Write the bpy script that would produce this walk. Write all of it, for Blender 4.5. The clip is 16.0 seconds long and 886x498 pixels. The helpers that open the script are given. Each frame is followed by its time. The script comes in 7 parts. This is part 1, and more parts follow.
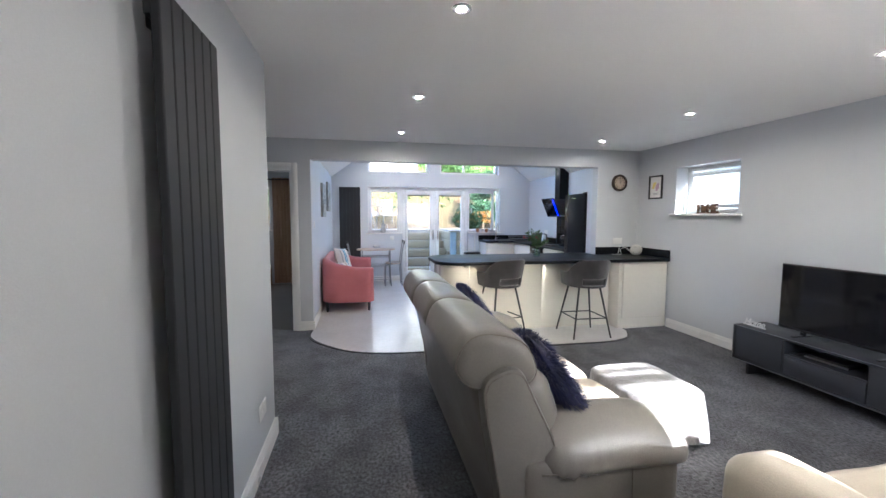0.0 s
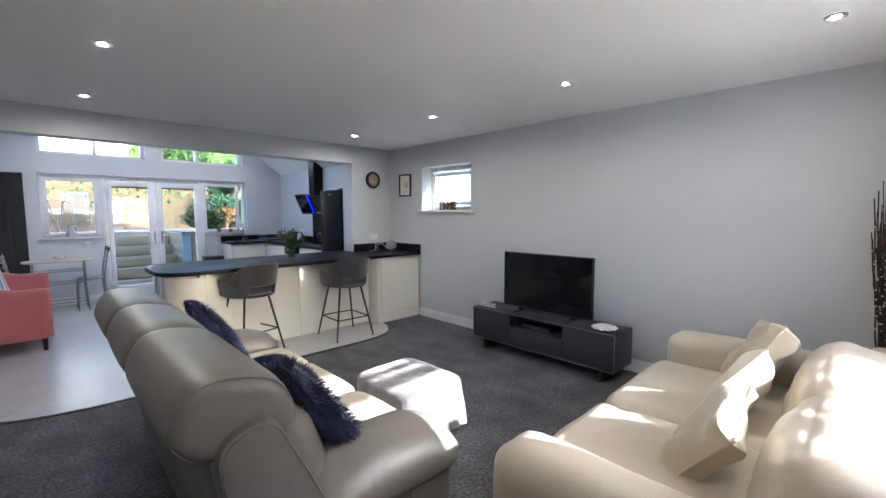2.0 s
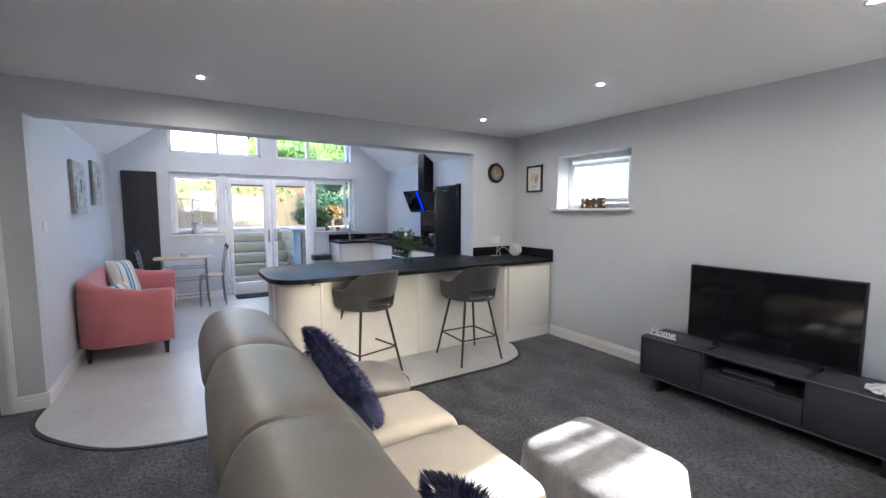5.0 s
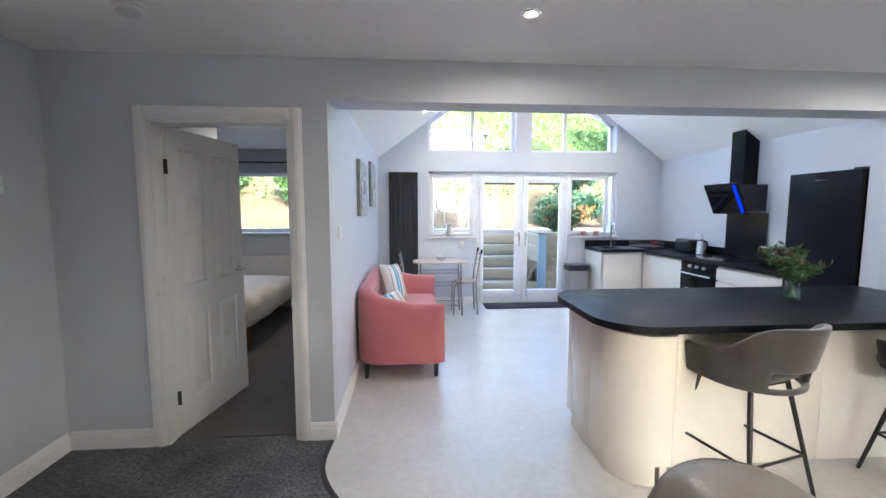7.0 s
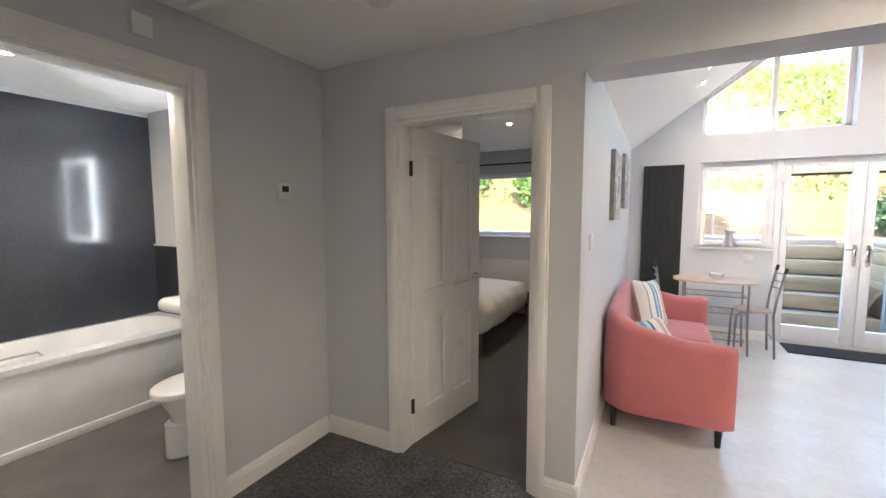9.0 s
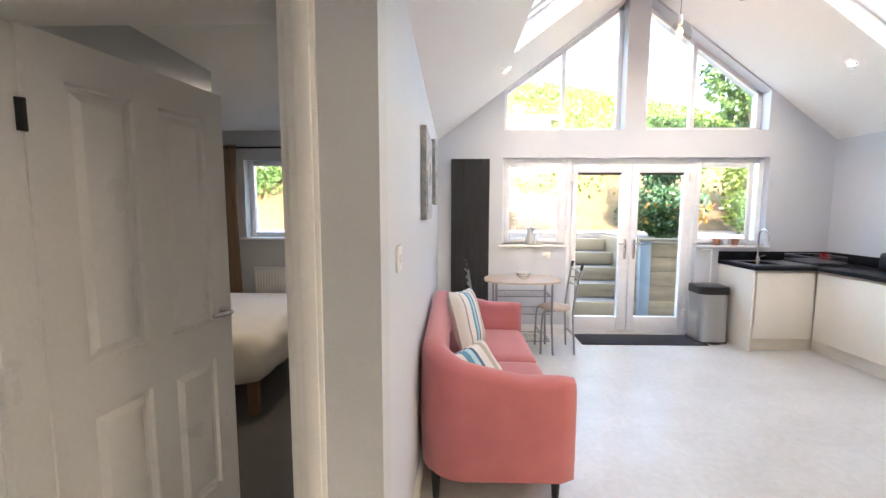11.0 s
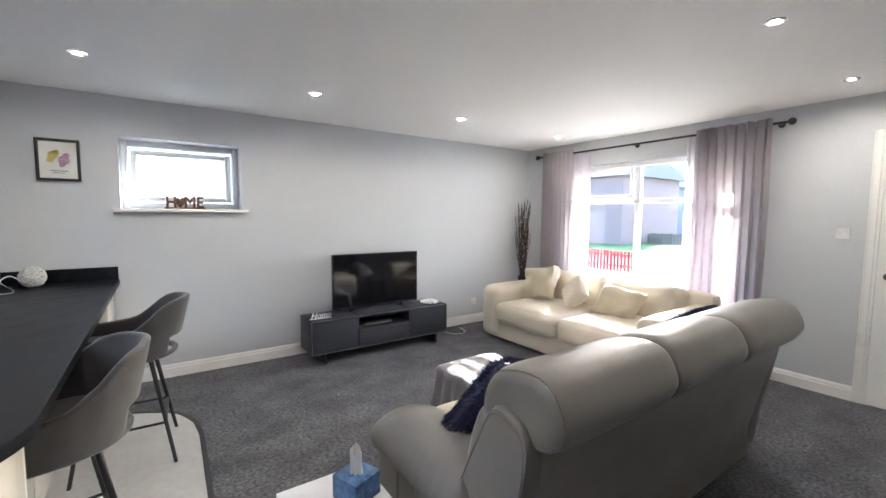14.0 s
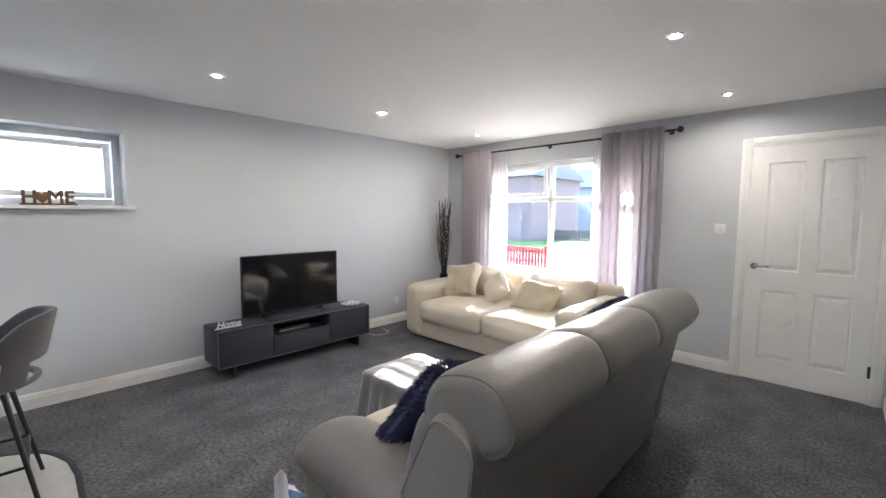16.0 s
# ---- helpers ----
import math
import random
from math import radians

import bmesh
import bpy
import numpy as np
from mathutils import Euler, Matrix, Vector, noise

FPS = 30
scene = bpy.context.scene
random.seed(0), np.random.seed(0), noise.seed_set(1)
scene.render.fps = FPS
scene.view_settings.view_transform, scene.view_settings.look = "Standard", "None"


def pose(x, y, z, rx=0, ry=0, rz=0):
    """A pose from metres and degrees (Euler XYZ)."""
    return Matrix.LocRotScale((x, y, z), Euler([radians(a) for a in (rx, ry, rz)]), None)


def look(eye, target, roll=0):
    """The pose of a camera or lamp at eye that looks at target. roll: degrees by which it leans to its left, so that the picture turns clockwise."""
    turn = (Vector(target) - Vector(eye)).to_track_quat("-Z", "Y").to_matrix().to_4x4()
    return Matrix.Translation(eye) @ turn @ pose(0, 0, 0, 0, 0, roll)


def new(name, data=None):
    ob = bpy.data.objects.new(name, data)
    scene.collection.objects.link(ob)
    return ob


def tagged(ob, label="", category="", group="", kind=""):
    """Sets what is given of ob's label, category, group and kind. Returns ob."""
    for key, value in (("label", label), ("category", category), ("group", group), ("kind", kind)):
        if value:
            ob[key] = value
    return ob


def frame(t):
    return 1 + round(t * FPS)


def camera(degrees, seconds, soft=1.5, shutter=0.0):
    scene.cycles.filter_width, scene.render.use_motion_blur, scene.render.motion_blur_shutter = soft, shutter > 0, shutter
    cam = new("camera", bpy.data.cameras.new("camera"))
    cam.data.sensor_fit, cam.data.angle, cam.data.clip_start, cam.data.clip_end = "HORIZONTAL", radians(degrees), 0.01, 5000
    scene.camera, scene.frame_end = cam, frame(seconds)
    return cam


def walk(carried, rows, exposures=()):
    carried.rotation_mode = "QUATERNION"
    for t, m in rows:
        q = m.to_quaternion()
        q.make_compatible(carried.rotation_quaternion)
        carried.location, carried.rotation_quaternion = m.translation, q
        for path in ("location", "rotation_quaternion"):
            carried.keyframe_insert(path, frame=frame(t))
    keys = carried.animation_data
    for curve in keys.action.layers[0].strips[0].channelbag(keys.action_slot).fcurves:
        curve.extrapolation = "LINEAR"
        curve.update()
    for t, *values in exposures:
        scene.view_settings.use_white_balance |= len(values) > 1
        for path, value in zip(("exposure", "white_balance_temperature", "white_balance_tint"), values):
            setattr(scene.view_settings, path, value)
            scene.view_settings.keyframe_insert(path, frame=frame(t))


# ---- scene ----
cam = camera(94.4, 16.0)
PATH = [
    (0, (0.112, 0.167, 1.445), (0.503, 2.122, 1.283), 0.2),
    (0.5, (0.123, 0.228, 1.438), (0.931, 2.051, 1.277), 0.1),
    (1, (0.134, 0.259, 1.434), (1.234, 1.92, 1.27), -0.0),
    (1.5, (0.159, 0.338, 1.43), (1.446, 1.86, 1.263), -0.1),
    (2, (0.269, 0.466, 1.44), (1.661, 1.892, 1.266), -0.1),
    (2.5, (0.401, 0.613, 1.445), (1.84, 1.99, 1.269), -0.1),
    (3, (0.531, 0.774, 1.443), (1.973, 2.149, 1.265), -0.1),
    (5.5, (0.324, 1.784, 1.451), (1.228, 3.558, 1.265), 0.1),
    (6, (0.186, 2.209, 1.459), (0.929, 4.056, 1.27), 0.1),
    (6.5, (0.112, 2.603, 1.457), (0.632, 4.525, 1.268), 0.1),
    (7, (0.018, 2.902, 1.471), (0.166, 4.888, 1.284), -0.0),
    (7.5, (-0.073, 3.052, 1.465), (-0.441, 5.01, 1.286), -0.1),
    (8, (-0.092, 3.145, 1.464), (-1.016, 4.91, 1.291), -0.1),
    (10.5, (-0.314, 4.195, 1.494), (-1.1, 6.023, 1.29), 0.1),
    (11, (-0.306, 4.45, 1.484), (-0.356, 6.439, 1.288), 0.1),
    (11.5, (-0.197, 4.583, 1.464), (0.593, 6.411, 1.27), 0.3),
    (12, (-0.113, 4.658, 1.451), (1.388, 5.967, 1.267), 0.3),
    (12.5, (-0.092, 4.677, 1.448), (1.816, 5.252, 1.274), 0.6),
    (13, (-0.134, 4.639, 1.454), (1.851, 4.47, 1.285), 0.7),
    (13.5, (-0.174, 4.558, 1.434), (1.677, 3.818, 1.277), 0.5),
    (14, (-0.212, 4.499, 1.441), (1.428, 3.365, 1.277), 0.4),
    (14.5, (-0.231, 4.477, 1.444), (1.222, 3.112, 1.274), 0.4),
    (15, (-0.201, 4.446, 1.443), (1.136, 2.969, 1.274), 0.4),
    (15.5, (-0.138, 4.45, 1.441), (1.173, 2.949, 1.27), 0.3),
    (16, (-0.101, 4.491, 1.437), (1.276, 3.051, 1.266), 0.4),
]
EXPOSURES = [
    (0, 4.20, 5520, 11), (1.5, 3.82, 5520, 11), (3, 3.80, 5400, 11), (5.5, 4.18, 5600, 12), (7, 4.52, 5700, 12), (8, 4.52, 6300, 12),
    (10.5, 4.82, 6900, 14), (12, 4.40, 6850, 12), (12.9, 4.55, 6100, 11), (13.5, 4.45, 5650, 11), (14.5, 4.43, 5650, 11), (16, 4.28, 5650, 11),
]
walk(cam, [(t, look(eye, target, roll)) for t, eye, target, roll in PATH], EXPOSURES)

# ---- world, sun, exposure ----
SUN_EL, SUN_AZ = 25.0, -17.0     # elevation; drift towards +x of light that runs along +y
world = bpy.data.worlds.new("world")
scene.world = world
world.use_nodes = True
wn = world.node_tree
sky = wn.nodes.new("ShaderNodeTexSky")
sky.sky_type = "NISHITA"
sky.sun_disc = False
sky.sun_elevation = radians(SUN_EL)
sky.sun_rotation = radians(180 + SUN_AZ)
sky.dust_density, sky.ozone_density = 2.5, 1.0
wn.links.new(sky.outputs[0], wn.nodes["Background"].inputs[0])
wn.nodes["Background"].inputs[1].default_value = 0.15
sun_data = bpy.data.lights.new("sun", "SUN")
sun_data.energy, sun_data.angle, sun_data.color = 1.9, radians(0.6), (1.0, 0.94, 0.85)
sun = new("sun", sun_data)
sun_dir = Vector((math.sin(radians(SUN_AZ)) * math.cos(radians(SUN_EL)), math.cos(radians(SUN_AZ)) * math.cos(radians(SUN_EL)), -math.sin(radians(SUN_EL))))
sun.rotation_euler = sun_dir.to_track_quat("-Z", "Y").to_euler()
sun.location = (2, -20, 12)


# ---- materials ----
def material(name, base, rough=0.5, second=None, scale=4.0, fine=60.0, mix=0.5, fine_mix=0.15, bump=0.0, bump_scale=None,
             metal=0.0, coat=0.0, sheen=0.0, stretch=(1, 1, 1), transmission=0.0, emit=None, emit_strength=0.0, rough_var=0.08, per_object=0.0, subsurf=0.0):
    """A surface whose colour drifts at two scales, with fine relief."""
    m = bpy.data.materials.new(name)
    m.use_nodes = True
    nt = m.node_tree
    N, L = nt.nodes, nt.links
    p = N["Principled BSDF"]
    tc = N.new("ShaderNodeTexCoord")
    mp = N.new("ShaderNodeMapping")
    mp.inputs["Scale"].default_value = stretch
    L.new(tc.outputs["Object"], mp.inputs[0])
    big = N.new("ShaderNodeTexNoise")
    big.inputs["Scale"].default_value, big.inputs["Detail"].default_value = scale, 4
    small = N.new("ShaderNodeTexNoise")
    small.inputs["Scale"].default_value, small.inputs["Detail"].default_value = fine, 3
    L.new(mp.outputs[0], big.inputs[0])
    L.new(mp.outputs[0], small.inputs[0])
    second = second or tuple(c * 0.82 for c in base)
    ramp = N.new("ShaderNodeMapRange")
    ramp.inputs[1].default_value, ramp.inputs[2].default_value = 0.35, 0.65
    ramp.inputs[4].default_value = mix
    L.new(big.outputs[0], ramp.inputs[0])
    mx = N.new("ShaderNodeMix")
    mx.data_type = "RGBA"
    mx.inputs[6].default_value, mx.inputs[7].default_value = (*base, 1), (*second, 1)
    L.new(ramp.outputs[0], mx.inputs[0])
    mr = N.new("ShaderNodeMapRange")
    mr.inputs[1].default_value, mr.inputs[2].default_value = 0.3, 0.7
    mr.inputs[3].default_value, mr.inputs[4].default_value = 1 - fine_mix, 1 + fine_mix
    L.new(small.outputs[0], mr.inputs[0])
    hs = N.new("ShaderNodeHueSaturation")
    L.new(mr.outputs[0], hs.inputs["Value"])
    L.new(mx.outputs[2], hs.inputs["Color"])
    col = hs.outputs[0]
    if per_object:
        oi = N.new("ShaderNodeObjectInfo")
        m2 = N.new("ShaderNodeMapRange")
        m2.inputs[3].default_value, m2.inputs[4].default_value = 1 - per_object, 1 + per_object
        L.new(oi.outputs["Random"], m2.inputs[0])
        h2 = N.new("ShaderNodeHueSaturation")
        L.new(m2.outputs[0], h2.inputs["Value"])
        L.new(col, h2.inputs["Color"])
        col = h2.outputs[0]
    L.new(col, p.inputs["Base Color"])
    rr = N.new("ShaderNodeMapRange")
    rr.inputs[3].default_value, rr.inputs[4].default_value = max(0.02, rough - rough_var), min(1, rough + rough_var)
    L.new(big.outputs[0], rr.inputs[0])
    L.new(rr.outputs[0], p.inputs["Roughness"])
    p.inputs["Metallic"].default_value = metal
    p.inputs["Coat Weight"].default_value = coat
    p.inputs["Coat Roughness"].default_value = 0.08
    p.inputs["Sheen Weight"].default_value = sheen
    p.inputs["Transmission Weight"].default_value = transmission
    if subsurf:
        p.inputs["Subsurface Weight"].default_value = subsurf
        p.inputs["Subsurface Scale"].default_value = 0.02
    if emit:
        p.inputs["Emission Color"].default_value = (*emit, 1)
        p.inputs["Emission Strength"].default_value = emit_strength
    if bump:
        bn = N.new("ShaderNodeTexNoise")
        bn.inputs["Scale"].default_value, bn.inputs["Detail"].default_value = bump_scale or fine, 3
        L.new(mp.outputs[0], bn.inputs[0])
        b = N.new("ShaderNodeBump")
        b.inputs["Strength"].default_value, b.inputs["Distance"].default_value = 1.0, bump
        L.new(bn.outputs[0], b.inputs["Height"])
        L.new(b.outputs[0], p.inputs["Normal"])
    return m


def glass_material(name, tint=(1, 1, 1), rough=0.0):
    m = bpy.data.materials.new(name)
    m.use_nodes = True
    nt = m.node_tree
    N, L = nt.nodes, nt.links
    N.remove(N["Principled BSDF"])
    tr = N.new("ShaderNodeBsdfTransparent")
    tr.inputs[0].default_value = (*tint, 1)
    gl = N.new("ShaderNodeBsdfGlossy")
    gl.inputs["Roughness"].default_value = rough
    lw = N.new("ShaderNodeLayerWeight")
    pw = N.new("ShaderNodeMath")
    pw.operation = "POWER"
    pw.inputs[1].default_value = 5
    fr = N.new("ShaderNodeMapRange")
    fr.inputs[3].default_value = 0.045
    L.new(lw.outputs["Facing"], pw.inputs[0])
    L.new(pw.outputs[0], fr.inputs[0])
    mx = N.new("ShaderNodeMixShader")
    L.new(fr.outputs[0], mx.inputs[0])
    L.new(tr.outputs[0], mx.inputs[1])
    L.new(gl.outputs[0], mx.inputs[2])
    L.new(mx.outputs[0], N["Material Output"].inputs[0])
    return m


def cloth_material(name, base, through_share, second=None):
    """Thin woven cloth that lets some light through."""
    m = material(name, base, 0.9, second, scale=3, fine=400, fine_mix=0.12, bump=0.0006, bump_scale=500, sheen=0.2)
    nt = m.node_tree
    p = nt.nodes["Principled BSDF"]
    tl = nt.nodes.new("ShaderNodeBsdfTranslucent")
    tl.inputs[0].default_value = (*base, 1)
    mx = nt.nodes.new("ShaderNodeMixShader")
    mx.inputs[0].default_value = through_share
    nt.links.new(p.outputs[0], mx.inputs[1])
    nt.links.new(tl.outputs[0], mx.inputs[2])
    nt.links.new(mx.outputs[0], nt.nodes["Material Output"].inputs[0])
    return m


WALL = material("grey_wall_paint", (0.575, 0.59, 0.61), 0.6, (0.555, 0.57, 0.59), scale=1.2, fine=180, fine_mix=0.02, bump=0.0006, bump_scale=220)
KWALL = material("pale_blue_grey_paint", (0.60, 0.625, 0.67), 0.6, (0.58, 0.605, 0.65), scale=1.2, fine=180, fine_mix=0.02, bump=0.0006, bump_scale=220)
CEIL = material("white_ceiling_paint", (0.88, 0.875, 0.865), 0.75, (0.86, 0.855, 0.85), scale=1.0, fine=150, fine_mix=0.02, bump=0.0008, bump_scale=120)
GLOSS = material("white_gloss_paint", (0.82, 0.81, 0.79), 0.3, (0.79, 0.78, 0.76), scale=3, fine=80, fine_mix=0.02, bump=0.0003)
UPVC = material("white_upvc", (0.82, 0.83, 0.85), 0.28, (0.79, 0.80, 0.82), scale=3, fine=60, fine_mix=0.02)
CARPET = material("charcoal_carpet", (0.098, 0.098, 0.106), 0.75, (0.024, 0.025, 0.029), scale=4.2, fine=60, mix=0.75, fine_mix=0.9, bump=0.009, bump_scale=110, sheen=0.12, stretch=(1, 0.7, 1))
BEDCARPET = material("brown_grey_carpet", (0.10, 0.09, 0.082), 0.95, (0.07, 0.062, 0.056), scale=4, fine=240, mix=0.7, fine_mix=0.35, bump=0.005, bump_scale=300, sheen=0.2)
LINO = material("pale_grey_stone_vinyl", (0.56, 0.55, 0.53), 0.3, (0.47, 0.455, 0.43), scale=2.6, fine=22, mix=0.55, fine_mix=0.06, rough_var=0.05)
BATHLINO = material("dark_grey_vinyl", (0.13, 0.125, 0.12), 0.4, (0.085, 0.082, 0.078), scale=3, fine=30, mix=0.8, fine_mix=0.08)
TRIM = material("black_edge_strip", (0.02, 0.02, 0.022), 0.5)
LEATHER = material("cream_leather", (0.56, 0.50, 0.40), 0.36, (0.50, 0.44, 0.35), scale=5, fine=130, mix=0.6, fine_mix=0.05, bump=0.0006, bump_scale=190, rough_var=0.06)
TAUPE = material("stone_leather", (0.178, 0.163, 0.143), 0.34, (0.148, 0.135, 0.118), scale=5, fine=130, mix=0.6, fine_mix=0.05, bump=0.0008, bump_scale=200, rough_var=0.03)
SEAM = material("seam_thread", (0.16, 0.14, 0.12), 0.7)
PINK = material("dusty_pink_weave", (0.43, 0.135, 0.145), 0.85, (0.38, 0.115, 0.12), scale=6, fine=420, mix=0.5, fine_mix=0.12, bump=0.0008, bump_scale=450, sheen=0.25)
VELVET = material("grey_velvet", (0.042, 0.039, 0.041), 0.75, (0.025, 0.023, 0.025), scale=7, fine=200, mix=0.8, fine_mix=0.1, bump=0.001, bump_scale=240, sheen=0.4)
BLACKM = material("black_powder_coat", (0.015, 0.015, 0.017), 0.4, fine_mix=0.05)
CREAMDOOR = material("cream_gloss_door", (0.75, 0.71, 0.63), 0.14, (0.73, 0.69, 0.61), scale=1.5, fine=40, fine_mix=0.015, coat=0.5, rough_var=0.03)
WORKTOP = material("black_slate_worktop", (0.006, 0.007, 0.009), 0.38, (0.014, 0.016, 0.020), scale=9, fine=140, mix=0.9, fine_mix=0.3, bump=0.0003, bump_scale=200)
ANTHRA = material("anthracite_steel_paint", (0.028, 0.029, 0.033), 0.6, (0.024, 0.025, 0.028), scale=2, fine=90, fine_mix=0.05)
TVUNIT = material("anthracite_lacquer", (0.036, 0.038, 0.045), 0.45, (0.032, 0.034, 0.040), scale=3, fine=90, fine_mix=0.05)
SCREEN = material("black_screen", (0.006, 0.006, 0.008), 0.07, fine_mix=0.02, rough_var=0.01)
BLACKP = material("black_plastic", (0.012, 0.012, 0.014), 0.3, fine_mix=0.04)
BLACKG = material("black_gloss_glass", (0.008, 0.008, 0.01), 0.06, fine_mix=0.02, rough_var=0.02)
FRIDGE = material("black_fridge_skin", (0.012, 0.013, 0.017), 0.22, (0.016, 0.017, 0.021), scale=2, fine=60, fine_mix=0.05)
STEEL = material("brushed_steel", (0.55, 0.55, 0.55), 0.3, (0.48, 0.48, 0.48), scale=4, fine=200, metal=1.0, stretch=(1, 1, 0.05), fine_mix=0.06)
CHROME = material("chrome", (0.75, 0.75, 0.76), 0.1, metal=1.0, fine_mix=0.02, rough_var=0.03)
GREYM = material("grey_tube_metal", (0.30, 0.31, 0.33), 0.35, metal=0.9, fine_mix=0.04)
BIRCH = material("pale_wood_laminate", (0.50, 0.40, 0.31), 0.4, (0.43, 0.33, 0.25), scale=3, fine=40, stretch=(1, 8, 1), mix=0.7)
OAK = material("brown_oak", (0.20, 0.10, 0.045), 0.5, (0.13, 0.065, 0.03), scale=3, fine=50, stretch=(1, 7, 1), mix=0.8, bump=0.0006)
WHITEC = material("white_ceramic", (0.80, 0.80, 0.79), 0.1, fine_mix=0.01, coat=0.4)
PLASTICW = material("white_plastic", (0.78, 0.78, 0.77), 0.35, fine_mix=0.02)
PANELD = material("dark_sparkle_wall_panel", (0.035, 0.04, 0.05), 0.16, (0.045, 0.05, 0.062), scale=5, fine=300, fine_mix=0.5, coat=0.3)
CURTAIN = cloth_material("silver_grey_curtain", (0.42, 0.385, 0.405), 0.5)
SHEER = cloth_material("pale_sheer_curtain", (0.58, 0.55, 0.585), 0.6)
BROWNC = cloth_material("brown_curtain", (0.34, 0.22, 0.15), 0.3)
DUVET = material("ivory_duvet", (0.74, 0.68, 0.60), 0.85, (0.70, 0.64, 0.56), scale=3, fine=200, fine_mix=0.04, bump=0.004, bump_scale=9)
THROW = material("silver_plush_throw", (0.21, 0.197, 0.195), 0.7, (0.085, 0.078, 0.076), scale=6, fine=120, mix=0.85, fine_mix=0.18, bump=0.004, bump_scale=50, sheen=0.5, stretch=(1, 1, 0.35))
FUR = material("navy_shag_fur", (0.012, 0.018, 0.105), 0.5, (0.005, 0.007, 0.04), scale=12, fine=100, mix=0.9, fine_mix=0.3, sheen=0.15)
CREAMCL = material("cream_satin_cushion", (0.44, 0.38, 0.27), 0.5, (0.37, 0.31, 0.22), scale=6, fine=150, fine_mix=0.05, bump=0.002, bump_scale=30, sheen=0.4)
CREAMPL = material("plain_cream_cotton", (0.60, 0.53, 0.43), 0.8, (0.54, 0.48, 0.39), scale=6, fine=300, fine_mix=0.06, bump=0.0008, bump_scale=320)
TWIG = material("dark_brown_twig", (0.035, 0.02, 0.015), 0.7)
BEAD = material("pale_glitter_bead", (0.7, 0.68, 0.66), 0.2)
LEAF = material("cut_stem_leaf", (0.045, 0.10, 0.03), 0.45, (0.09, 0.14, 0.05), scale=20, fine=80, mix=0.9)
BUDRED = material("red_bud", (0.25, 0.03, 0.04), 0.5)
LEAFG = material("garden_leaf", (0.07, 0.13, 0.028), 0.5, (0.03, 0.07, 0.015), scale=1.3, fine=20, mix=0.9, fine_mix=0.3)
LEAFY = material("yellow_green_leaf", (0.105, 0.15, 0.022), 0.5, (0.06, 0.10, 0.014), scale=1.1, fine=18, mix=0.9, fine_mix=0.3)
LEAFD = material("dark_conifer_leaf", (0.03, 0.085, 0.035), 0.55, (0.015, 0.05, 0.022), scale=1.5, fine=20, mix=0.9, fine_mix=0.3)
LEAFO = material("orange_flower", (0.65, 0.22, 0.05), 0.5, (0.7, 0.4, 0.08), scale=3, fine=30, mix=0.9)
BARK = material("bark", (0.10, 0.075, 0.05), 0.85, (0.06, 0.045, 0.03), scale=8, bump=0.01, bump_scale=25)
GRASS = material("lawn_grass", (0.12, 0.25, 0.04), 0.8, (0.08, 0.18, 0.03), scale=2, fine=60, mix=0.8, fine_mix=0.35, bump=0.02, bump_scale=60)
BANK = material("dry_bank_earth", (0.115, 0.068, 0.032), 0.9, (0.065, 0.055, 0.02), scale=1.6, fine=14, mix=0.95, fine_mix=0.35, bump=0.05, bump_scale=8)
PAVE = material("pale_gravel_paving", (0.28, 0.25, 0.22), 0.85, (0.22, 0.195, 0.175), scale=2.5, fine=40, mix=0.8, fine_mix=0.3, bump=0.01, bump_scale=45)
SLEEPER = material("weathered_sleeper_timber", (0.40, 0.31, 0.19), 0.8, (0.25, 0.19, 0.12), scale=4, fine=60, stretch=(0.3, 4, 4), mix=0.8, bump=0.003, bump_scale=50)
STONE = material("pinkish_rubble_stone", (0.42, 0.33, 0.28), 0.85, (0.27, 0.23, 0.2), scale=5, fine=30, mix=0.9, bump=0.01, bump_scale=18, per_object=0.25)
RENDER = material("pale_rendered_wall", (0.80, 0.78, 0.75), 0.8, (0.74, 0.72, 0.69), scale=1, fine=50, bump=0.002)
BRICKP = material("pinkish_house_wall", (0.25, 0.175, 0.165), 0.85, (0.21, 0.15, 0.14), scale=1.5, fine=40, mix=0.8, bump=0.003)
ROOFT = material("grey_roof_tile", (0.16, 0.155, 0.16), 0.7, (0.12, 0.115, 0.12), scale=5, fine=40)
REDP = material("red_fence_paint", (0.42, 0.03, 0.028), 0.6, (0.34, 0.025, 0.022), scale=4, fine=40)
FENCEW = material("grey_brown_fence_wood", (0.15, 0.12, 0.10), 0.8, (0.11, 0.09, 0.075), scale=4, fine=40)
BLUEP = material("grey_blue_painted_post", (0.27, 0.34, 0.40), 0.6, (0.23, 0.30, 0.35), scale=4, fine=60)
PLUM = material("black_mat", (0.018, 0.018, 0.022), 0.95, fine=300, fine_mix=0.3, bump=0.003, bump_scale=320)
GLASS = glass_material("window_glass", (0.87, 0.885, 0.88))
FROST = material("frosted_glass", (0.80, 0.87, 0.90), 0.5, fine_mix=0.02, transmission=0.6, bump=0.002, bump_scale=90)
LED = material("led_lens", (0.9, 0.85, 0.75), 0.4, emit=(1.0, 0.86, 0.68), emit_strength=140.0)
BULB = material("bulb_filament", (1, 0.6, 0.3), 0.4, emit=(1.0, 0.45, 0.15), emit_strength=5.0)
BLUELED = material("blue_light_strip", (0.02, 0.03, 0.6), 0.3, emit=(0.0, 0.01, 1.0), emit_strength=0.22)
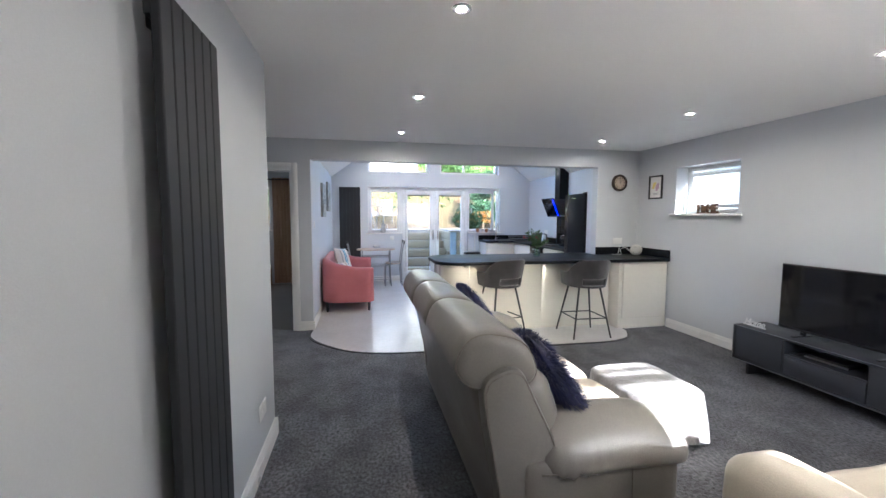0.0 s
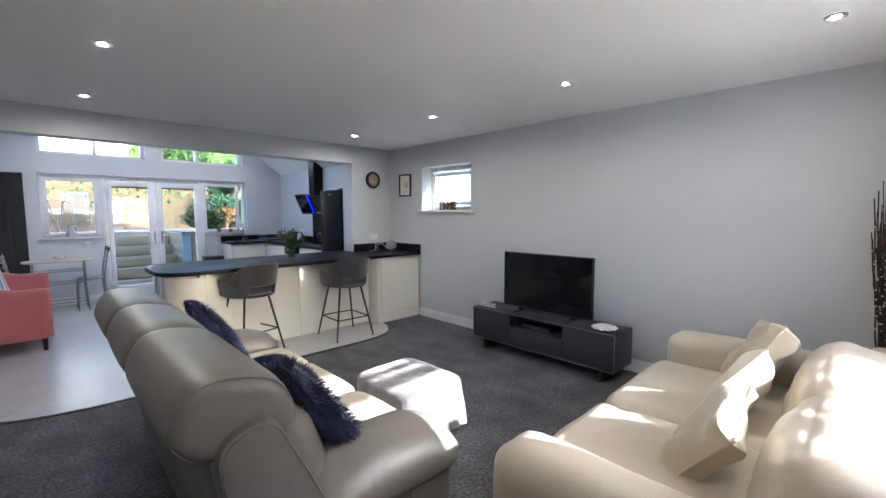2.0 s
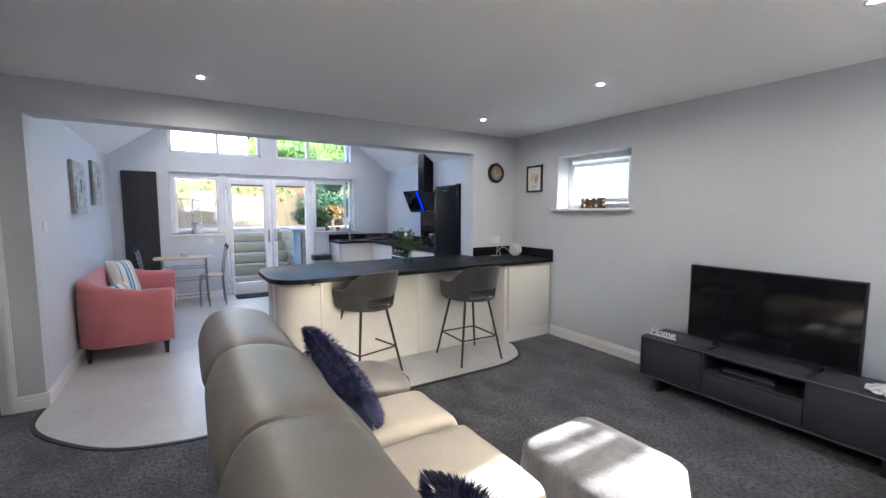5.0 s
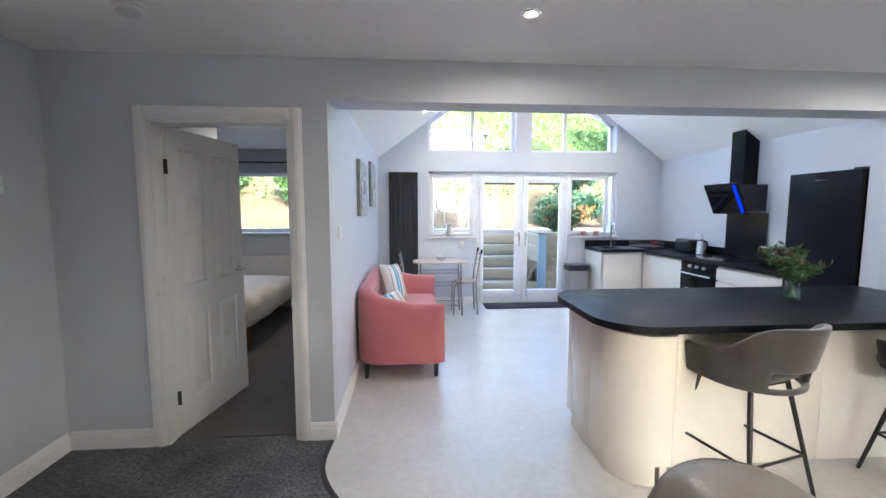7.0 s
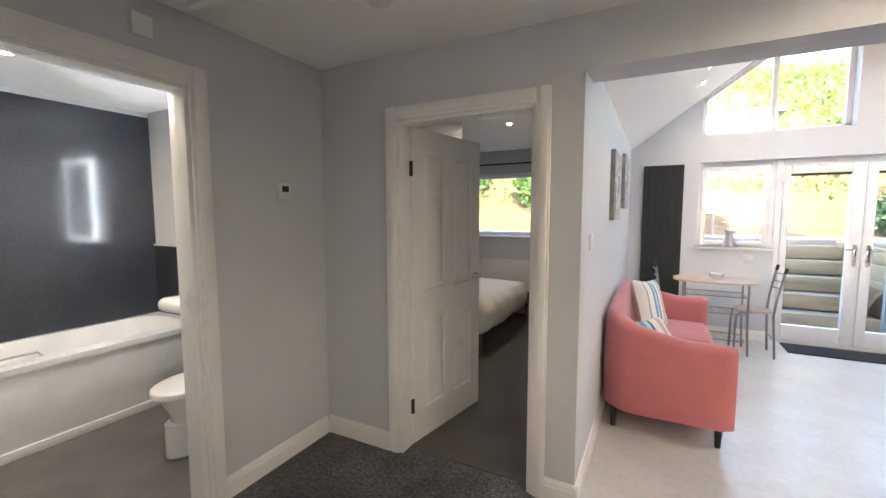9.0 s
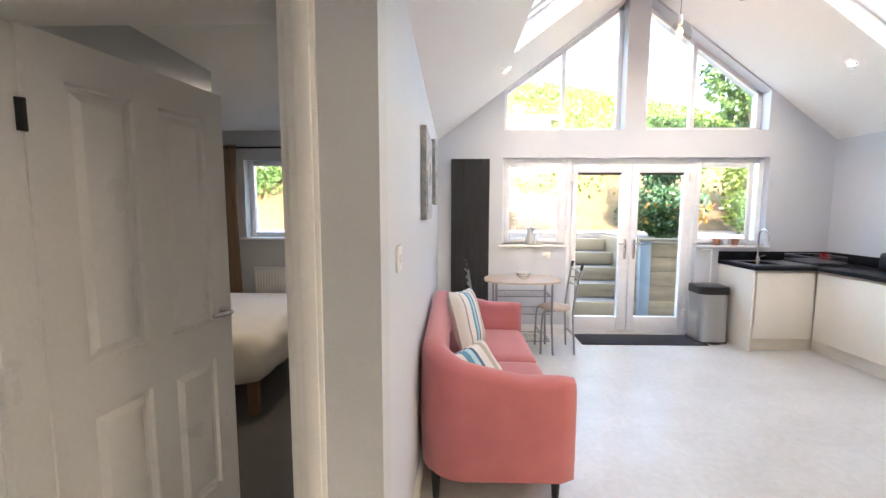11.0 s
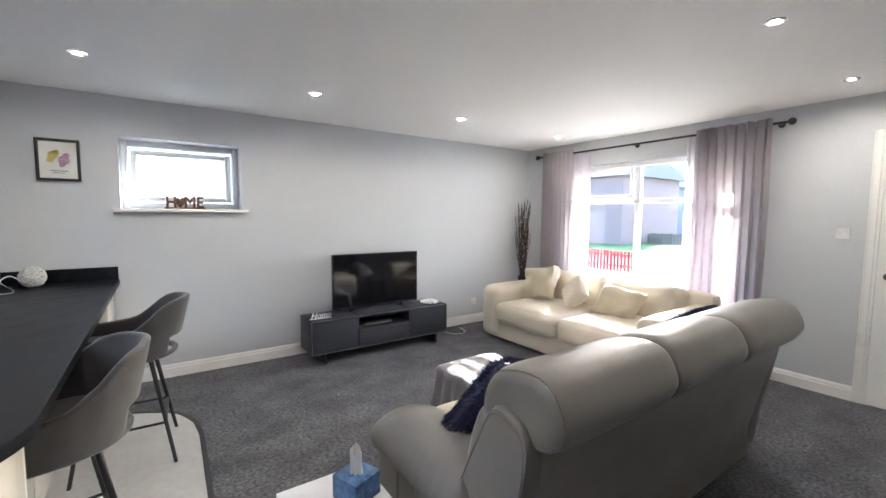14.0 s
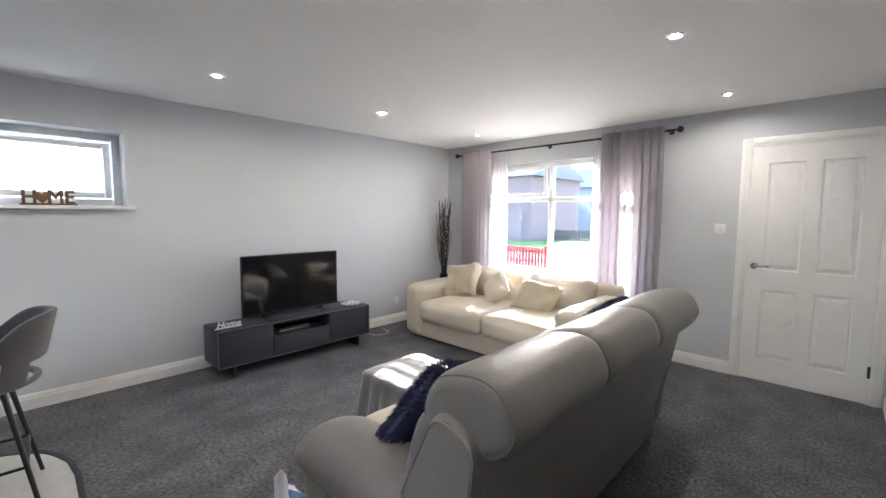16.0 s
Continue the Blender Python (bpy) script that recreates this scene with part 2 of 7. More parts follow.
WRITE = material("wood_letters_dark", (0.13, 0.07, 0.045), 0.6, (0.18, 0.10, 0.06), scale=12)
PAPER = material("print_paper", (0.78, 0.77, 0.74), 0.6, fine_mix=0.01)
LAWN = material("mown_lawn", (0.065, 0.15, 0.025), 0.8, (0.05, 0.11, 0.02), scale=2, fine=60, mix=0.8, fine_mix=0.3, bump=0.02, bump_scale=60)
STREETW = material("weathered_house_render", (0.26, 0.26, 0.27), 0.85, (0.22, 0.22, 0.23), scale=1, fine=40)
REDC = material("red_plastic", (0.45, 0.02, 0.03), 0.35)


for m_, s_ in ((WORKTOP, 0.08), (FRIDGE, 0.035), (SCREEN, 0.35), (TVUNIT, 0.4), (CARPET, 0.5), (BLACKG, 0.15), (ANTHRA, 0.3)):
    m_.node_tree.nodes["Principled BSDF"].inputs["Specular IOR Level"].default_value = s_


# ---- mesh helpers ----
def merge(bm, tmp, m=None):
    if m is not None:
        tmp.transform(m)
    me = bpy.data.meshes.new("tmp")
    tmp.to_mesh(me)
    tmp.free()
    bm.from_mesh(me)
    bpy.data.meshes.remove(me)


def box(bm, lo, hi, bev=0.0, seg=2, m=None):
    t = bmesh.new()
    c = [(a + b) / 2 for a, b in zip(lo, hi)]
    s = [abs(b - a) for a, b in zip(lo, hi)]
    bmesh.ops.create_cube(t, size=1, matrix=Matrix.Translation(c) @ Matrix.Diagonal((*s, 1)))
    if bev:
        bmesh.ops.bevel(t, geom=list(t.edges), offset=min(bev, min(s) * 0.45), segments=seg, affect="EDGES", profile=0.5)
    merge(bm, t, m)


def cyl(bm, p0, p1, r0, r1=None, n=16):
    p0, p1 = Vector(p0), Vector(p1)
    d = p1 - p0
    bmesh.ops.create_cone(bm, cap_ends=True, segments=n, radius1=r0, radius2=r0 if r1 is None else r1, depth=d.length,
                          matrix=Matrix.Translation((p0 + p1) / 2) @ d.to_track_quat("Z", "Y").to_matrix().to_4x4())


def ball(bm, c, r, u=16, v=10, s=(1, 1, 1)):
    bmesh.ops.create_uvsphere(bm, u_segments=u, v_segments=v, radius=r, matrix=Matrix.Translation(c) @ Matrix.Diagonal((*s, 1)))


def tube(bm, pts, r, n=8, closed=False):
    """A round bar bent through the points."""
    pts = [Vector(p) for p in pts]
    rings = []
    k = len(pts)
    ref = Vector((0.13, 0.31, 0.94))
    for i, p in enumerate(pts):
        a = pts[(i - 1) % k] if (closed or i > 0) else p
        b = pts[(i + 1) % k] if (closed or i < k - 1) else p
        d = (b - a).normalized()
        u = d.cross(ref).normalized()
        w = d.cross(u)
        rings.append([bm.verts.new(p + r * (math.cos(q * 2 * math.pi / n) * u + math.sin(q * 2 * math.pi / n) * w)) for q in range(n)])
    for i in range(k if closed else k - 1):
        a, b = rings[i], rings[(i + 1) % k]
        for q in range(n):
            bm.faces.new((a[q], a[(q + 1) % n], b[(q + 1) % n], b[q]))
    if not closed:
        bm.faces.new(rings[0])
        bm.faces.new(rings[-1][::-1])


def lathe(bm, profile, c=(0, 0, 0), n=24):
    """Turns (radius, height) pairs about the upright through c."""
    rings = []
    for r, z in profile:
        rings.append([bm.verts.new((c[0] + max(r, 0.0005) * math.cos(q * 2 * math.pi / n), c[1] + max(r, 0.0005) * math.sin(q * 2 * math.pi / n), c[2] + z)) for q in range(n)])
    for a, b in zip(rings, rings[1:]):
        for q in range(n):
            bm.faces.new((a[q], a[(q + 1) % n], b[(q + 1) % n], b[q]))
    bm.faces.new(rings[0][::-1])
    bm.faces.new(rings[-1])


def prism(bm, outline, z0, z1, m=None, bev=0.0):
    """An outline in x and y, raised from z0 to z1."""
    t = bmesh.new()
    lo = [t.verts.new((x, y, z0)) for x, y in outline]
    hi = [t.verts.new((x, y, z1)) for x, y in outline]
    k = len(outline)
    t.faces.new(lo[::-1])
    top = t.faces.new(hi)
    for i in range(k):
        t.faces.new((lo[i], lo[(i + 1) % k], hi[(i + 1) % k], hi[i]))
    bmesh.ops.recalc_face_normals(t, faces=t.faces)
    if bev:
        bmesh.ops.bevel(t, geom=list(top.edges), offset=bev, segments=3, affect="EDGES", profile=0.5)
    merge(bm, t, m)


XZ = Matrix(((1, 0, 0, 0), (0, 0, 1, 0), (0, 1, 0, 0), (0, 0, 0, 1)))     # prism's x, y, z -> x, z, y
YZ = Matrix(((0, 0, 1, 0), (1, 0, 0, 0), (0, 1, 0, 0), (0, 0, 0, 1)))     # prism's x, y, z -> y, z, x


def soft(bm, lo, hi, r=0.05, n=12, puff=(0, 0, 0), wrinkle=0.0, wscale=6.0, m=None, seed=0.0):
    """A stuffed block: rounded, domed by puff along each axis, lightly creased."""
    lo, hi = Vector(lo), Vector(hi)
    c, h = (lo + hi) / 2, (hi - lo) / 2
    r = min(r, min(h) * 0.98)
    t = bmesh.new()
    bmesh.ops.create_cube(t, size=2)
    bmesh.ops.subdivide_edges(t, edges=list(t.edges), cuts=n, use_grid_fill=True)
    for v in t.verts:
        q = Vector([max(-1, min(1, a)) for a in v.co])
        q = Vector([math.copysign(abs(a) ** 0.8, a) for a in q])
        p = Vector((q.x * h.x, q.y * h.y, q.z * h.z))
        inner = Vector([max(-h[i] + r, min(h[i] - r, p[i])) for i in range(3)])
        d = p - inner
        if d.length > 1e-6:
            p = inner + d.normalized() * r
        for i in range(3):
            if puff[i]:
                j, k = (i + 1) % 3, (i + 2) % 3
                f = max(0, 1 - q[j] ** 2) * max(0, 1 - q[k] ** 2)
                p[i] += puff[i] * f * (p[i] / h[i])
        if wrinkle:
            w = noise.noise((p + c) * wscale + Vector((seed, seed, seed))) + 0.5 * noise.noise((p + c) * wscale * 2.3)
            p += p.normalized() * w * wrinkle
        v.co = p + c
    merge(bm, t, m)


def pillow(bm, w, h, d, m=None, wrinkle=0.006, seed=0.0, n=18):
    """A cushion in x and z, d thick, with pinched corners."""
    t = bmesh.new()
    grid = {}
    for side in (-1, 1):
        for i in range(n + 1):
            for j in range(n + 1):
                u, v = 2 * i / n - 1, 2 * j / n - 1
                edge = i in (0, n) or j in (0, n)
                if side == 1 and edge:
                    grid[(1, i, j)] = grid[(-1, i, j)]
                    continue
                pin = 1 - 0.07 * (1 - abs(u) ** 2) * abs(v) ** 3 - 0.0
                pin2 = 1 - 0.07 * (1 - abs(v) ** 2) * abs(u) ** 3
                th = d / 2 * max(0, (1 - u ** 4)) ** 0.5 * max(0, (1 - v ** 4)) ** 0.5
                p = Vector((w / 2 * u * pin2, side * th, h / 2 * v * pin))
                k = noise.noise(p * 7 + Vector((seed, 0, side))) * wrinkle * (0.3 + 2 * (abs(u) + abs(v)) / 2)
                p.y += k * (0 if edge else 1)
                grid[(side, i, j)] = t.verts.new(p)
    for side in (-1, 1):
        for i in range(n):
            for j in range(n):
                q = [grid[(side, i, j)], grid[(side, i + 1, j)], grid[(side, i + 1, j + 1)], grid[(side, i, j + 1)]]
                t.faces.new(q if side == -1 else q[::-1])
    merge(bm, t, m)


def roll(bm, profile, ys, insets, m=None, wrinkle=0.0):
    """Sweeps a closed outline (x, z) along y; each ring shrunk towards its middle."""
    t = bmesh.new()
    cx, cz = sum(p[0] for p in profile) / len(profile), sum(p[1] for p in profile) / len(profile)
    rings = []
    for y, k in zip(ys, insets):
        ring = []
        for x, z in profile:
            d = Vector((x - cx, z - cz))
            s = max(0.02, 1 - k / max(d.length, 0.01))
            p = Vector((cx + d.x * s, y, cz + d.y * s))
            if wrinkle:
                w = noise.noise(Vector((p.x * 9, p.y * 5, p.z * 9))) * wrinkle
                p.x += d.normalized().x * w
                p.z += d.normalized().y * w
            ring.append(t.verts.new(p))
        rings.append(ring)
    k = len(profile)
    for a, b in zip(rings, rings[1:]):
        for i in range(k):
            t.faces.new((a[i], a[(i + 1) % k], b[(i + 1) % k], b[i]))
    t.faces.new(rings[0][::-1])
    t.faces.new(rings[-1])
    bmesh.ops.recalc_face_normals(t, faces=t.faces)
    merge(bm, t, m)


def spline(points, k=6, closed=True):
    """Smooth outline through the points (Catmull-Rom)."""
    out = []
    n = len(points)
    for i in range(n if closed else n - 1):
        g = (lambda a: points[a % n]) if closed else (lambda a: points[max(0, min(n - 1, a))])
        p = [Vector(g(i + a)) for a in (-1, 0, 1, 2)]
        for s in range(k):
            f = s / k
            out.append(tuple(0.5 * (2 * p[1] + (p[2] - p[0]) * f + (2 * p[0] - 5 * p[1] + 4 * p[2] - p[3]) * f * f + (3 * p[1] - p[0] - 3 * p[2] + p[3]) * f ** 3)))
    if not closed:
        out.append(tuple(points[-1]))
    return out


def part(name, bm, mat, parent=None, label="", smooth=True, kind="", sharp=38):
    me = bpy.data.meshes.new(name)
    bm.to_mesh(me)
    bm.free()
    me.materials.append(mat)
    if smooth:
        me.shade_smooth()
        me.set_sharp_from_angle(angle=radians(sharp))
    ob = new(name, me)
    ob.parent = parent
    return tagged(ob, label=label, kind=kind)


def empty(name, x=0, y=0, z=0, rz=0, label="", category="", group=""):
    ob = new(name)
    ob.empty_display_size = 0.1
    ob.matrix_basis = pose(x, y, z, 0, 0, rz)
    return tagged(ob, label, category, group)


def boxes(name, items, mat, parent=None, label="", bev=0.0, kind="", seg=2, smooth=True):
    """One mesh of several blocks: items are (low corner, high corner)."""
    bm = bmesh.new()
    for lo, hi in items:
        box(bm, lo, hi, bev, seg)
    return part(name, bm, mat, parent, label, smooth, kind)


def setting(name, items, mat, bev=0.0):
    return boxes(name, items, mat, None, "", bev, "structure")


def wall_boxes(axis, a0, a1, u0, u1, z0, z1, holes):
    """Blocks of a wall between a0 and a1 across, u0 to u1 along, with holes (u, u, z, z)."""
    us = sorted({u0, u1, *[h[0] for h in holes], *[h[1] for h in holes]})
    out = []
    for ua, ub in zip(us, us[1:]):
        cuts = sorted((h[2], h[3]) for h in holes if h[0] <= ua and h[1] >= ub)
        z = z0
        for ha, hb in cuts:
            if ha > z + 1e-4:
                out.append((ua, ub, z, ha))
            z = hb
        if z < z1 - 1e-4:
            out.append((ua, ub, z, z1))
    if axis == "x":      # the wall stands across x, runs along y
        return [((a0, a, c), (a1, b, d)) for a, b, c, d in out]
    return [((a, a0, c), (b, a1, d)) for a, b, c, d in out]


# ---- structure ----
H = 2.375                       # ceiling
X0, XE, YN, YK = -0.46, 4.05, 5.48, 9.24
XK0, XK1, XR = -0.49, 3.98, 1.745    # kitchen's side walls and ridge
PITCH = 0.735
ZE = 2.26
ZR = ZE + PITCH * (XR - XK0)
W1B = 5.74

WINL = (1.38, 3.34, 0.64, 2.07)       # living-room window: x, x, z, z
SIDEW = (3.85, 4.75, 1.48, 2.06)      # small side window: y, y, z, z
setting("wall_south", wall_boxes("y", -0.23, 0.05, -0.7, 4.33, 0, H, [(-0.36, 0.46, 0, 2.03), WINL]), WALL)
setting("wall_east", wall_boxes("x", XE, XE + 0.28, -0.23, W1B, 0, H, [SIDEW]), WALL)
setting("wall_west", wall_boxes("x", X0 - 0.12, X0, 0.05, 2.94, 0, H, []), WALL)
setting("wall_hall_south", wall_boxes("y", 2.70, 2.82, -2.22, X0 - 0.12, 0, H, []), WALL)
setting("wall_hall_west", wall_boxes("x", -2.22, -2.10, 2.70, YN, 0, H, [(2.89, 3.67, 0, 2.01), (3.845, 4.635, 0, 2.06)]), WALL)
W_HOLES = [(-1.53, -0.71, 0, 2.01), (XK0, 3.40, 0, 2.13)]
setting("wall_north", wall_boxes("y", YN, YN + 0.13, -2.22, XE, 0, H, W_HOLES), WALL)
setting("wall_kitchen_south", wall_boxes("y", YN + 0.13, W1B, XK0, XE, 0, H, [(XK0, 3.40, 0, 2.138)]) +
        wall_boxes("x", -0.61, XK0, YN + 0.13, W1B, 0, H - 0.1, []), KWALL)
setting("wall_kitchen_west", wall_boxes("x", -0.61, XK0, W1B, YK, 0, H - 0.1, []), KWALL)
setting("wall_kitchen_east", wall_boxes("x", XK1, XK1 + 0.3, W1B, YK + 0.3, 0, ZE + 0.02, []), KWALL)


def roof_z(x):
    return ZE + PITCH * ((x - XK0) if x < XR else (XK1 - x) * (XR - XK0) / (XK1 - XR))


FR = (0.26, 3.26)
bm = bmesh.new()
for lo, hi in wall_boxes("y", YK, YK + 0.3, -0.61, XK1 + 0.3, 0, 2.37, [(FR[0], 1.01, 1.07, 2.065), (1.01, 2.50, 0, 2.065), (2.50, FR[1], 1.07, 2.065)]):
    box(bm, lo, hi)
GW = [(0.27, 1.62, 2.81, 3.785), (1.86, 3.22, 3.79, 2.80)]     # gable windows: x, x, z at either top corner
for xa, xb, wa, wb in [(-0.61, 0.27, 0, 0), GW[0], (1.62, XR, 0, 0), (XR, 1.86, 0, 0), GW[1], (3.22, 4.28, 0, 0)]:
    za, zb = max(2.371, roof_z(xa)), max(2.371, roof_z(xb))
    prism(bm, [(xa, wa or 2.37), (xb, wb or 2.37), (xb, zb + 0.1), (xa, za + 0.1)], YK, YK + 0.3, XZ)
part("wall_kitchen_north", bm, KWALL, None, "", False, "structure")
bm = bmesh.new()
prism(bm, [(-0.61, H), (XK1 + 0.1, H), (XR, ZR + 0.1)], YN + 0.15, W1B, XZ)
part("gable_wall_south", bm, KWALL, None, "", False, "structure")

# Unseen closed box behind the entry door, added to stop light leaking round it.
setting("wall_entrance", [((-0.9, -1.4, 0), (-0.8, -0.23, H)), ((0.9, -1.4, 0), (1.0, -0.23, H)), ((-0.9, -1.5, 0), (1.0, -1.4, H)), ((-0.9, -1.5, H), (1.0, -0.23, H + 0.1))], WALL)
# Unseen roof and eaves, ridge raised to keep sun out of the kitchen skylights.
bm = bmesh.new()
prism(bm, [(-0.72, 2.18), (-0.72, 2.34), (2.6, 6.15), (5.9, 2.85), (5.9, 2.7), (2.6, 6.0)], -5.2, 4.75, YZ)
part("roof", bm, ROOFT, None, "", False, "structure")
setting("fascia", [((-5.2, -0.75, 2.12), (4.75, -0.72, 2.34))], UPVC)
# bedroom and bathroom walls
BWIN = (-2.75, -1.72, 1.14, 2.04)
setting("wall_bedroom_north", wall_boxes("y", YK, YK + 0.3, -4.6, -0.61, 0, H, [BWIN]), WALL)
setting("wall_bedroom_west", wall_boxes("x", -4.5, -4.4, W1B, YK, 0, H, []), WALL)
setting("wall_bedroom_nib", wall_boxes("x", -2.22, -1.90, YN + 0.13, 7.20, 0, H, []), WALL)
setting("wall_bathroom_north", wall_boxes("y", 5.60, W1B, -4.5, -2.22, 0, H, []), WALL)
setting("wall_bathroom_west", wall_boxes("x", -4.42, -4.30, 3.0, 5.60, 0, H, []), WALL)
setting("wall_bathroom_south", wall_boxes("y", 2.9, 3.02, -4.42, -2.22, 0, H, []), WALL)
setting("wall_cupboard", wall_boxes("x", -3.0, -2.9, 2.7, 3.8, 0, H, []) + wall_boxes("y", 3.74, 3.80, -3.0, -2.22, 0, H, []) + wall_boxes("y", 2.70, 2.78, -3.0, -2.22, 0, H, []), WALL)

setting("ceiling", [((-0.7, -0.23, H), (XE + 0.28, YN + 0.15, H + 0.15)), ((-2.22, 2.82, H), (-0.7, YN + 0.15, H + 0.15))], CEIL)
setting("ceiling_bedroom", [((-4.5, YN + 0.15, H), (-0.61, YK + 0.3, H + 0.12))], CEIL)
setting("ceiling_bathroom", [((-4.42, 2.9, H), (-2.22, W1B, H + 0.12))], CEIL)


def slope_matrix(side):
    """From along-wall u, up-slope v and thickness w to the world; side -1 west, 1 east."""
    x, z = (XK0, ZE) if side < 0 else (XK1, ZE)
    run = (XR - x)
    d = Vector((run, 0, ZR - ZE)).normalized()
    u = Vector((0, 1, 0))
    w = d.cross(u) if side < 0 else u.cross(d)
    if w.z < 0:
        w = -w
    return Matrix(((u.x, d.x, w.x, x), (u.y, d.y, w.y, 0), (u.z, d.z, w.z, z), (0, 0, 0, 1)))


SKY = {1: [(6.91, 7.42), (7.57, 8.06)], -1: [(6.60, 7.22), (7.30, 7.98)]}
SV = {1: (0.90, 2.15), -1: (0.84, 2.1)}
for side, nm in ((-1, "ceiling_slope_west"), (1, "ceiling_slope_east")):
    M = slope_matrix(side)
    length = math.hypot(XR - XK0, ZR - ZE) + 0.02
    bm = bmesh.new()
    for lo, hi in wall_boxes("y", 0, 0.25, W1B - 0.01, YK + 0.02, -0.05, length, [(a, b, *SV[side]) for a, b in SKY[side]]):
        box(bm, (lo[0], lo[2], 0), (hi[0], hi[2], 0.25), m=M)
    part(nm, bm, CEIL, None, "", False, "structure")
    for a, b in SKY[side]:
        w = empty("roof_window", label="white framed roof window open to the sky", category="window", group="roof windows")
        v0, v1 = SV[side]
        bm = bmesh.new()
        for lo, hi in [((a, v0, 0.14), (a + 0.06, v1, 0.2)), ((b - 0.06, v0, 0.14), (b, v1, 0.2)), ((a, v0, 0.14), (b, v0 + 0.07, 0.2)), ((a, v1 - 0.07, 0.14), (b, v1, 0.2))]:
            box(bm, lo, hi, 0.006, m=M)
        part("frame", bm, UPVC, w)
        bm = bmesh.new()
        box(bm, (a + 0.05, v0 + 0.06, 0.165), (b - 0.05, v1 - 0.06, 0.175), m=M)
        part("pane", bm, GLASS, w).visible_shadow = False

# floors
arc = []
pts = [(XK0, 5.45), (-0.485, 5.15), (-0.33, 4.86), (-0.02, 4.55), (0.35, 4.42), (0.8, 4.385)]
arc = spline(pts, 6, False) + [(1.5, 4.365), (2.2, 4.35), (2.8, 4.34)] + spline([(3.0, 4.36), (3.22, 4.46), (3.37, 4.68), (3.40, 4.80)], 5, False)
setting("floor", [((-2.22, -0.23, -0.2), (XE + 0.3, 4.0, 0)), ((-2.22, 4.0, -0.2), (XE + 0.3, W1B, -0.003))], CARPET)
bm = bmesh.new()
prism(bm, arc + [(4.0, 4.82), (4.0, YK + 0.12), (XK0, YK + 0.12)], -0.1, 0.004)
part("floor_vinyl", bm, LINO, None, "", False, "structure")
bm = bmesh.new()
me = [Vector((*p, 0)) for p in arc]
off = []
for i, p in enumerate(me):
    d = (me[min(i + 1, len(me) - 1)] - me[max(i - 1, 0)]).normalized()
    off.append(p + Vector((d.y, -d.x, 0)) * 0.028)
prism(bm, [(p.x, p.y) for p in me] + [(p.x, p.y) for p in off[::-1]], -0.01, 0.008)
part("floor_edge_strip", bm, TRIM, None, "", False, "structure")
bm = bmesh.new()
prism(bm, [(-2.2, 3.9), (XE, 3.9), (XE, 4.9), (3.43, 4.83)] + [(p.x, p.y) for p in off[::-1]] + [(XK0 - 0.02, 5.5), (-2.2, 5.61)], -0.1, 0.0005)
part("floor_carpet_hall", bm, CARPET, None, "", False, "structure")
setting("floor_bedroom", [((-4.5, YN + 0.07, -0.1), (-0.6, YK, 0.002))], BEDCARPET)
setting("floor_bathroom", [((-4.4, 2.9, -0.1), (-2.17, 5.61, 0.001))], BATHLINO)


def skirting(name, runs, mat=GLOSS, h=0.115, t=0.018):
    """Board along the wall foot; runs are (x, y, x, y) with the room on the left."""
    bm = bmesh.new()
    for xa, ya, xb, yb in runs:
        d = Vector((xb - xa, yb - ya, 0))
        ln = d.length
        ang = math.atan2(d.y, d.x)
        M = Matrix.Translation((xa, ya, 0)) @ Matrix.Rotation(ang, 4, "Z")
        prism(bm, [(0, 0), (t, 0), (t, h * 0.68), (t * 0.72, h * 0.74), (t * 0.66, h * 0.86), (t * 0.3, h), (0, h)], 0, ln, M @ Matrix(((0, 0, 1, 0), (1, 0, 0, 0), (0, 1, 0, 0), (0, 0, 0, 1))))
    part(name, bm, mat, None, "", False, "structure")


skirting("baseboard_east", [(XE, 0.07, XE, 4.80)])
skirting("baseboard_south", [(0.53, 0.05, XE - 0.02, 0.05)])
skirting("baseboard_west", [(X0, 2.94, X0, 0.07), (X0 - 0.0, 2.94, X0 + 0.018, 2.94)])
skirting("baseboard_hall", [(-2.10, 5.46, -2.10, 4.71), (-1.60, YN, -2.09, YN), (XK0 + 0.02, YN, -0.64, YN)])
skirting("baseboard_kitchen", [(XK0, YK - 0.02, XK0, YN - 0.02), (1.0, YK, XK0 + 0.02, YK)])


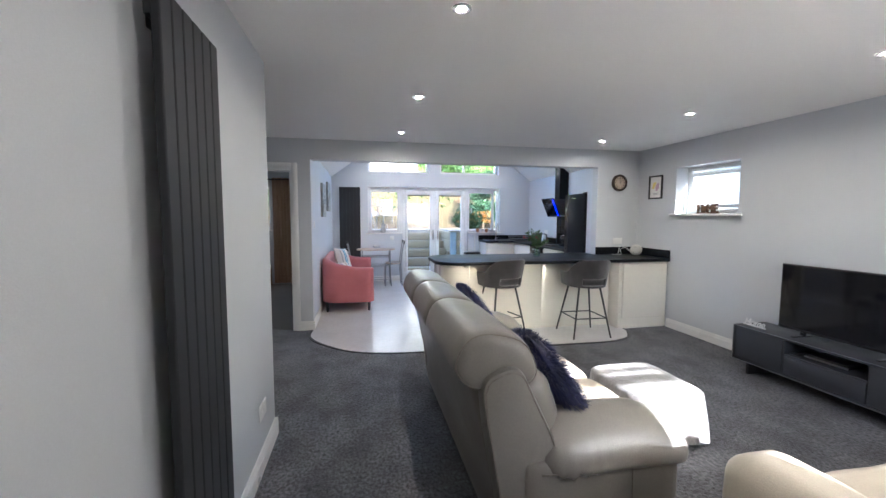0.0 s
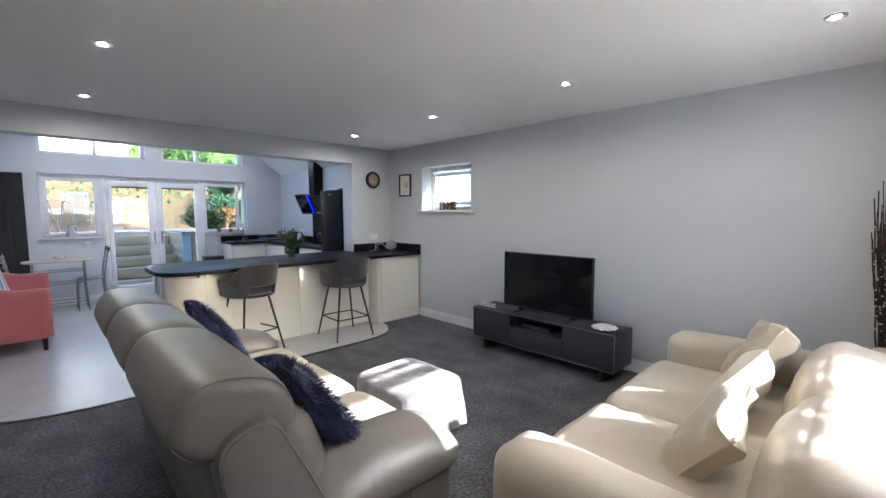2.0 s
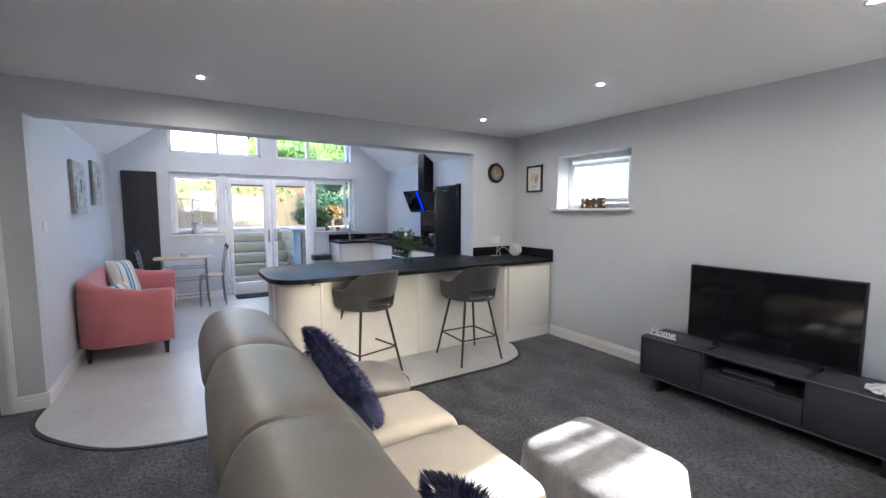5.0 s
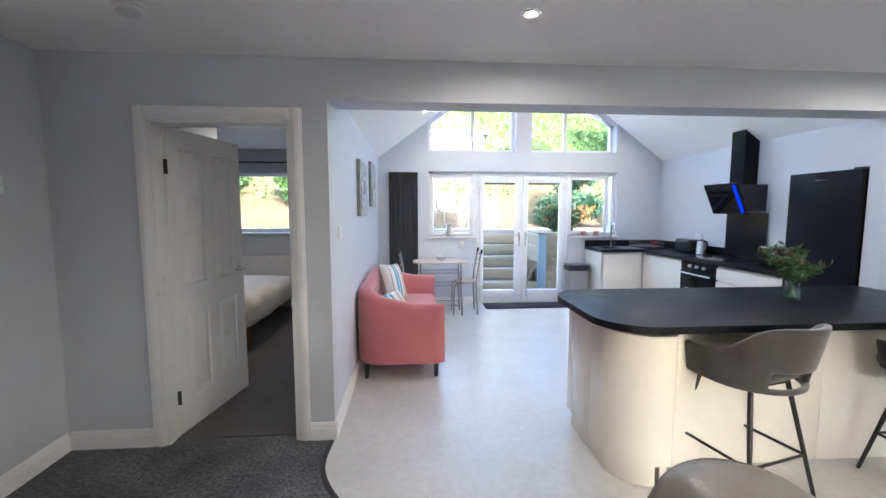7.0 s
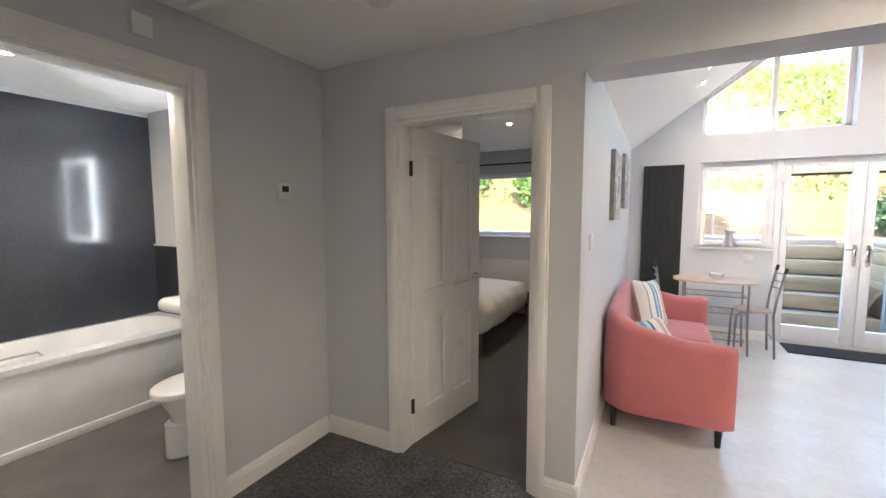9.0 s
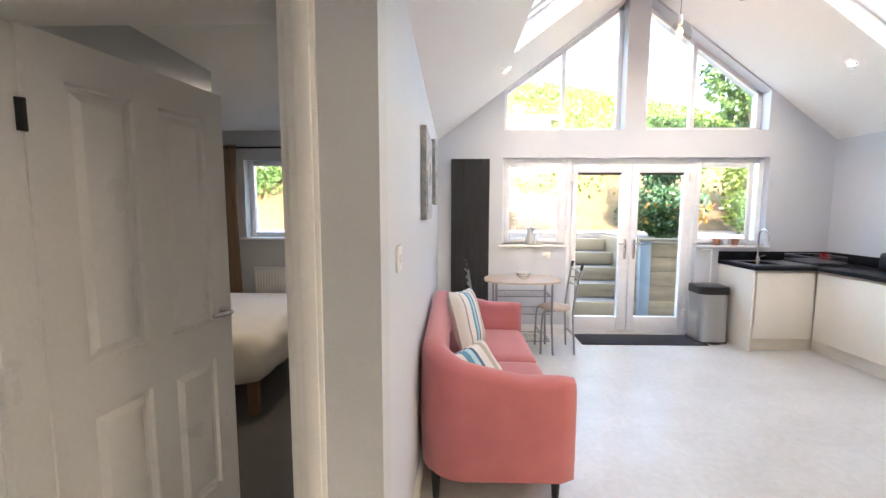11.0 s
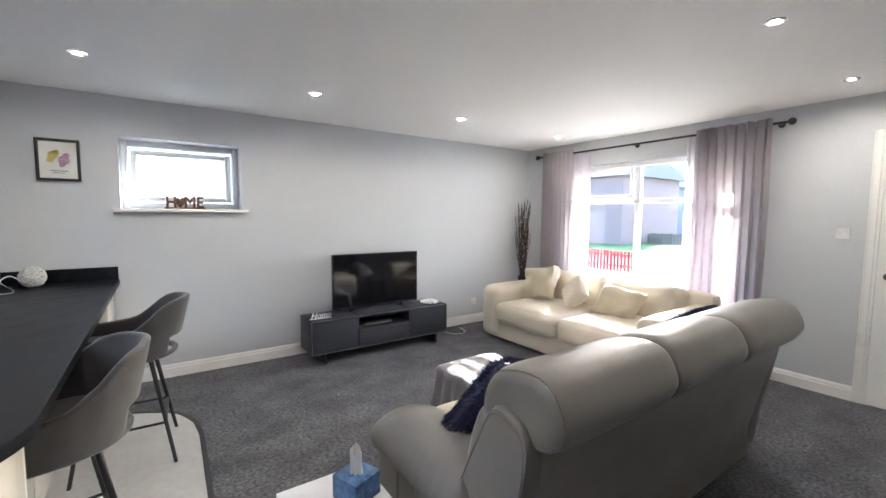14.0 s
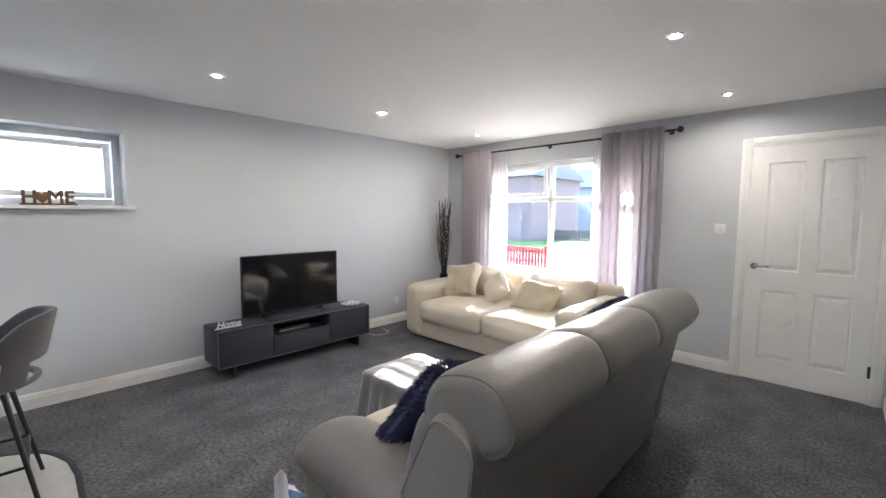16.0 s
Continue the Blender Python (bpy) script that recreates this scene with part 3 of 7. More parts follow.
# ---- doors and windows ----
def casing(name, axis, a, side, u0, u1, top, w=0.07, depth=0.12):
    """Moulded frame round a door opening, on the face at a, with its lining."""
    bm = bmesh.new()
    def bar(ua, ub, za, zb):
        for k, (s, t) in enumerate(((0.0, 0.014), (0.012, 0.021), (0.03, 0.016))):
            lo_u, hi_u, lo_z, hi_z = ua, ub, za, zb
            if k == 1:
                if ub - ua < 0.1: lo_u, hi_u = ua + 0.02, ub - 0.012
                else: lo_z, hi_z = za + 0.02, zb - 0.012
            if k == 2: continue
            if axis == "y":
                box(bm, (lo_u, a, lo_z), (hi_u, a + side * t, hi_z), 0.005)
            else:
                box(bm, (a, lo_u, lo_z), (a + side * t, hi_u, hi_z), 0.005)
    bar(u0 - w, u0 + 0.004, 0, top + w)
    bar(u1 - 0.004, u1 + w, 0, top + w)
    bar(u0 + 0.004, u1 - 0.004, top - 0.004, top + w)
    for ua, ub, za, zb in ((u0 - 0.001, u0 + 0.025, 0, top), (u1 - 0.025, u1 + 0.001, 0, top), (u0, u1, top - 0.025, top + 0.001)):
        if axis == "y":
            box(bm, (ua, a + side * 0.002, za), (ub, a - side * depth, zb), 0.002)
        else:
            box(bm, (a + side * 0.002, ua, za), (a - side * depth, ub, zb), 0.002)
    return part(name, bm, GLOSS, None, "", True, "structure")


def door_leaf(name, w=0.76, h=1.98, hinge_sign=1, label="white four panel door"):
    """A moulded four-panel leaf; hinge at the origin, leaf along +x, thick along y."""
    d = empty(name, label=label, category="door")
    t = 0.038
    bm = bmesh.new()
    cols = [(0.11, w / 2 - 0.05), (w / 2 + 0.05, w - 0.11)]
    rows = [(0.20, 0.80), (0.97, h - 0.13)]
    xs = [0, 0.11, w / 2 - 0.05, w / 2 + 0.05, w - 0.11, w]
    for xa, xb in ((xs[0], xs[1]), (xs[2], xs[3]), (xs[4], xs[5])):
        box(bm, (xa, 0, 0), (xb, t, h))
    for za, zb in ((0, rows[0][0]), (rows[0][1], rows[1][0]), (rows[1][1], h)):
        for c in cols:
            box(bm, (c[0], 0, za), (c[1], t, zb))
    part("leaf", bm, GLOSS, d, "", False)
    for c in cols:
        for r in rows:
            bm = bmesh.new()
            box(bm, (c[0] - 0.002, 0.015, r[0] - 0.002), (c[1] + 0.002, t - 0.015, r[1] + 0.002))
            for yf, yd in ((0.0008, 0.013), (t - 0.0008, t - 0.013)):
                loops = []
                for inset, yy in ((0.0, yf), (0.006, yd), (0.020, yd), (0.046, yf + (yd - yf) * 0.12)):
                    loops.append([bm.verts.new(p) for p in ((c[0] + inset, yy, r[0] + inset), (c[1] - inset, yy, r[0] + inset), (c[1] - inset, yy, r[1] - inset), (c[0] + inset, yy, r[1] - inset))])
                for la, lb in zip(loops, loops[1:]):
                    for q in range(4):
                        bm.faces.new((la[q], la[(q + 1) % 4], lb[(q + 1) % 4], lb[q]))
                bm.faces.new(loops[-1])
            part("panel", bm, GLOSS, d, smooth=False)
    for s, y in ((-1, 0), (1, t)):
        bm = bmesh.new()
        x = w - 0.055
        cyl(bm, (x, y, 1.0), (x, y + s * 0.009, 1.0), 0.026, n=20)
        cyl(bm, (x, y, 1.0), (x, y + s * 0.05, 1.0), 0.009, n=12)
        tube(bm, [(x, y + s * 0.05, 1.0), (x - 0.04, y + s * 0.052, 1.002), (x - 0.11, y + s * 0.045, 1.006)], 0.009)
        part("handle", bm, CHROME, d, "chrome lever handle")
    for z in (0.25, h - 0.25):
        bm = bmesh.new()
        cyl(bm, (-0.004, -0.004, z - 0.045), (-0.004, -0.004, z + 0.045), 0.009, n=10)
        box(bm, (-0.02, -0.003, z - 0.045), (0.004, 0.0, z + 0.045))
        part("hinge", bm, BLACKM, d, "dark steel hinge")
    return d


casing("door_1", "y", 0.05, 1, -0.36, 0.46, 2.03)
d = door_leaf("entry_door", 0.794, 2.008, label="closed white four panel door in a white frame")
d.matrix_basis = pose(-0.347, 0.058, 0.006, 0, 0, 0) @ Matrix.Diagonal((1, -1, 1, 1)) @ pose(0, 0, 0)
casing("door_2", "y", YN, -1, -1.53, -0.71, 2.01, depth=0.135)
d = door_leaf("bedroom_door", 0.765, 1.98, label="half-open white four panel door to the bedroom")
d.matrix_basis = pose(-1.495, 5.585, 0.01, 0, 0, 80)
casing("door_3", "x", -2.10, 1, 3.845, 4.635, 2.06, w=0.085)
casing("door_4", "x", -2.10, 1, 2.89, 3.67, 2.01)
d = door_leaf("cupboard_door", 0.765, 1.96, label="closed white four panel cupboard door")
d.matrix_basis = pose(-2.115, 3.655, 0.008, 0, 0, -90)


def window_unit(name, axis, a, u0, u1, z0, z1, bars=(), mat=GLASS, depth=0.07, w=0.055, opening=True):
    """Frame, sash bars and panes in a wall; bars are (u, z0, z1) uprights or (z, u0, u1) rails."""
    win = empty(name, label="white framed window", category="window")
    def B(bm, ua, ub, za, zb, ta=0.0, tb=1.0, bev=0.006):
        if axis == "y":
            box(bm, (ua, a + ta * depth, za), (ub, a + tb * depth, zb), bev)
        else:
            box(bm, (a + ta * depth, ua, za), (a + tb * depth, ub, zb), bev)
    bm = bmesh.new()
    B(bm, u0, u0 + w, z0, z1); B(bm, u1 - w, u1, z0, z1)
    B(bm, u0 + w, u1 - w, z0, z0 + w); B(bm, u0 + w, u1 - w, z1 - w, z1)
    part("window_frame", bm, UPVC, win)
    for kind, c, p, q in bars:
        bm = bmesh.new()
        if kind == "v":
            B(bm, c - w / 2, c + w / 2, p, q, 0.02, 0.98)
        else:
            B(bm, p, q, c - w / 2, c + w / 2, 0.02, 0.98)
        part("bar", bm, UPVC, win)
    bm = bmesh.new()
    B(bm, u0 + w * 0.8, u1 - w * 0.8, z0 + w * 0.8, z1 - w * 0.8, 0.45, 0.52, 0)
    part("pane", bm, mat, win, smooth=False).visible_shadow = False
    return win


def sash(win, axis, a, u0, u1, z0, z1, w=0.045, depth=0.05, side=-1):
    bm = bmesh.new()
    for ua, ub, za, zb in ((u0, u0 + w, z0, z1), (u1 - w, u1, z0, z1), (u0 + w, u1 - w, z0, z0 + w), (u0 + w, u1 - w, z1 - w, z1)):
        lo, hi = a, a + side * depth
        if axis == "y":
            box(bm, (ua, lo, za), (ub, hi, zb), 0.008)
        else:
            box(bm, (lo, ua, za), (hi, ub, zb), 0.008)
    part("sash", bm, UPVC, win)


# living-room window: two casements over fixed lights
w = window_unit("window_1", "y", -0.09, *WINL, bars=[("v", 2.42, 0.70, 2.01), ("h", 1.62, 1.44, 3.28)])
sash(w, "y", -0.02, 2.46, 3.29, 1.655, 2.02, side=1, depth=0.02)
bm = bmesh.new()
cyl(bm, (2.86, 0.004, 1.665), (2.98, 0.012, 1.668), 0.007)
part("handle", bm, CHROME, w)
setting("window_sill_south", [((1.33, -0.16, 0.615), (3.39, 0.09, 0.64))], GLOSS, 0.006)
w = window_unit("window_2", "x", XE + 0.17, *SIDEW, mat=FROST)
sash(w, "x", XE + 0.172, 3.92, 4.68, 1.545, 1.98, depth=0.03)
setting("window_sill_east", [((XE - 0.05, 3.80, 1.452), (XE + 0.26, 4.80, 1.48))], GLOSS, 0.006)
w = window_unit("window_3", "y", YK + 0.08, FR[0], 1.01, 1.07, 2.065)
sash(w, "y", YK + 0.08, 0.295, 0.96, 1.085, 2.01, w=0.056, depth=0.02)
bm = bmesh.new()
box(bm, (0.915, YK + 0.035, 1.50), (0.94, YK + 0.06, 1.62), 0.005)
part("handle", bm, PLASTICW, w)
w = window_unit("window_4", "y", YK + 0.08, 2.50, FR[1], 1.07, 2.065)
sash(w, "y", YK + 0.08, 2.49, 3.135, 1.085, 2.01, w=0.056, depth=0.02)
bm = bmesh.new()
box(bm, (2.58, YK + 0.035, 1.50), (2.605, YK + 0.06, 1.62), 0.005)
part("handle", bm, PLASTICW, w)
setting("window_sill_north", [((0.22, YK - 0.05, 1.045), (1.005, YK + 0.1, 1.07)), ((2.505, YK - 0.05, 1.045), (3.30, YK + 0.1, 1.07))], GLOSS, 0.006)
w = window_unit("window_5", "y", YK + 0.12, *BWIN)
setting("window_sill_bedroom", [((-2.8, YK - 0.05, 1.115), (-1.67, YK + 0.12, 1.14))], GLOSS, 0.005)

# french doors
fd = empty("french_doors", label="white french doors with clear glass, closed", category="door")
boxes("door_frame", [((1.01, YK + 0.07, 0), (1.07, YK + 0.15, 2.065)), ((2.44, YK + 0.07, 0), (2.50, YK + 0.15, 2.065)), ((1.07, YK + 0.07, 2.0), (2.44, YK + 0.15, 2.065)), ((1.07, YK + 0.07, 0), (2.44, YK + 0.15, 0.03))], UPVC, fd, bev=0.006)
for xa, xb, hs, sl_, sr_ in ((1.075, 1.752, 1, 0.060, 0.115), (1.758, 2.435, -1, 0.085, 0.085)):
    leaf = new("door_leaf")
    leaf.parent = fd
    y0, y1 = YK + 0.055, YK + 0.12
    boxes("frame", [((xa, y0, 0.035), (xa + sl_, y1, 1.995)), ((xb - sr_, y0, 0.035), (xb, y1, 1.995)), ((xa + sl_, y0, 0.035), (xb - sr_, y1, 0.205)), ((xa + sl_, y0, 1.90), (xb - sr_, y1, 1.995))], UPVC, leaf, bev=0.008)
    boxes("pane", [((xa + sl_ - 0.005, y0 + 0.03, 0.2), (xb - sr_ + 0.005, y0 + 0.036, 1.905))], GLASS, leaf, smooth=False).visible_shadow = False
    boxes("blind_cassette", [((xa + sl_, y0 + 0.012, 1.875), (xb - sr_, y0 + 0.028, 1.90))], BLACKP, leaf)
    x = xb - 0.05 if hs > 0 else xa + 0.05
    bm = bmesh.new()
    box(bm, (x - 0.016, y0 - 0.01, 0.90), (x + 0.016, y0, 1.13), 0.004)
    cyl(bm, (x, y0, 1.08), (x, y0 - 0.05, 1.08), 0.01)
    tube(bm, [(x, y0 - 0.05, 1.08), (x - hs * 0.06, y0 - 0.052, 1.08), (x - hs * 0.12, y0 - 0.045, 1.08)], 0.009)
    part("handle", bm, CHROME, leaf, "chrome lever handle")
    for z in (0.25, 1.85):
        xx = xa if hs > 0 else xb
        boxes("hinge", [((xx - 0.035, y0 - 0.015, z - 0.05), (xx + 0.035, y0, z + 0.05))], PLASTICW, leaf, bev=0.006)

# gable windows
for n_, (xa, xb, za, zb) in enumerate(GW):
    w = empty(f"window_{6 + n_}", label="white framed sloping gable window", category="window")
    y0, y1 = YK + 0.14, YK + 0.2
    f = 0.05
    sl = (zb - za) / (xb - xa)
    bm = bmesh.new()
    box(bm, (xa, y0, 2.37), (xb, y1, 2.37 + f))
    box(bm, (xa, y0, 2.37), (xa + f, y1, za + (0 if sl < 0 else sl * f)))
    box(bm, (xb - f, y0, 2.37), (xb, y1, zb - (0 if sl > 0 else sl * f)))
    prism(bm, [(xa, za - f * 0.9), (xb, zb - f * 0.9), (xb, zb), (xa, za)], y0, y1, XZ)
    part("window_frame", bm, UPVC, w, "", False)
    bm = bmesh.new()
    xm = 0.96 if n_ == 0 else 2.44
    box(bm, (xm - 0.025, y0, 2.4), (xm + 0.025, y1, za + sl * (xm - xa) - 0.03))
    part("bar", bm, UPVC, w, "", False)
    bm = bmesh.new()
    prism(bm, [(xa, 2.37), (xb, 2.37), (xb, zb), (xa, za)], y0 + 0.028, y0 + 0.034, XZ)
    part("pane", bm, GLASS, w, "", False).visible_shadow = False


# ---- outdoors ----
setting("ground", [((-60, -80, -0.9), (60, 80, -0.35))], PAVE)


# ---- living room ----
def downlight(x, y, z, tilt=0.0):
    d = empty("downlight", x, y, z, label="recessed chrome ceiling downlight, lit", category="ceiling light", group="downlights")
    if tilt:
        d.matrix_basis = pose(x, y, z, 0, tilt, 0)
    bm = bmesh.new()
    lathe(bm, [(0.019, -0.001), (0.027, -0.003), (0.031, -0.007), (0.043, -0.005), (0.0455, 0.0), (0.0455, 0.002), (0.019, 0.002)])
    part("rim", bm, GREYM, d, "thin steel rim")
    bm = bmesh.new()
    cyl(bm, (0, 0, -0.002), (0, 0, -0.0005), 0.0185, n=24)
    part("lens", bm, LED, d, "glowing warm white lens")
    return d


for x in (0.57, 3.05):
    for y in (0.62, 2.04, 3.46, 4.85):
        downlight(x, y, H - 0.0005)
downlight(-1.54, 7.55, H)
for x, y in ((-2.75, 4.6), (-3.45, 4.45), (-3.3, 3.6)):
    downlight(x, y, H)
slope_deg = math.degrees(math.atan(PITCH))
for y in (6.3, 8.37):
    downlight(0.18, y, roof_z(0.18) - 0.003, -slope_deg)
    downlight(3.26, y, roof_z(3.26) - 0.003, slope_deg)


def socket(name, x, y, z, face, w=0.086, label="white plastic socket plate", cat="socket", bits=1):
    """A plate on a wall; face is the way it looks: +x, -x, +y, -y as degrees."""
    s = empty(name, x, y, z, face, label=label, category=cat)
    bm = bmesh.new()
    box(bm, (-w / 2, -0.009, -0.043), (w / 2, 0.0, 0.043), 0.003)
    part("plate", bm, PLASTICW, s)
    for k in range(bits):
        u = (k - (bits - 1) / 2) * 0.055
        bm = bmesh.new()
        box(bm, (u - 0.010, -0.013, -0.014), (u + 0.010, -0.008, 0.014), 0.002)
        part("rocker", bm, PLASTICW, s)
    return s


socket("light_switch", 0.66, 0.051, 1.32, 180, label="white double light switch on grey wall", cat="light switch", bits=2)
socket("light_switch", XK0 + 0.001, 5.79, 1.32, 90, label="white light switch on pale wall beside the opening", cat="light switch")
socket("wall_socket", X0 + 0.001, 2.60, 0.33, 90, 0.146, "white double wall socket above the skirting", "socket", 2)
socket("wall_socket", XE - 0.001, 1.05, 0.29, -90, 0.086, "white wall socket low behind the cream sofa")
socket("wall_socket", 0.78, YK - 0.001, 0.95, 0, 0.086, "white wall socket under the window sill")
socket("wall_socket", 3.74, YN - 0.001, 1.09, 0, 0.146, "white double socket above the black upstand", "socket", 2)
socket("wall_socket", XK1 - 0.001, 8.3, 1.10, -90, 0.146, "white double socket above the kitchen worktop", "socket", 2)

t = empty("thermostat", -2.099, 5.15, 1.60, 90, "white wall thermostat with a small dark display", "thermostat")
bm = bmesh.new()
box(bm, (-0.045, -0.022, -0.045), (0.045, 0, 0.045), 0.004)
part("case", bm, PLASTICW, t)
bm = bmesh.new()
box(bm, (-0.022, -0.024, -0.004), (0.026, -0.021, 0.030), 0.001)
part("display", bm, BLACKP, t, "dark display")
bm = bmesh.new()
box(bm, (-0.04, -0.02, -0.05), (0.04, 0.0, 0.04), 0.004)
s = part("alarm_box", bm, PLASTICW)
s.matrix_basis = pose(-2.099, 4.45, 2.25, 0, 0, 90)
tagged(s, "small plain white box high on the hall wall", "alarm")
s = empty("smoke_alarm", -1.22, 4.90, H, label="round white smoke alarm on the ceiling", category="smoke alarm")
bm = bmesh.new()
lathe(bm, [(0.062, 0), (0.062, -0.012), (0.054, -0.016), (0.054, -0.034), (0.042, -0.046), (0.001, -0.048)])
part("body", bm, PLASTICW, s)
h = empty("loft_hatch", -1.69, 4.30, H, label="white loft hatch with moulded frame in the ceiling", category="hatch")
bm = bmesh.new()
for lo, hi in (((-0.34, -0.36, -0.035), (0.34, -0.27, 0)), ((-0.34, 0.27, -0.035), (0.34, 0.36, 0)), ((-0.34, -0.27, -0.035), (-0.25, 0.27, 0)), ((0.25, -0.27, -0.035), (0.34, 0.27, 0)), ((-0.27, -0.29, -0.05), (0.27, -0.25, 0)), ((-0.27, 0.25, -0.05), (0.27, 0.29, 0))):
    box(bm, lo, hi, 0.008)
part("frame", bm, GLOSS, h)
bm = bmesh.new()
box(bm, (-0.27, -0.29, -0.008), (0.27, 0.29, 0), 0.002)
part("panel", bm, CEIL, h)


def column_radiator(x, y, face, h, w, n, z, label):
    r = empty("vertical_radiator", x, y, z, face, label, "radiator")
    step = w / n
    for zz in (0.06, h - 0.06):
        bm = bmesh.new()
        box(bm, (-w / 2 + 0.01, -0.055, zz - 0.02), (w / 2 - 0.01, -0.03, zz + 0.02), 0.004)
        for u in (-w / 4, w / 4):
            box(bm, (u - 0.015, -0.031, zz - 0.02), (u + 0.015, 0, zz + 0.02))
        part("header_rail", bm, ANTHRA, r)
    bm = bmesh.new()
    box(bm, (-w / 2 + 0.012, -0.062, 0.004), (w / 2 - 0.012, -0.051, h - 0.004))
    part("back_plate", bm, ANTHRA, r, "", False)
    for i in range(n):
        u = -w / 2 + (i + 0.5) * step
        bm = bmesh.new()
        box(bm, (u - step / 2 + 0.0025, -0.075, 0), (u + step / 2 - 0.0025, -0.05, h), 0.005, 2)
        part("column", bm, ANTHRA, r, "", False)
    for u in (-w / 2 + 0.03, w / 2 - 0.03):
        bm = bmesh.new()
        cyl(bm, (u, -0.045, 0.0), (u, -0.045, -0.07), 0.011)
        cyl(bm, (u, -0.045, -0.07), (u, -0.045, -0.125), 0.017)
        cyl(bm, (u, -0.045, -0.12), (u, -0.045, -z + 0.002), 0.007)
        part("valve", bm, CHROME, r, "chrome valve and pipe")
    return r


column_radiator(X0, 1.60, 90, 1.78, 0.44, 6, 0.26, "tall anthracite column radiator on the grey wall")
column_radiator(-0.115, YK, 0, 1.80, 0.44, 6, 0.245, "tall anthracite column radiator beside the kitchen window")


# stone-coloured recliner sofa, seats towards +x, built along y
def recliner():
    s = empty("recliner_sofa", 0, 0, 0, 0, "stone leather three seat recliner sofa with rolled headrests", "sofa")
    bm = bmesh.new()
    ys = [1.70, 1.72, 1.76, 2.2, 2.7, 3.2, 3.55, 3.59, 3.61]
    outer2 = [(0.685, 0.03), (1.0, 0.03), (1.0, 0.40), (0.82, 0.68), (0.71, 0.81), (0.60, 0.82), (0.545, 0.76), (0.585, 0.55), (0.65, 0.25)]
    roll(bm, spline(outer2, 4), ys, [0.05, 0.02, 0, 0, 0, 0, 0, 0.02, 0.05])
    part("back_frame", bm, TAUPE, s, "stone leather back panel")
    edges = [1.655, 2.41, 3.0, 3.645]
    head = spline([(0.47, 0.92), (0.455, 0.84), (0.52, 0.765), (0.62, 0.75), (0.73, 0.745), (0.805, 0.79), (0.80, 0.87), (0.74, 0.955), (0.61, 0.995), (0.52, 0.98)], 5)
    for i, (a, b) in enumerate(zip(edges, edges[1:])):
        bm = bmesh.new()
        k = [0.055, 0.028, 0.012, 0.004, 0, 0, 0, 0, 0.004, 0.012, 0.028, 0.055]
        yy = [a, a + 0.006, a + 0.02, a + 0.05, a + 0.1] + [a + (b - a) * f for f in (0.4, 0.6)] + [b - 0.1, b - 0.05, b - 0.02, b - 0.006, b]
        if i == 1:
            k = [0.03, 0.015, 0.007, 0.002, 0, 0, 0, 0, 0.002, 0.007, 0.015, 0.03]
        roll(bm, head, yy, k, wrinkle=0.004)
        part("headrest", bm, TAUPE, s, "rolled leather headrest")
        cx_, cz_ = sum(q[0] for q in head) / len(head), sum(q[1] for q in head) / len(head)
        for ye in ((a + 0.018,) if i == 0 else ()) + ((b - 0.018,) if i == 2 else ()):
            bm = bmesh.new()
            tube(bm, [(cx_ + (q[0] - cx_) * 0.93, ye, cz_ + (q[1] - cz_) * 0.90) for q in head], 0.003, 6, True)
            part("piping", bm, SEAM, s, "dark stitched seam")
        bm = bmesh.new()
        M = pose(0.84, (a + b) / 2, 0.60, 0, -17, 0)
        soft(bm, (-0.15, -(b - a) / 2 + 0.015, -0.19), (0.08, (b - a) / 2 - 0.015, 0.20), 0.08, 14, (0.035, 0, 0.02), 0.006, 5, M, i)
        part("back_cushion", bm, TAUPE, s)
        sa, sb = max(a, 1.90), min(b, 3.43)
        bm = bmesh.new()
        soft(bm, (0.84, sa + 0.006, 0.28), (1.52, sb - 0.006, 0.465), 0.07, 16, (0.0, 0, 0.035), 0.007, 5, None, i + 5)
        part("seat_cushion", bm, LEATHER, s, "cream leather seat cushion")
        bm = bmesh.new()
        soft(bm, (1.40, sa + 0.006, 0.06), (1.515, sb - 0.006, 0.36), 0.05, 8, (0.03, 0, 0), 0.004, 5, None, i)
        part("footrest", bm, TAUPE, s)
    for side, (a, b) in ((-1, (1.60, 1.885)), (1, (3.445, 3.735))):
        yo, yi = (a, b) if side < 0 else (b, a)       # outer and inner face
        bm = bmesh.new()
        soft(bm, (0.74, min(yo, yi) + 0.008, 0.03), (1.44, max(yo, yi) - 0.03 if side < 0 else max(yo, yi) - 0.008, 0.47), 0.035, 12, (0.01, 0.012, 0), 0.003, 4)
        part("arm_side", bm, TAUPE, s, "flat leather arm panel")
        bm = bmesh.new()
        prof = spline([(yo, 0.40), (yo - side * -0.012, 0.47), (yo + side * -0.03, 0.545), (yo + side * -0.10, 0.60), ((yo + yi) / 2 + side * -0.03, 0.605), (yi + side * 0.04, 0.575), (yi, 0.50), (yi + side * 0.01, 0.41), ((yo + yi) / 2, 0.40)], 5)
        t_ = bmesh.new()
        rings = []
        stations = 26
        cy_, cz_ = (yo + yi) / 2, 0.48
        for k in range(stations + 1):
            f = k / stations
            x = 0.80 + 0.70 * f
            e = min(f / 0.16, (1 - f) / 0.10, 1.0)
            sc = max(0.05, math.sqrt(max(0.0, 1 - (1 - e) ** 2)))
            hump = 0.030 * math.sin(math.pi * min(1, f * 1.05)) - 0.05 * max(0, f - 0.72) / 0.28
            ring = []
            for y, z in prof:
                up = max(0.0, z - 0.44) / 0.16
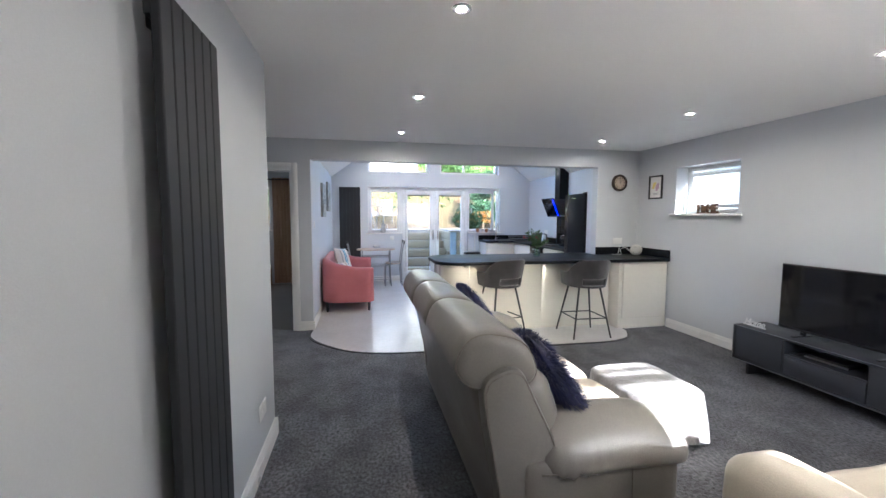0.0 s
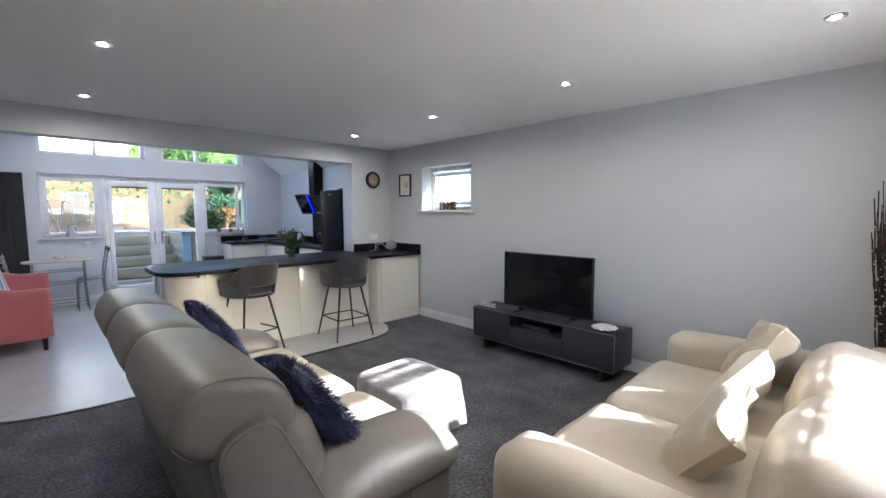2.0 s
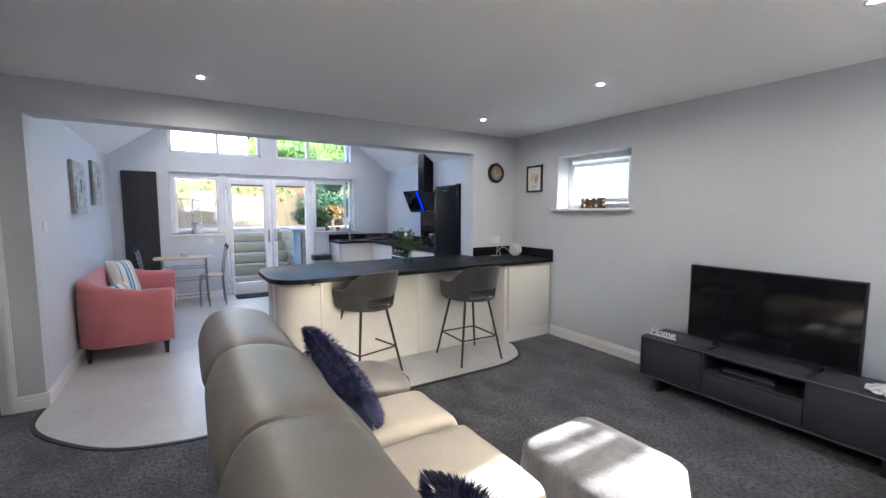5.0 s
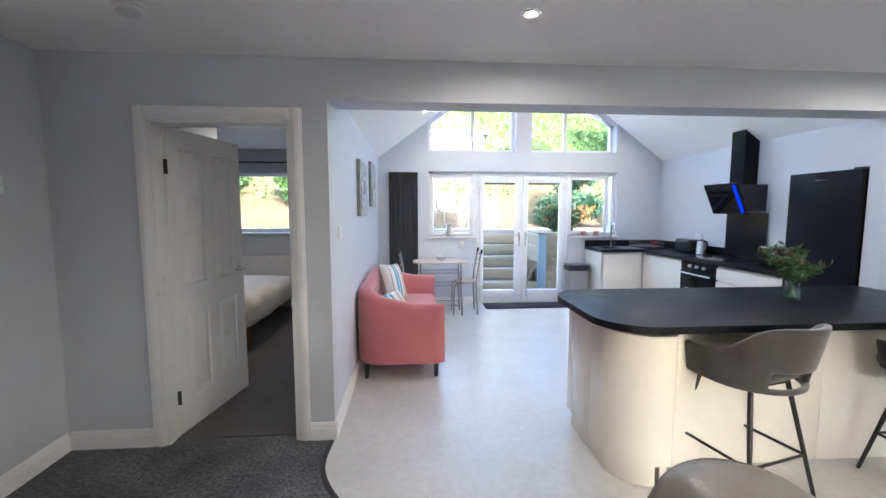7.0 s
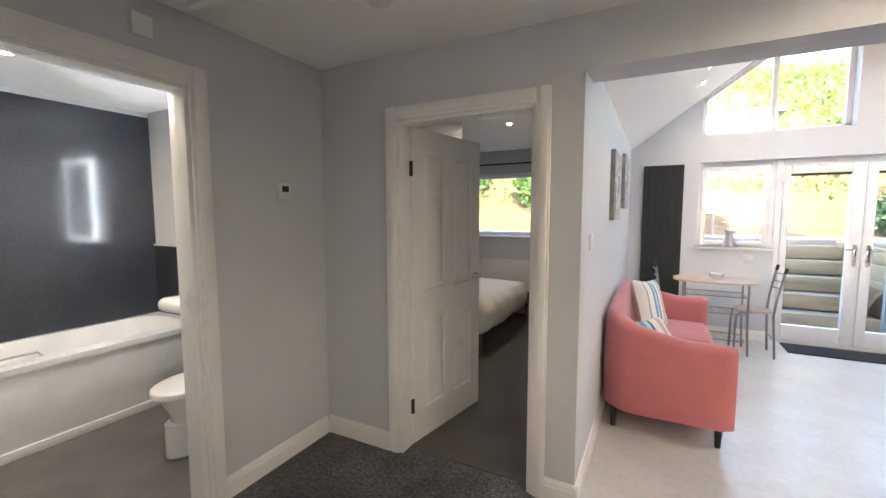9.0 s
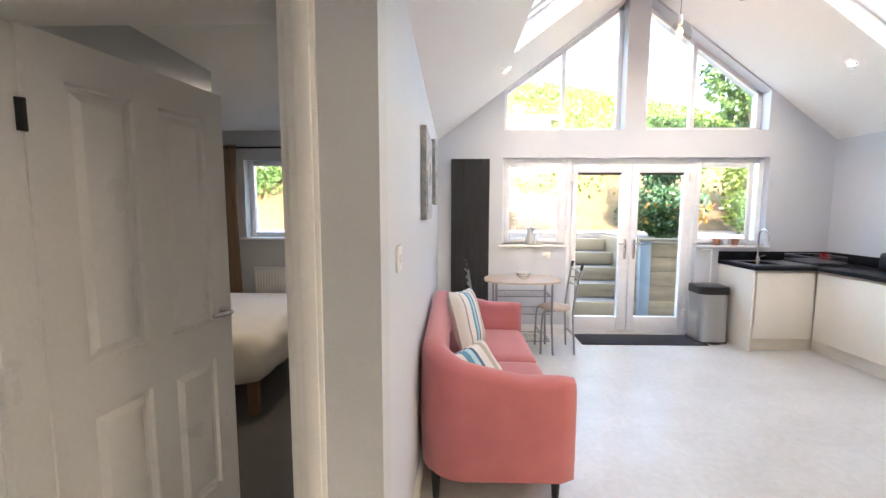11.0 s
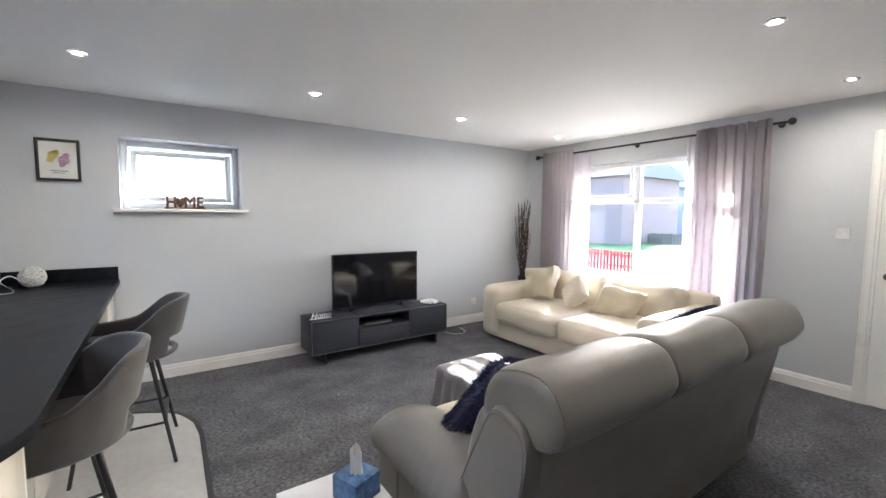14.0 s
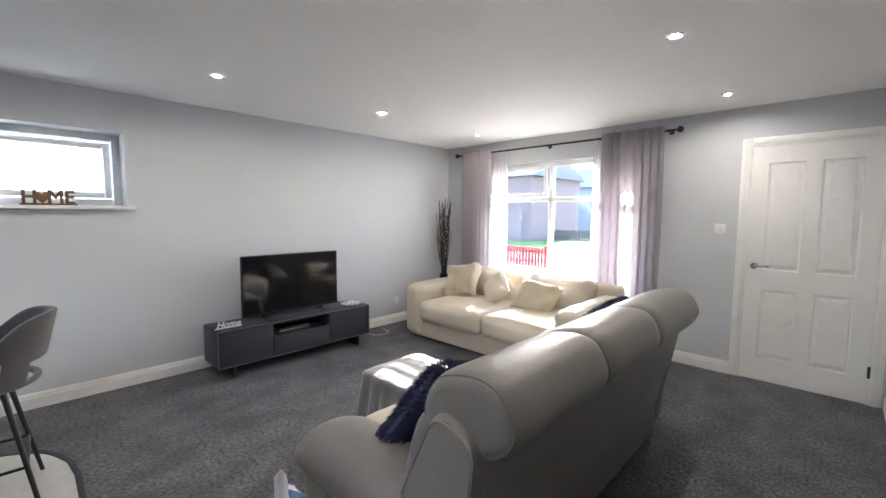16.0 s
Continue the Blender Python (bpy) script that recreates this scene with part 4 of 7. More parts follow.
                pleat = 0.006 * math.sin(f * 75 + 9 * (y - yo)) * math.exp(-((f - 0.22) / 0.16) ** 2) * (1 - up * 0.4)
                w_ = noise.noise(Vector((x * 6, y * 7, z * 6 + side))) * 0.005
                g = 1 + (pleat + w_) / 0.12
                if up > 0.6 and 0 < k < stations:
                    pleat -= 0.004 * math.exp(-((f - 0.45) / 0.012) ** 2)
                ring.append(t_.verts.new((x, cy_ + (y - cy_) * (0.35 + 0.65 * sc) * g, cz_ + (z - cz_) * sc * g + (hump + (-0.012 if side < 0 else -0.035)) * up)))
            rings.append(ring)
        n_ = len(prof)
        for ra, rb in zip(rings, rings[1:]):
            for q in range(n_):
                t_.faces.new((ra[q], ra[(q + 1) % n_], rb[(q + 1) % n_], rb[q]))
        t_.faces.new(rings[0])
        t_.faces.new(rings[-1][::-1])
        bmesh.ops.recalc_face_normals(t_, faces=t_.faces)
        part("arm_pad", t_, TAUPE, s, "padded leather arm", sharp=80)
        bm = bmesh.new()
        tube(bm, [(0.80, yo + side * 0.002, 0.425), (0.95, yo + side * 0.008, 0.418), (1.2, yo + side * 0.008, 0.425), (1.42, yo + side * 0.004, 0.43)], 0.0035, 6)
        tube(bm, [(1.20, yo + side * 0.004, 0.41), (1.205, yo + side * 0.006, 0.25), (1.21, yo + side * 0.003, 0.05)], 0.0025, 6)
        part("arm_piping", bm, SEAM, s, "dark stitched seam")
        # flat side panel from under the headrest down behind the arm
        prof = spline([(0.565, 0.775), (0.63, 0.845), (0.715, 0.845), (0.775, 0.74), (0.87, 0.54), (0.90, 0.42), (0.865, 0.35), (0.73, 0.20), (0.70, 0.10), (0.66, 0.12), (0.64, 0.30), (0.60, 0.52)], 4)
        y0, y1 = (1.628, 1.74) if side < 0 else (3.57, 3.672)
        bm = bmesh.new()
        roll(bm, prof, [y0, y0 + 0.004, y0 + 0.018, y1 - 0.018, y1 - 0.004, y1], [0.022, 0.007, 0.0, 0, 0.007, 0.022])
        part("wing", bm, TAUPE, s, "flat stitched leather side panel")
        bm = bmesh.new()
        yy = y0 + 0.001 if side < 0 else y1 - 0.001
        cx_, cz_ = sum(q[0] for q in prof) / len(prof), sum(q[1] for q in prof) / len(prof)
        tube(bm, [(cx_ + (q[0] - cx_) * 0.93, yy, cz_ + (q[1] - cz_) * 0.95) for q in prof], 0.003, 6, True)
        part("piping", bm, SEAM, s, "dark stitched seam")
    bm = bmesh.new()
    box(bm, (0.76, 1.72, 0.0), (1.40, 3.60, 0.06), 0.01)
    part("base", bm, BLACKP, s, "black base")
    return s


recliner()


def cream_sofa():
    s = empty("cream_sofa", 0, 0, 0, 0, "cream leather two seat sofa below the window", "sofa")
    x0, x1, y0, y1 = 1.34, 3.52, 0.22, 1.36
    bm = bmesh.new()
    soft(bm, (x0 + 0.03, y0 + 0.02, 0.025), (x1 - 0.03, y1 - 0.05, 0.26), 0.03, 8, wrinkle=0.003)
    part("base", bm, LEATHER, s)
    for a in (x0, x1 - 0.27):
        bm = bmesh.new()
        soft(bm, (a + 0.008, y0 + 0.05, 0.03), (a + 0.27, y1, 0.625), 0.085, 18, (0, 0.01, 0.015), 0.006, 4, None, a)
        part("arm", bm, LEATHER, s)
    mid = 2.375
    for a, b in ((x0 + 0.27, mid), (mid, x1 - 0.27)):
        bm = bmesh.new()
        soft(bm, (a + 0.004, 0.52, 0.23), (b - 0.004, y1 + 0.045, 0.46), 0.075, 26, (0, 0.02, 0.03), 0.010, 5, None, a)
        part("seat_cushion", bm, LEATHER, s)
        bm = bmesh.new()
        M = pose((a + b) / 2, 0.44, 0.535, 14, 0, 0)
        soft(bm, (-(b - a) / 2 + 0.006, -0.14, -0.20), ((b - a) / 2 - 0.006, 0.185, 0.23), 0.09, 30, (0, 0.055, 0.012), 0.017, 7, M, b)
        part("back_cushion", bm, LEATHER, s)
    bm = bmesh.new()
    soft(bm, (x0 + 0.05, y0, 0.04), (x1 - 0.05, y0 + 0.2, 0.74), 0.07, 10, wrinkle=0.004)
    part("back", bm, LEATHER, s)
    for x in (x0 + 0.1, x1 - 0.1):
        for y in (y0 + 0.1, y1 - 0.12):
            bm = bmesh.new()
            cyl(bm, (x, y, 0), (x, y, 0.04), 0.025)
            part("foot", bm, BLACKP, s)
    return s


cream_sofa()


def cushion(x, y, z, rx, ry, rz, w, h, d, mat, label, seed=0.0, seam=True, wrinkle=0.008):
    c = empty("cushion", label=label, category="cushion")
    c.matrix_basis = pose(x, y, z, rx, ry, rz)
    bm = bmesh.new()
    pillow(bm, w, h, d, None, wrinkle, seed, 20)
    part("cover", bm, mat, c)
    if seam:
        bm = bmesh.new()
        pts_ = []
        for k in range(48):
            a = k / 48 * 4
            q, f = int(a), 2 * (a - int(a)) - 1
            u, v = ((f, -1), (1, f), (-f, 1), (-1, -f))[q]
            pts_.append((w / 2 * u * (1 - 0.07 * (1 - v * v) * abs(u) ** 3), 0, h / 2 * v * (1 - 0.07 * (1 - u * u) * abs(v) ** 3)))
        tube(bm, pts_, 0.004, 6, True)
        part("piping", bm, mat, c)
    return c


cushion(3.08, 0.83, 0.635, 30, 14, 6, 0.46, 0.43, 0.19, CREAMCL, "cream ruched satin cushion on the cream sofa", 1, wrinkle=0.042)
cushion(2.58, 0.83, 0.61, 34, 43, 4, 0.345, 0.345, 0.13, CREAMPL, "plain cream cushion standing on its corner", 2, wrinkle=0.012)
cushion(2.07, 0.84, 0.585, 38, -8, 3, 0.44, 0.37, 0.14, CREAMCL, "cream satin cushion leaning on the sofa back", 3, wrinkle=0.026)


def fur_cushion(x, y, z, rx, ry, rz, w, seed, label):
    c = empty("fur_cushion", label=label, category="cushion")
    c.matrix_basis = pose(x, y, z, rx, ry, rz)
    bm = bmesh.new()
    pillow(bm, w * 0.93, w * 0.93, 0.15, None, 0.01, seed, 12)
    part("cover", bm, FUR, c)
    rnd = random.Random(seed)
    verts, faces = [], []
    for k in range(15000):
        u, v, sd = rnd.uniform(-1, 1), rnd.uniform(-1, 1), rnd.choice((-1, 1))
        if k % 3 == 0:
            u = rnd.choice((-1, 1)) * rnd.uniform(0.9, 1)
        elif k % 3 == 1:
            v = rnd.choice((-1, 1)) * rnd.uniform(0.9, 1)
        th = 0.07 * max(0, 1 - u ** 4) ** 0.5 * max(0, 1 - v ** 4) ** 0.5
        p = Vector((w / 2 * 0.93 * u, sd * th, w / 2 * 0.93 * v))
        nrm = Vector((u ** 3 * 0.9, sd * (1.05 - max(abs(u), abs(v)) ** 3), v ** 3 * 0.9)).normalized()
        clump = noise.noise_vector(p * 9 + Vector((seed, 0, 0)))
        d = (nrm + clump * 0.9 + Vector((0, 0, -0.35))).normalized()
        ln = rnd.uniform(0.018, 0.040)
        side = d.cross(Vector((rnd.uniform(-1, 1), rnd.uniform(-1, 1), rnd.uniform(-1, 1)))).normalized() * rnd.uniform(0.0009, 0.0018)
        q = p + d * ln * 0.55
        e = p + d * ln + Vector((0, 0, -0.006)) + clump * 0.006
        b = len(verts)
        verts += [p - side, p + side, q + side * 0.8, q - side * 0.8, e]
        faces += [(b, b + 1, b + 2, b + 3), (b + 3, b + 2, b + 4)]
    me_ = bpy.data.meshes.new("fur")
    me_.from_pydata([tuple(a) for a in verts], [], faces)
    me_.materials.append(FUR)
    o = new("fur", me_)
    o.parent = c
    tagged(o, label="long navy shaggy fur", kind="stuff")
    return c


fur_cushion(0.985, 1.985, 0.665, -33, 14, 82, 0.50, 11, "navy shaggy fur cushion leaning on a recliner seat")
fur_cushion(1.05, 3.31, 0.60, -30, -20, 98, 0.53, 12, "navy shaggy fur cushion leaning in the corner of the recliner")

# footstool under a throw
f = empty("footstool", 2.01, 2.59, 0, 1, "low upholstered footstool hidden under a throw", "footstool")
bm = bmesh.new()
soft(bm, (-0.235, -0.27, 0.05), (0.235, 0.27, 0.325), 0.04, 6)
part("body", bm, VELVET, f)
for x in (-0.2, 0.2):
    for y in (-0.23, 0.23):
        bm = bmesh.new()
        cyl(bm, (x, y, 0), (x, y, 0.06), 0.02)
        part("leg", bm, BLACKP, f)
th = empty("throw", 2.01, 2.59, 0, 1, "silver grey plush throw draped over the footstool", "throw")
t = bmesh.new()
nn, mm = 132, 30
hx, hy = 0.248, 0.283
rings = []
for j in range(mm + 1):
    ring = []
    for i in range(nn):
        a = 2 * math.pi * i / nn
        ca, sa = math.cos(a), math.sin(a)
        k = 1 / (abs(ca) ** 7 + abs(sa) ** 7) ** (1 / 7)
        if j <= 12:
            f_ = j / 12
            x, y = ca * k * hx * f_, sa * k * hy * f_
            z = 0.352 - 0.022 * f_ ** 6 + 0.006 * noise.noise(Vector((x * 7, y * 7, 0))) + 0.004 * noise.noise(Vector((x * 20, y * 14, 3)))
        else:
            g = (j - 12) / (mm - 12)
            fold = (0.5 + 0.5 * math.sin(a * 15 + 2.2 * noise.noise(Vector((ca * 2, sa * 2, 0))))) * 0.030 * g ** 0.8 + 0.02 * g * noise.noise(Vector((ca * 4, sa * 4, g)))
            hem = 0.012 + 0.03 * (0.5 + 0.5 * math.sin(a * 2 + 0.6)) + 0.04 * noise.noise(Vector((ca * 3, sa * 3, 9)))
            out_ = 0.012 + 0.02 * g + fold
            x, y = ca * (k * hx + out_), sa * (k * hy + out_)
            z = 0.330 - g * (0.330 - hem)
        ring.append(t.verts.new((x, y, z)))
    rings.append(ring)
for j in range(1, mm):
    for i in range(nn):
        t.faces.new((rings[j][i], rings[j][(i + 1) % nn], rings[j + 1][(i + 1) % nn], rings[j + 1][i]))
t.faces.new(rings[1])
for v in rings[0]:
    t.verts.remove(v)
bmesh.ops.recalc_face_normals(t, faces=t.faces)
part("cloth", t, THROW, th, sharp=80)


# television cabinet and its things
u = empty("tv_cabinet", label="anthracite low television cabinet with an open middle shelf", category="cabinet")
ua, ub, ux0, ux1 = 1.83, 3.37, 3.565, 3.93
z0, z1 = 0.112, 0.435
boxes("carcass", [((ux0, ua, z1 - 0.018), (ux1, ub, z1)), ((ux0, ua, z0), (ux1, ub, z0 + 0.018)), ((ux0, ua, z0), (ux1, ua + 0.018, z1)), ((ux0, ub - 0.018, z0), (ux1, ub, z1)),
                  ((ux1 - 0.01, ua, z0), (ux1, ub, z1)), ((ux0 + 0.01, 2.30, z0), (ux1, 2.315, z1)), ((ux0 + 0.01, 2.895, z0), (ux1, 2.91, z1)), ((ux0 + 0.01, 2.30, 0.285), (ux1, 2.91, 0.30))], TVUNIT, u, bev=0.001)
for nm, a, b, za, zb in (("door", ua + 0.02, 2.30, z0 + 0.02, z1 - 0.02), ("door", 2.91, ub - 0.02, z0 + 0.02, z1 - 0.02), ("drawer", 2.318, 2.892, z0 + 0.02, 0.283)):
    bm = bmesh.new()
    box(bm, (ux0 + 0.004, a + 0.002, za), (ux0 + 0.022, b - 0.002, zb), 0.0015)
    part(nm, bm, TVUNIT, u)
boxes("edge_trim", [((ux0 - 0.003, ua, z0), (ux0 + 0.001, ub, z0 + 0.006)), ((ux0 - 0.003, ua, z1 - 0.004), (ux0 + 0.001, ub, z1 + 0.001)), ((ux0 - 0.003, ub - 0.005, z0), (ux0 + 0.001, ub, z1)), ((ux0 - 0.003, ua, z0), (ux0 + 0.001, ua + 0.005, z1))], GREYM, u, "thin grey metal edge")
for y in (1.96, 3.23):
    bm = bmesh.new()
    box(bm, (-0.16, -0.012, 0), (0.16, 0.012, 0.112), 0.003, m=pose(3.75, y, 0.0))
    part("leg", bm, BLACKM, u)
tv = empty("television", label="black flat television, switched off, on the cabinet", category="television")
ta, tb = 2.115, 3.10
bm = bmesh.new()
box(bm, (3.745, ta, 0.475), (3.775, tb, 1.04), 0.006)
box(bm, (3.775, ta + 0.15, 0.50), (3.81, tb - 0.15, 0.80), 0.01)
part("casing", bm, BLACKP, tv)
boxes("screen", [((3.7425, ta + 0.012, 0.497), (3.7445, tb - 0.012, 1.03))], SCREEN, tv)
for y in (ta + 0.2, tb - 0.2):
    bm = bmesh.new()
    box(bm, (3.65, y - 0.012, 0.4355), (3.86, y + 0.012, 0.445), 0.003)
    box(bm, (3.755, y - 0.02, 0.44), (3.775, y + 0.02, 0.49), 0.003)
    part("foot", bm, BLACKP, tv)
b = empty("media_box", label="slim black media box with a silver front on the shelf", category="media box")
boxes("case", [((3.66, 2.50, 0.302), (3.86, 2.79, 0.335))], BLACKP, b, bev=0.003)
boxes("front_strip", [((3.655, 2.49, 0.305), (3.661, 2.80, 0.318))], STEEL, b, "silver strip")
b = empty("remote_control", label="black remote control on the cabinet shelf", category="remote control")
boxes("body", [((3.62, 2.82, 0.302), (3.66, 2.88, 0.318))], BLACKP, b, bev=0.004)


def text_mesh(name, words, size, depth, mat, parent, m, bevel=0.0):
    cu = bpy.data.curves.new(name, "FONT")
    cu.body, cu.size, cu.extrude, cu.bevel_depth, cu.align_x = words, size, depth, bevel, "CENTER"
    ob = bpy.data.objects.new(name, cu)
    scene.collection.objects.link(ob)
    dg = bpy.context.evaluated_depsgraph_get()
    me_ = bpy.data.meshes.new_from_object(ob.evaluated_get(dg))
    bpy.data.objects.remove(ob)
    me_.transform(m)
    me_.materials.clear()
    me_.materials.append(mat)
    o = new(name, me_)
    o.parent = parent
    return o


o = empty("home_word_ornament", 3.66, 3.25, 0.4355, label="white script word ornament reading Home on the cabinet", category="ornament")
text_mesh("letters", "Home", 0.085, 0.003, PLASTICW, o, pose(0, 0, 0.008, 90, 0, -90) @ Matrix(((0.92, 0.28, 0, 0), (0, 0.95, 0, 0), (0, 0, 1, 0), (0, 0, 0, 1))), 0.0015)
boxes("plinth", [((-0.008, -0.11, 0), (0.008, 0.11, 0.01))], PLASTICW, o, bev=0.003)
o = empty("glass_flower_dish", 3.70, 1.98, 0.4355, label="clear silver flower shaped dish on the cabinet", category="ornament")
bm = bmesh.new()
for r_, n_, z_ in ((0.085, 10, 0.012), (0.055, 8, 0.022), (0.03, 6, 0.03)):
    for i in range(n_):
        a = 2 * math.pi * i / n_ + r_ * 9
        ball(bm, (math.cos(a) * r_, math.sin(a) * r_, z_ + 0.006), 0.026, 10, 6, (1, 1, 0.45))
part("petals", bm, BEAD, o)
cyl_b = bmesh.new()
cyl(cyl_b, (0, 0, 0), (0, 0, 0.012), 0.04, 0.06, 20)
part("base", cyl_b, BEAD, o)

# curtains, rod
rod = empty("curtain_rod", label="black curtain rod with round finials over the window", category="curtain rod")
bm = bmesh.new()
cyl(bm, (1.03, 0.165, 2.235), (3.74, 0.165, 2.235), 0.011)
part("pole", bm, BLACKM, rod)
for x in (1.0, 3.77):
    bm = bmesh.new()
    ball(bm, (x, 0.165, 2.235), 0.03)
    part("finial", bm, BLACKM, rod)
for x in (1.10, 2.40, 3.68):
    bm = bmesh.new()
    cyl(bm, (x, 0.05, 2.235), (x, 0.165, 2.235), 0.007)
    cyl(bm, (x, 0.05, 2.235), (x, 0.056, 2.235), 0.025)
    part("bracket", bm, BLACKM, rod)


def curtain(name, x0, x1, y, z0, z1, folds, depth, mat, label, seed, flare=0.0, group=""):
    c = empty(name, label=label, category="curtain", group=group)
    bm = bmesh.new()
    nu, nv = folds * 12, 26
    rows_ = []
    for j in range(nv + 1):
        g = j / nv
        row = []
        for i in range(nu + 1):
            s_ = i / nu
            ph = s_ * folds * 2 * math.pi + 0.7 * noise.noise(Vector((s_ * 4, g * 1.3, seed)))
            d = depth * (0.85 + 0.5 * noise.noise(Vector((s_ * 5, g * 1.1, seed + 3))))
            w = (x1 - x0) * (1 + flare * g)
            row.append(bm.verts.new((x0 + w * s_ + 0.010 * math.sin(ph * 2) , y + d * math.sin(ph), z1 - (z1 - z0) * g + 0.006 * math.sin(ph * 0.5))))
        rows_.append(row)
    for a, b in zip(rows_, rows_[1:]):
        for i in range(nu):
            bm.faces.new((a[i], a[i + 1], b[i + 1], b[i]))
    part("cloth", bm, mat, c, sharp=180)
    return c


curtain("curtain", 3.15, 3.64, 0.205, 0.03, 2.275, 7, 0.034, CURTAIN, "silver grey eyelet curtain hanging from the black rod", 1, group="living room curtains")
curtain("curtain", 1.12, 1.72, 0.205, 0.03, 2.275, 8, 0.034, CURTAIN, "silver grey eyelet curtain hanging from the black rod", 2, group="living room curtains")
curtain("sheer_curtain", 1.52, 1.84, 0.115, 0.06, 2.26, 5, 0.02, SHEER, "pale sheer curtain half over the window", 5)
curtain("sheer_curtain", 2.96, 3.22, 0.115, 0.06, 2.26, 4, 0.02, SHEER, "pale sheer curtain half over the window", 6)

# tall vase of lit twigs in the corner
v = empty("twig_vase", 3.86, 0.33, 0, label="tall dark vase of brown twigs with tiny pale beads", category="vase")
bm = bmesh.new()
lathe(bm, [(0.07, 0), (0.085, 0.02), (0.075, 0.3), (0.055, 0.55), (0.06, 0.60), (0.05, 0.60), (0.045, 0.4)])
part("pot", bm, BLACKP, v, "dark tall vase")
rnd = random.Random(5)
bm, bd = bmesh.new(), bmesh.new()
for k in range(120):
    a, r_ = rnd.uniform(0, 6.28), rnd.uniform(0.01, 0.105)
    top = rnd.uniform(1.05, 1.66)
    pts_ = [(math.cos(a) * 0.02, math.sin(a) * 0.02, 0.45)]
    for g in (0.3, 0.55, 0.8, 1.0):
        pts_.append((math.cos(a) * r_ * g ** 0.8 + rnd.uniform(-0.012, 0.012), math.sin(a) * r_ * g ** 0.8 + rnd.uniform(-0.012, 0.012), 0.45 + (top - 0.45) * g))
    tube(bm, pts_, rnd.uniform(0.0022, 0.0045), 5)
    for q in range(3):
        p_ = pts_[rnd.randint(2, 4)]
        ball(bd, (p_[0] + rnd.uniform(-0.02, 0.02), p_[1] + rnd.uniform(-0.02, 0.02), p_[2] - rnd.uniform(0, 0.25)), 0.006, 6, 4)
part("twig_spray", bm, TWIG, v, "dark brown twigs", kind="stuff")
part("beads", bd, BEAD, v, "tiny pale beads", kind="stuff")

# framed print, clock, window letters
fp = empty("framed_print", XE - 0.002, 5.108, 1.838, -90, "black framed print with a yellow and pink motif", "picture")
bm = bmesh.new()
W_, H_ = 0.255, 0.315
for lo, hi in (((-W_ / 2, -0.02, -H_ / 2), (-W_ / 2 + 0.02, 0, H_ / 2)), ((W_ / 2 - 0.02, -0.02, -H_ / 2), (W_ / 2, 0, H_ / 2)), ((-W_ / 2 + 0.02, -0.02, -H_ / 2), (W_ / 2 - 0.02, 0, -H_ / 2 + 0.02)), ((-W_ / 2 + 0.02, -0.02, H_ / 2 - 0.02), (W_ / 2 - 0.02, 0, H_ / 2))):
    box(bm, lo, hi, 0.002)
part("frame", bm, BLACKM, fp)
boxes("print", [((-W_ / 2 + 0.018, -0.008, -H_ / 2 + 0.018), (W_ / 2 - 0.018, -0.004, H_ / 2 - 0.018))], PAPER, fp)
YEL = material("print_yellow", (0.75, 0.62, 0.22), 0.6)
PNK = material("print_mauve", (0.55, 0.36, 0.48), 0.6)
bm = bmesh.new()
for x, z, r_ in ((-0.03, 0.035, 0.03), (-0.045, 0.0, 0.022), (-0.01, 0.055, 0.02)):
    cyl(bm, (x, -0.0095, z), (x, -0.008, z), r_, n=14)
part("yellow_motif", bm, YEL, fp, "yellow flower shape")
bm = bmesh.new()
for x, z, r_ in ((0.03, 0.0, 0.034), (0.045, 0.035, 0.02), (0.02, -0.035, 0.018)):
    cyl(bm, (x, -0.0095, z), (x, -0.008, z), r_, n=14)
part("mauve_motif", bm, PNK, fp, "mauve flower shape")
boxes("caption_bar", [((-0.05, -0.0092, -0.085), (0.05, -0.008, -0.078)), ((-0.035, -0.0092, -0.1), (0.035, -0.008, -0.094))], GREYM, fp)
ck = empty("wall_clock", 3.735, YN - 0.001, 1.92, 0, "round wall clock with a dark ring and cream dial", "clock")
bm = bmesh.new()
lathe(bm, [(0.001, 0), (0.118, 0), (0.12, 0.02), (0.112, 0.034), (0.09, 0.034), (0.085, 0.02), (0.001, 0.02)], n=36)
bm.transform(Matrix.Rotation(math.pi / 2, 4, "X"))
part("case", bm, TWIG, ck, "dark bronze ring")
bm = bmesh.new()
cyl(bm, (0, -0.022, 0), (0, -0.019, 0), 0.086, n=36)
part("dial", bm, BIRCH, ck, "cream dial")
bm = bmesh.new()
for i in range(12):
    a = i * math.pi / 6
    box(bm, (-0.006, -0.025, 0.058), (0.006, -0.0225, 0.078), m=Matrix.Rotation(a, 4, "Y"))
part("numeral_marks", bm, BLACKP, ck)
bm = bmesh.new()
box(bm, (-0.003, -0.028, -0.01), (0.003, -0.026, 0.045), m=Matrix.Rotation(radians(50), 4, "Y"))
box(bm, (-0.002, -0.031, -0.01), (0.002, -0.029, 0.065), m=Matrix.Rotation(radians(-8), 4, "Y"))
part("clock_arms", bm, BLACKP, ck)
hm = empty("home_letters", XE + 0.05, 4.30, 1.481, -90, "brown wooden letters reading HOME with a heart for the O", "ornament")
for ch, off_ in (("H", -0.105), ("M", 0.035), ("E", 0.112)):
    text_mesh("letter", ch, 0.14, 0.009, WRITE, hm, pose(off_, 0, 0.012, 90, 0, 0) @ Matrix.Diagonal((0.85, 1, 1, 1)), 0.0045)
bm = bmesh.new()
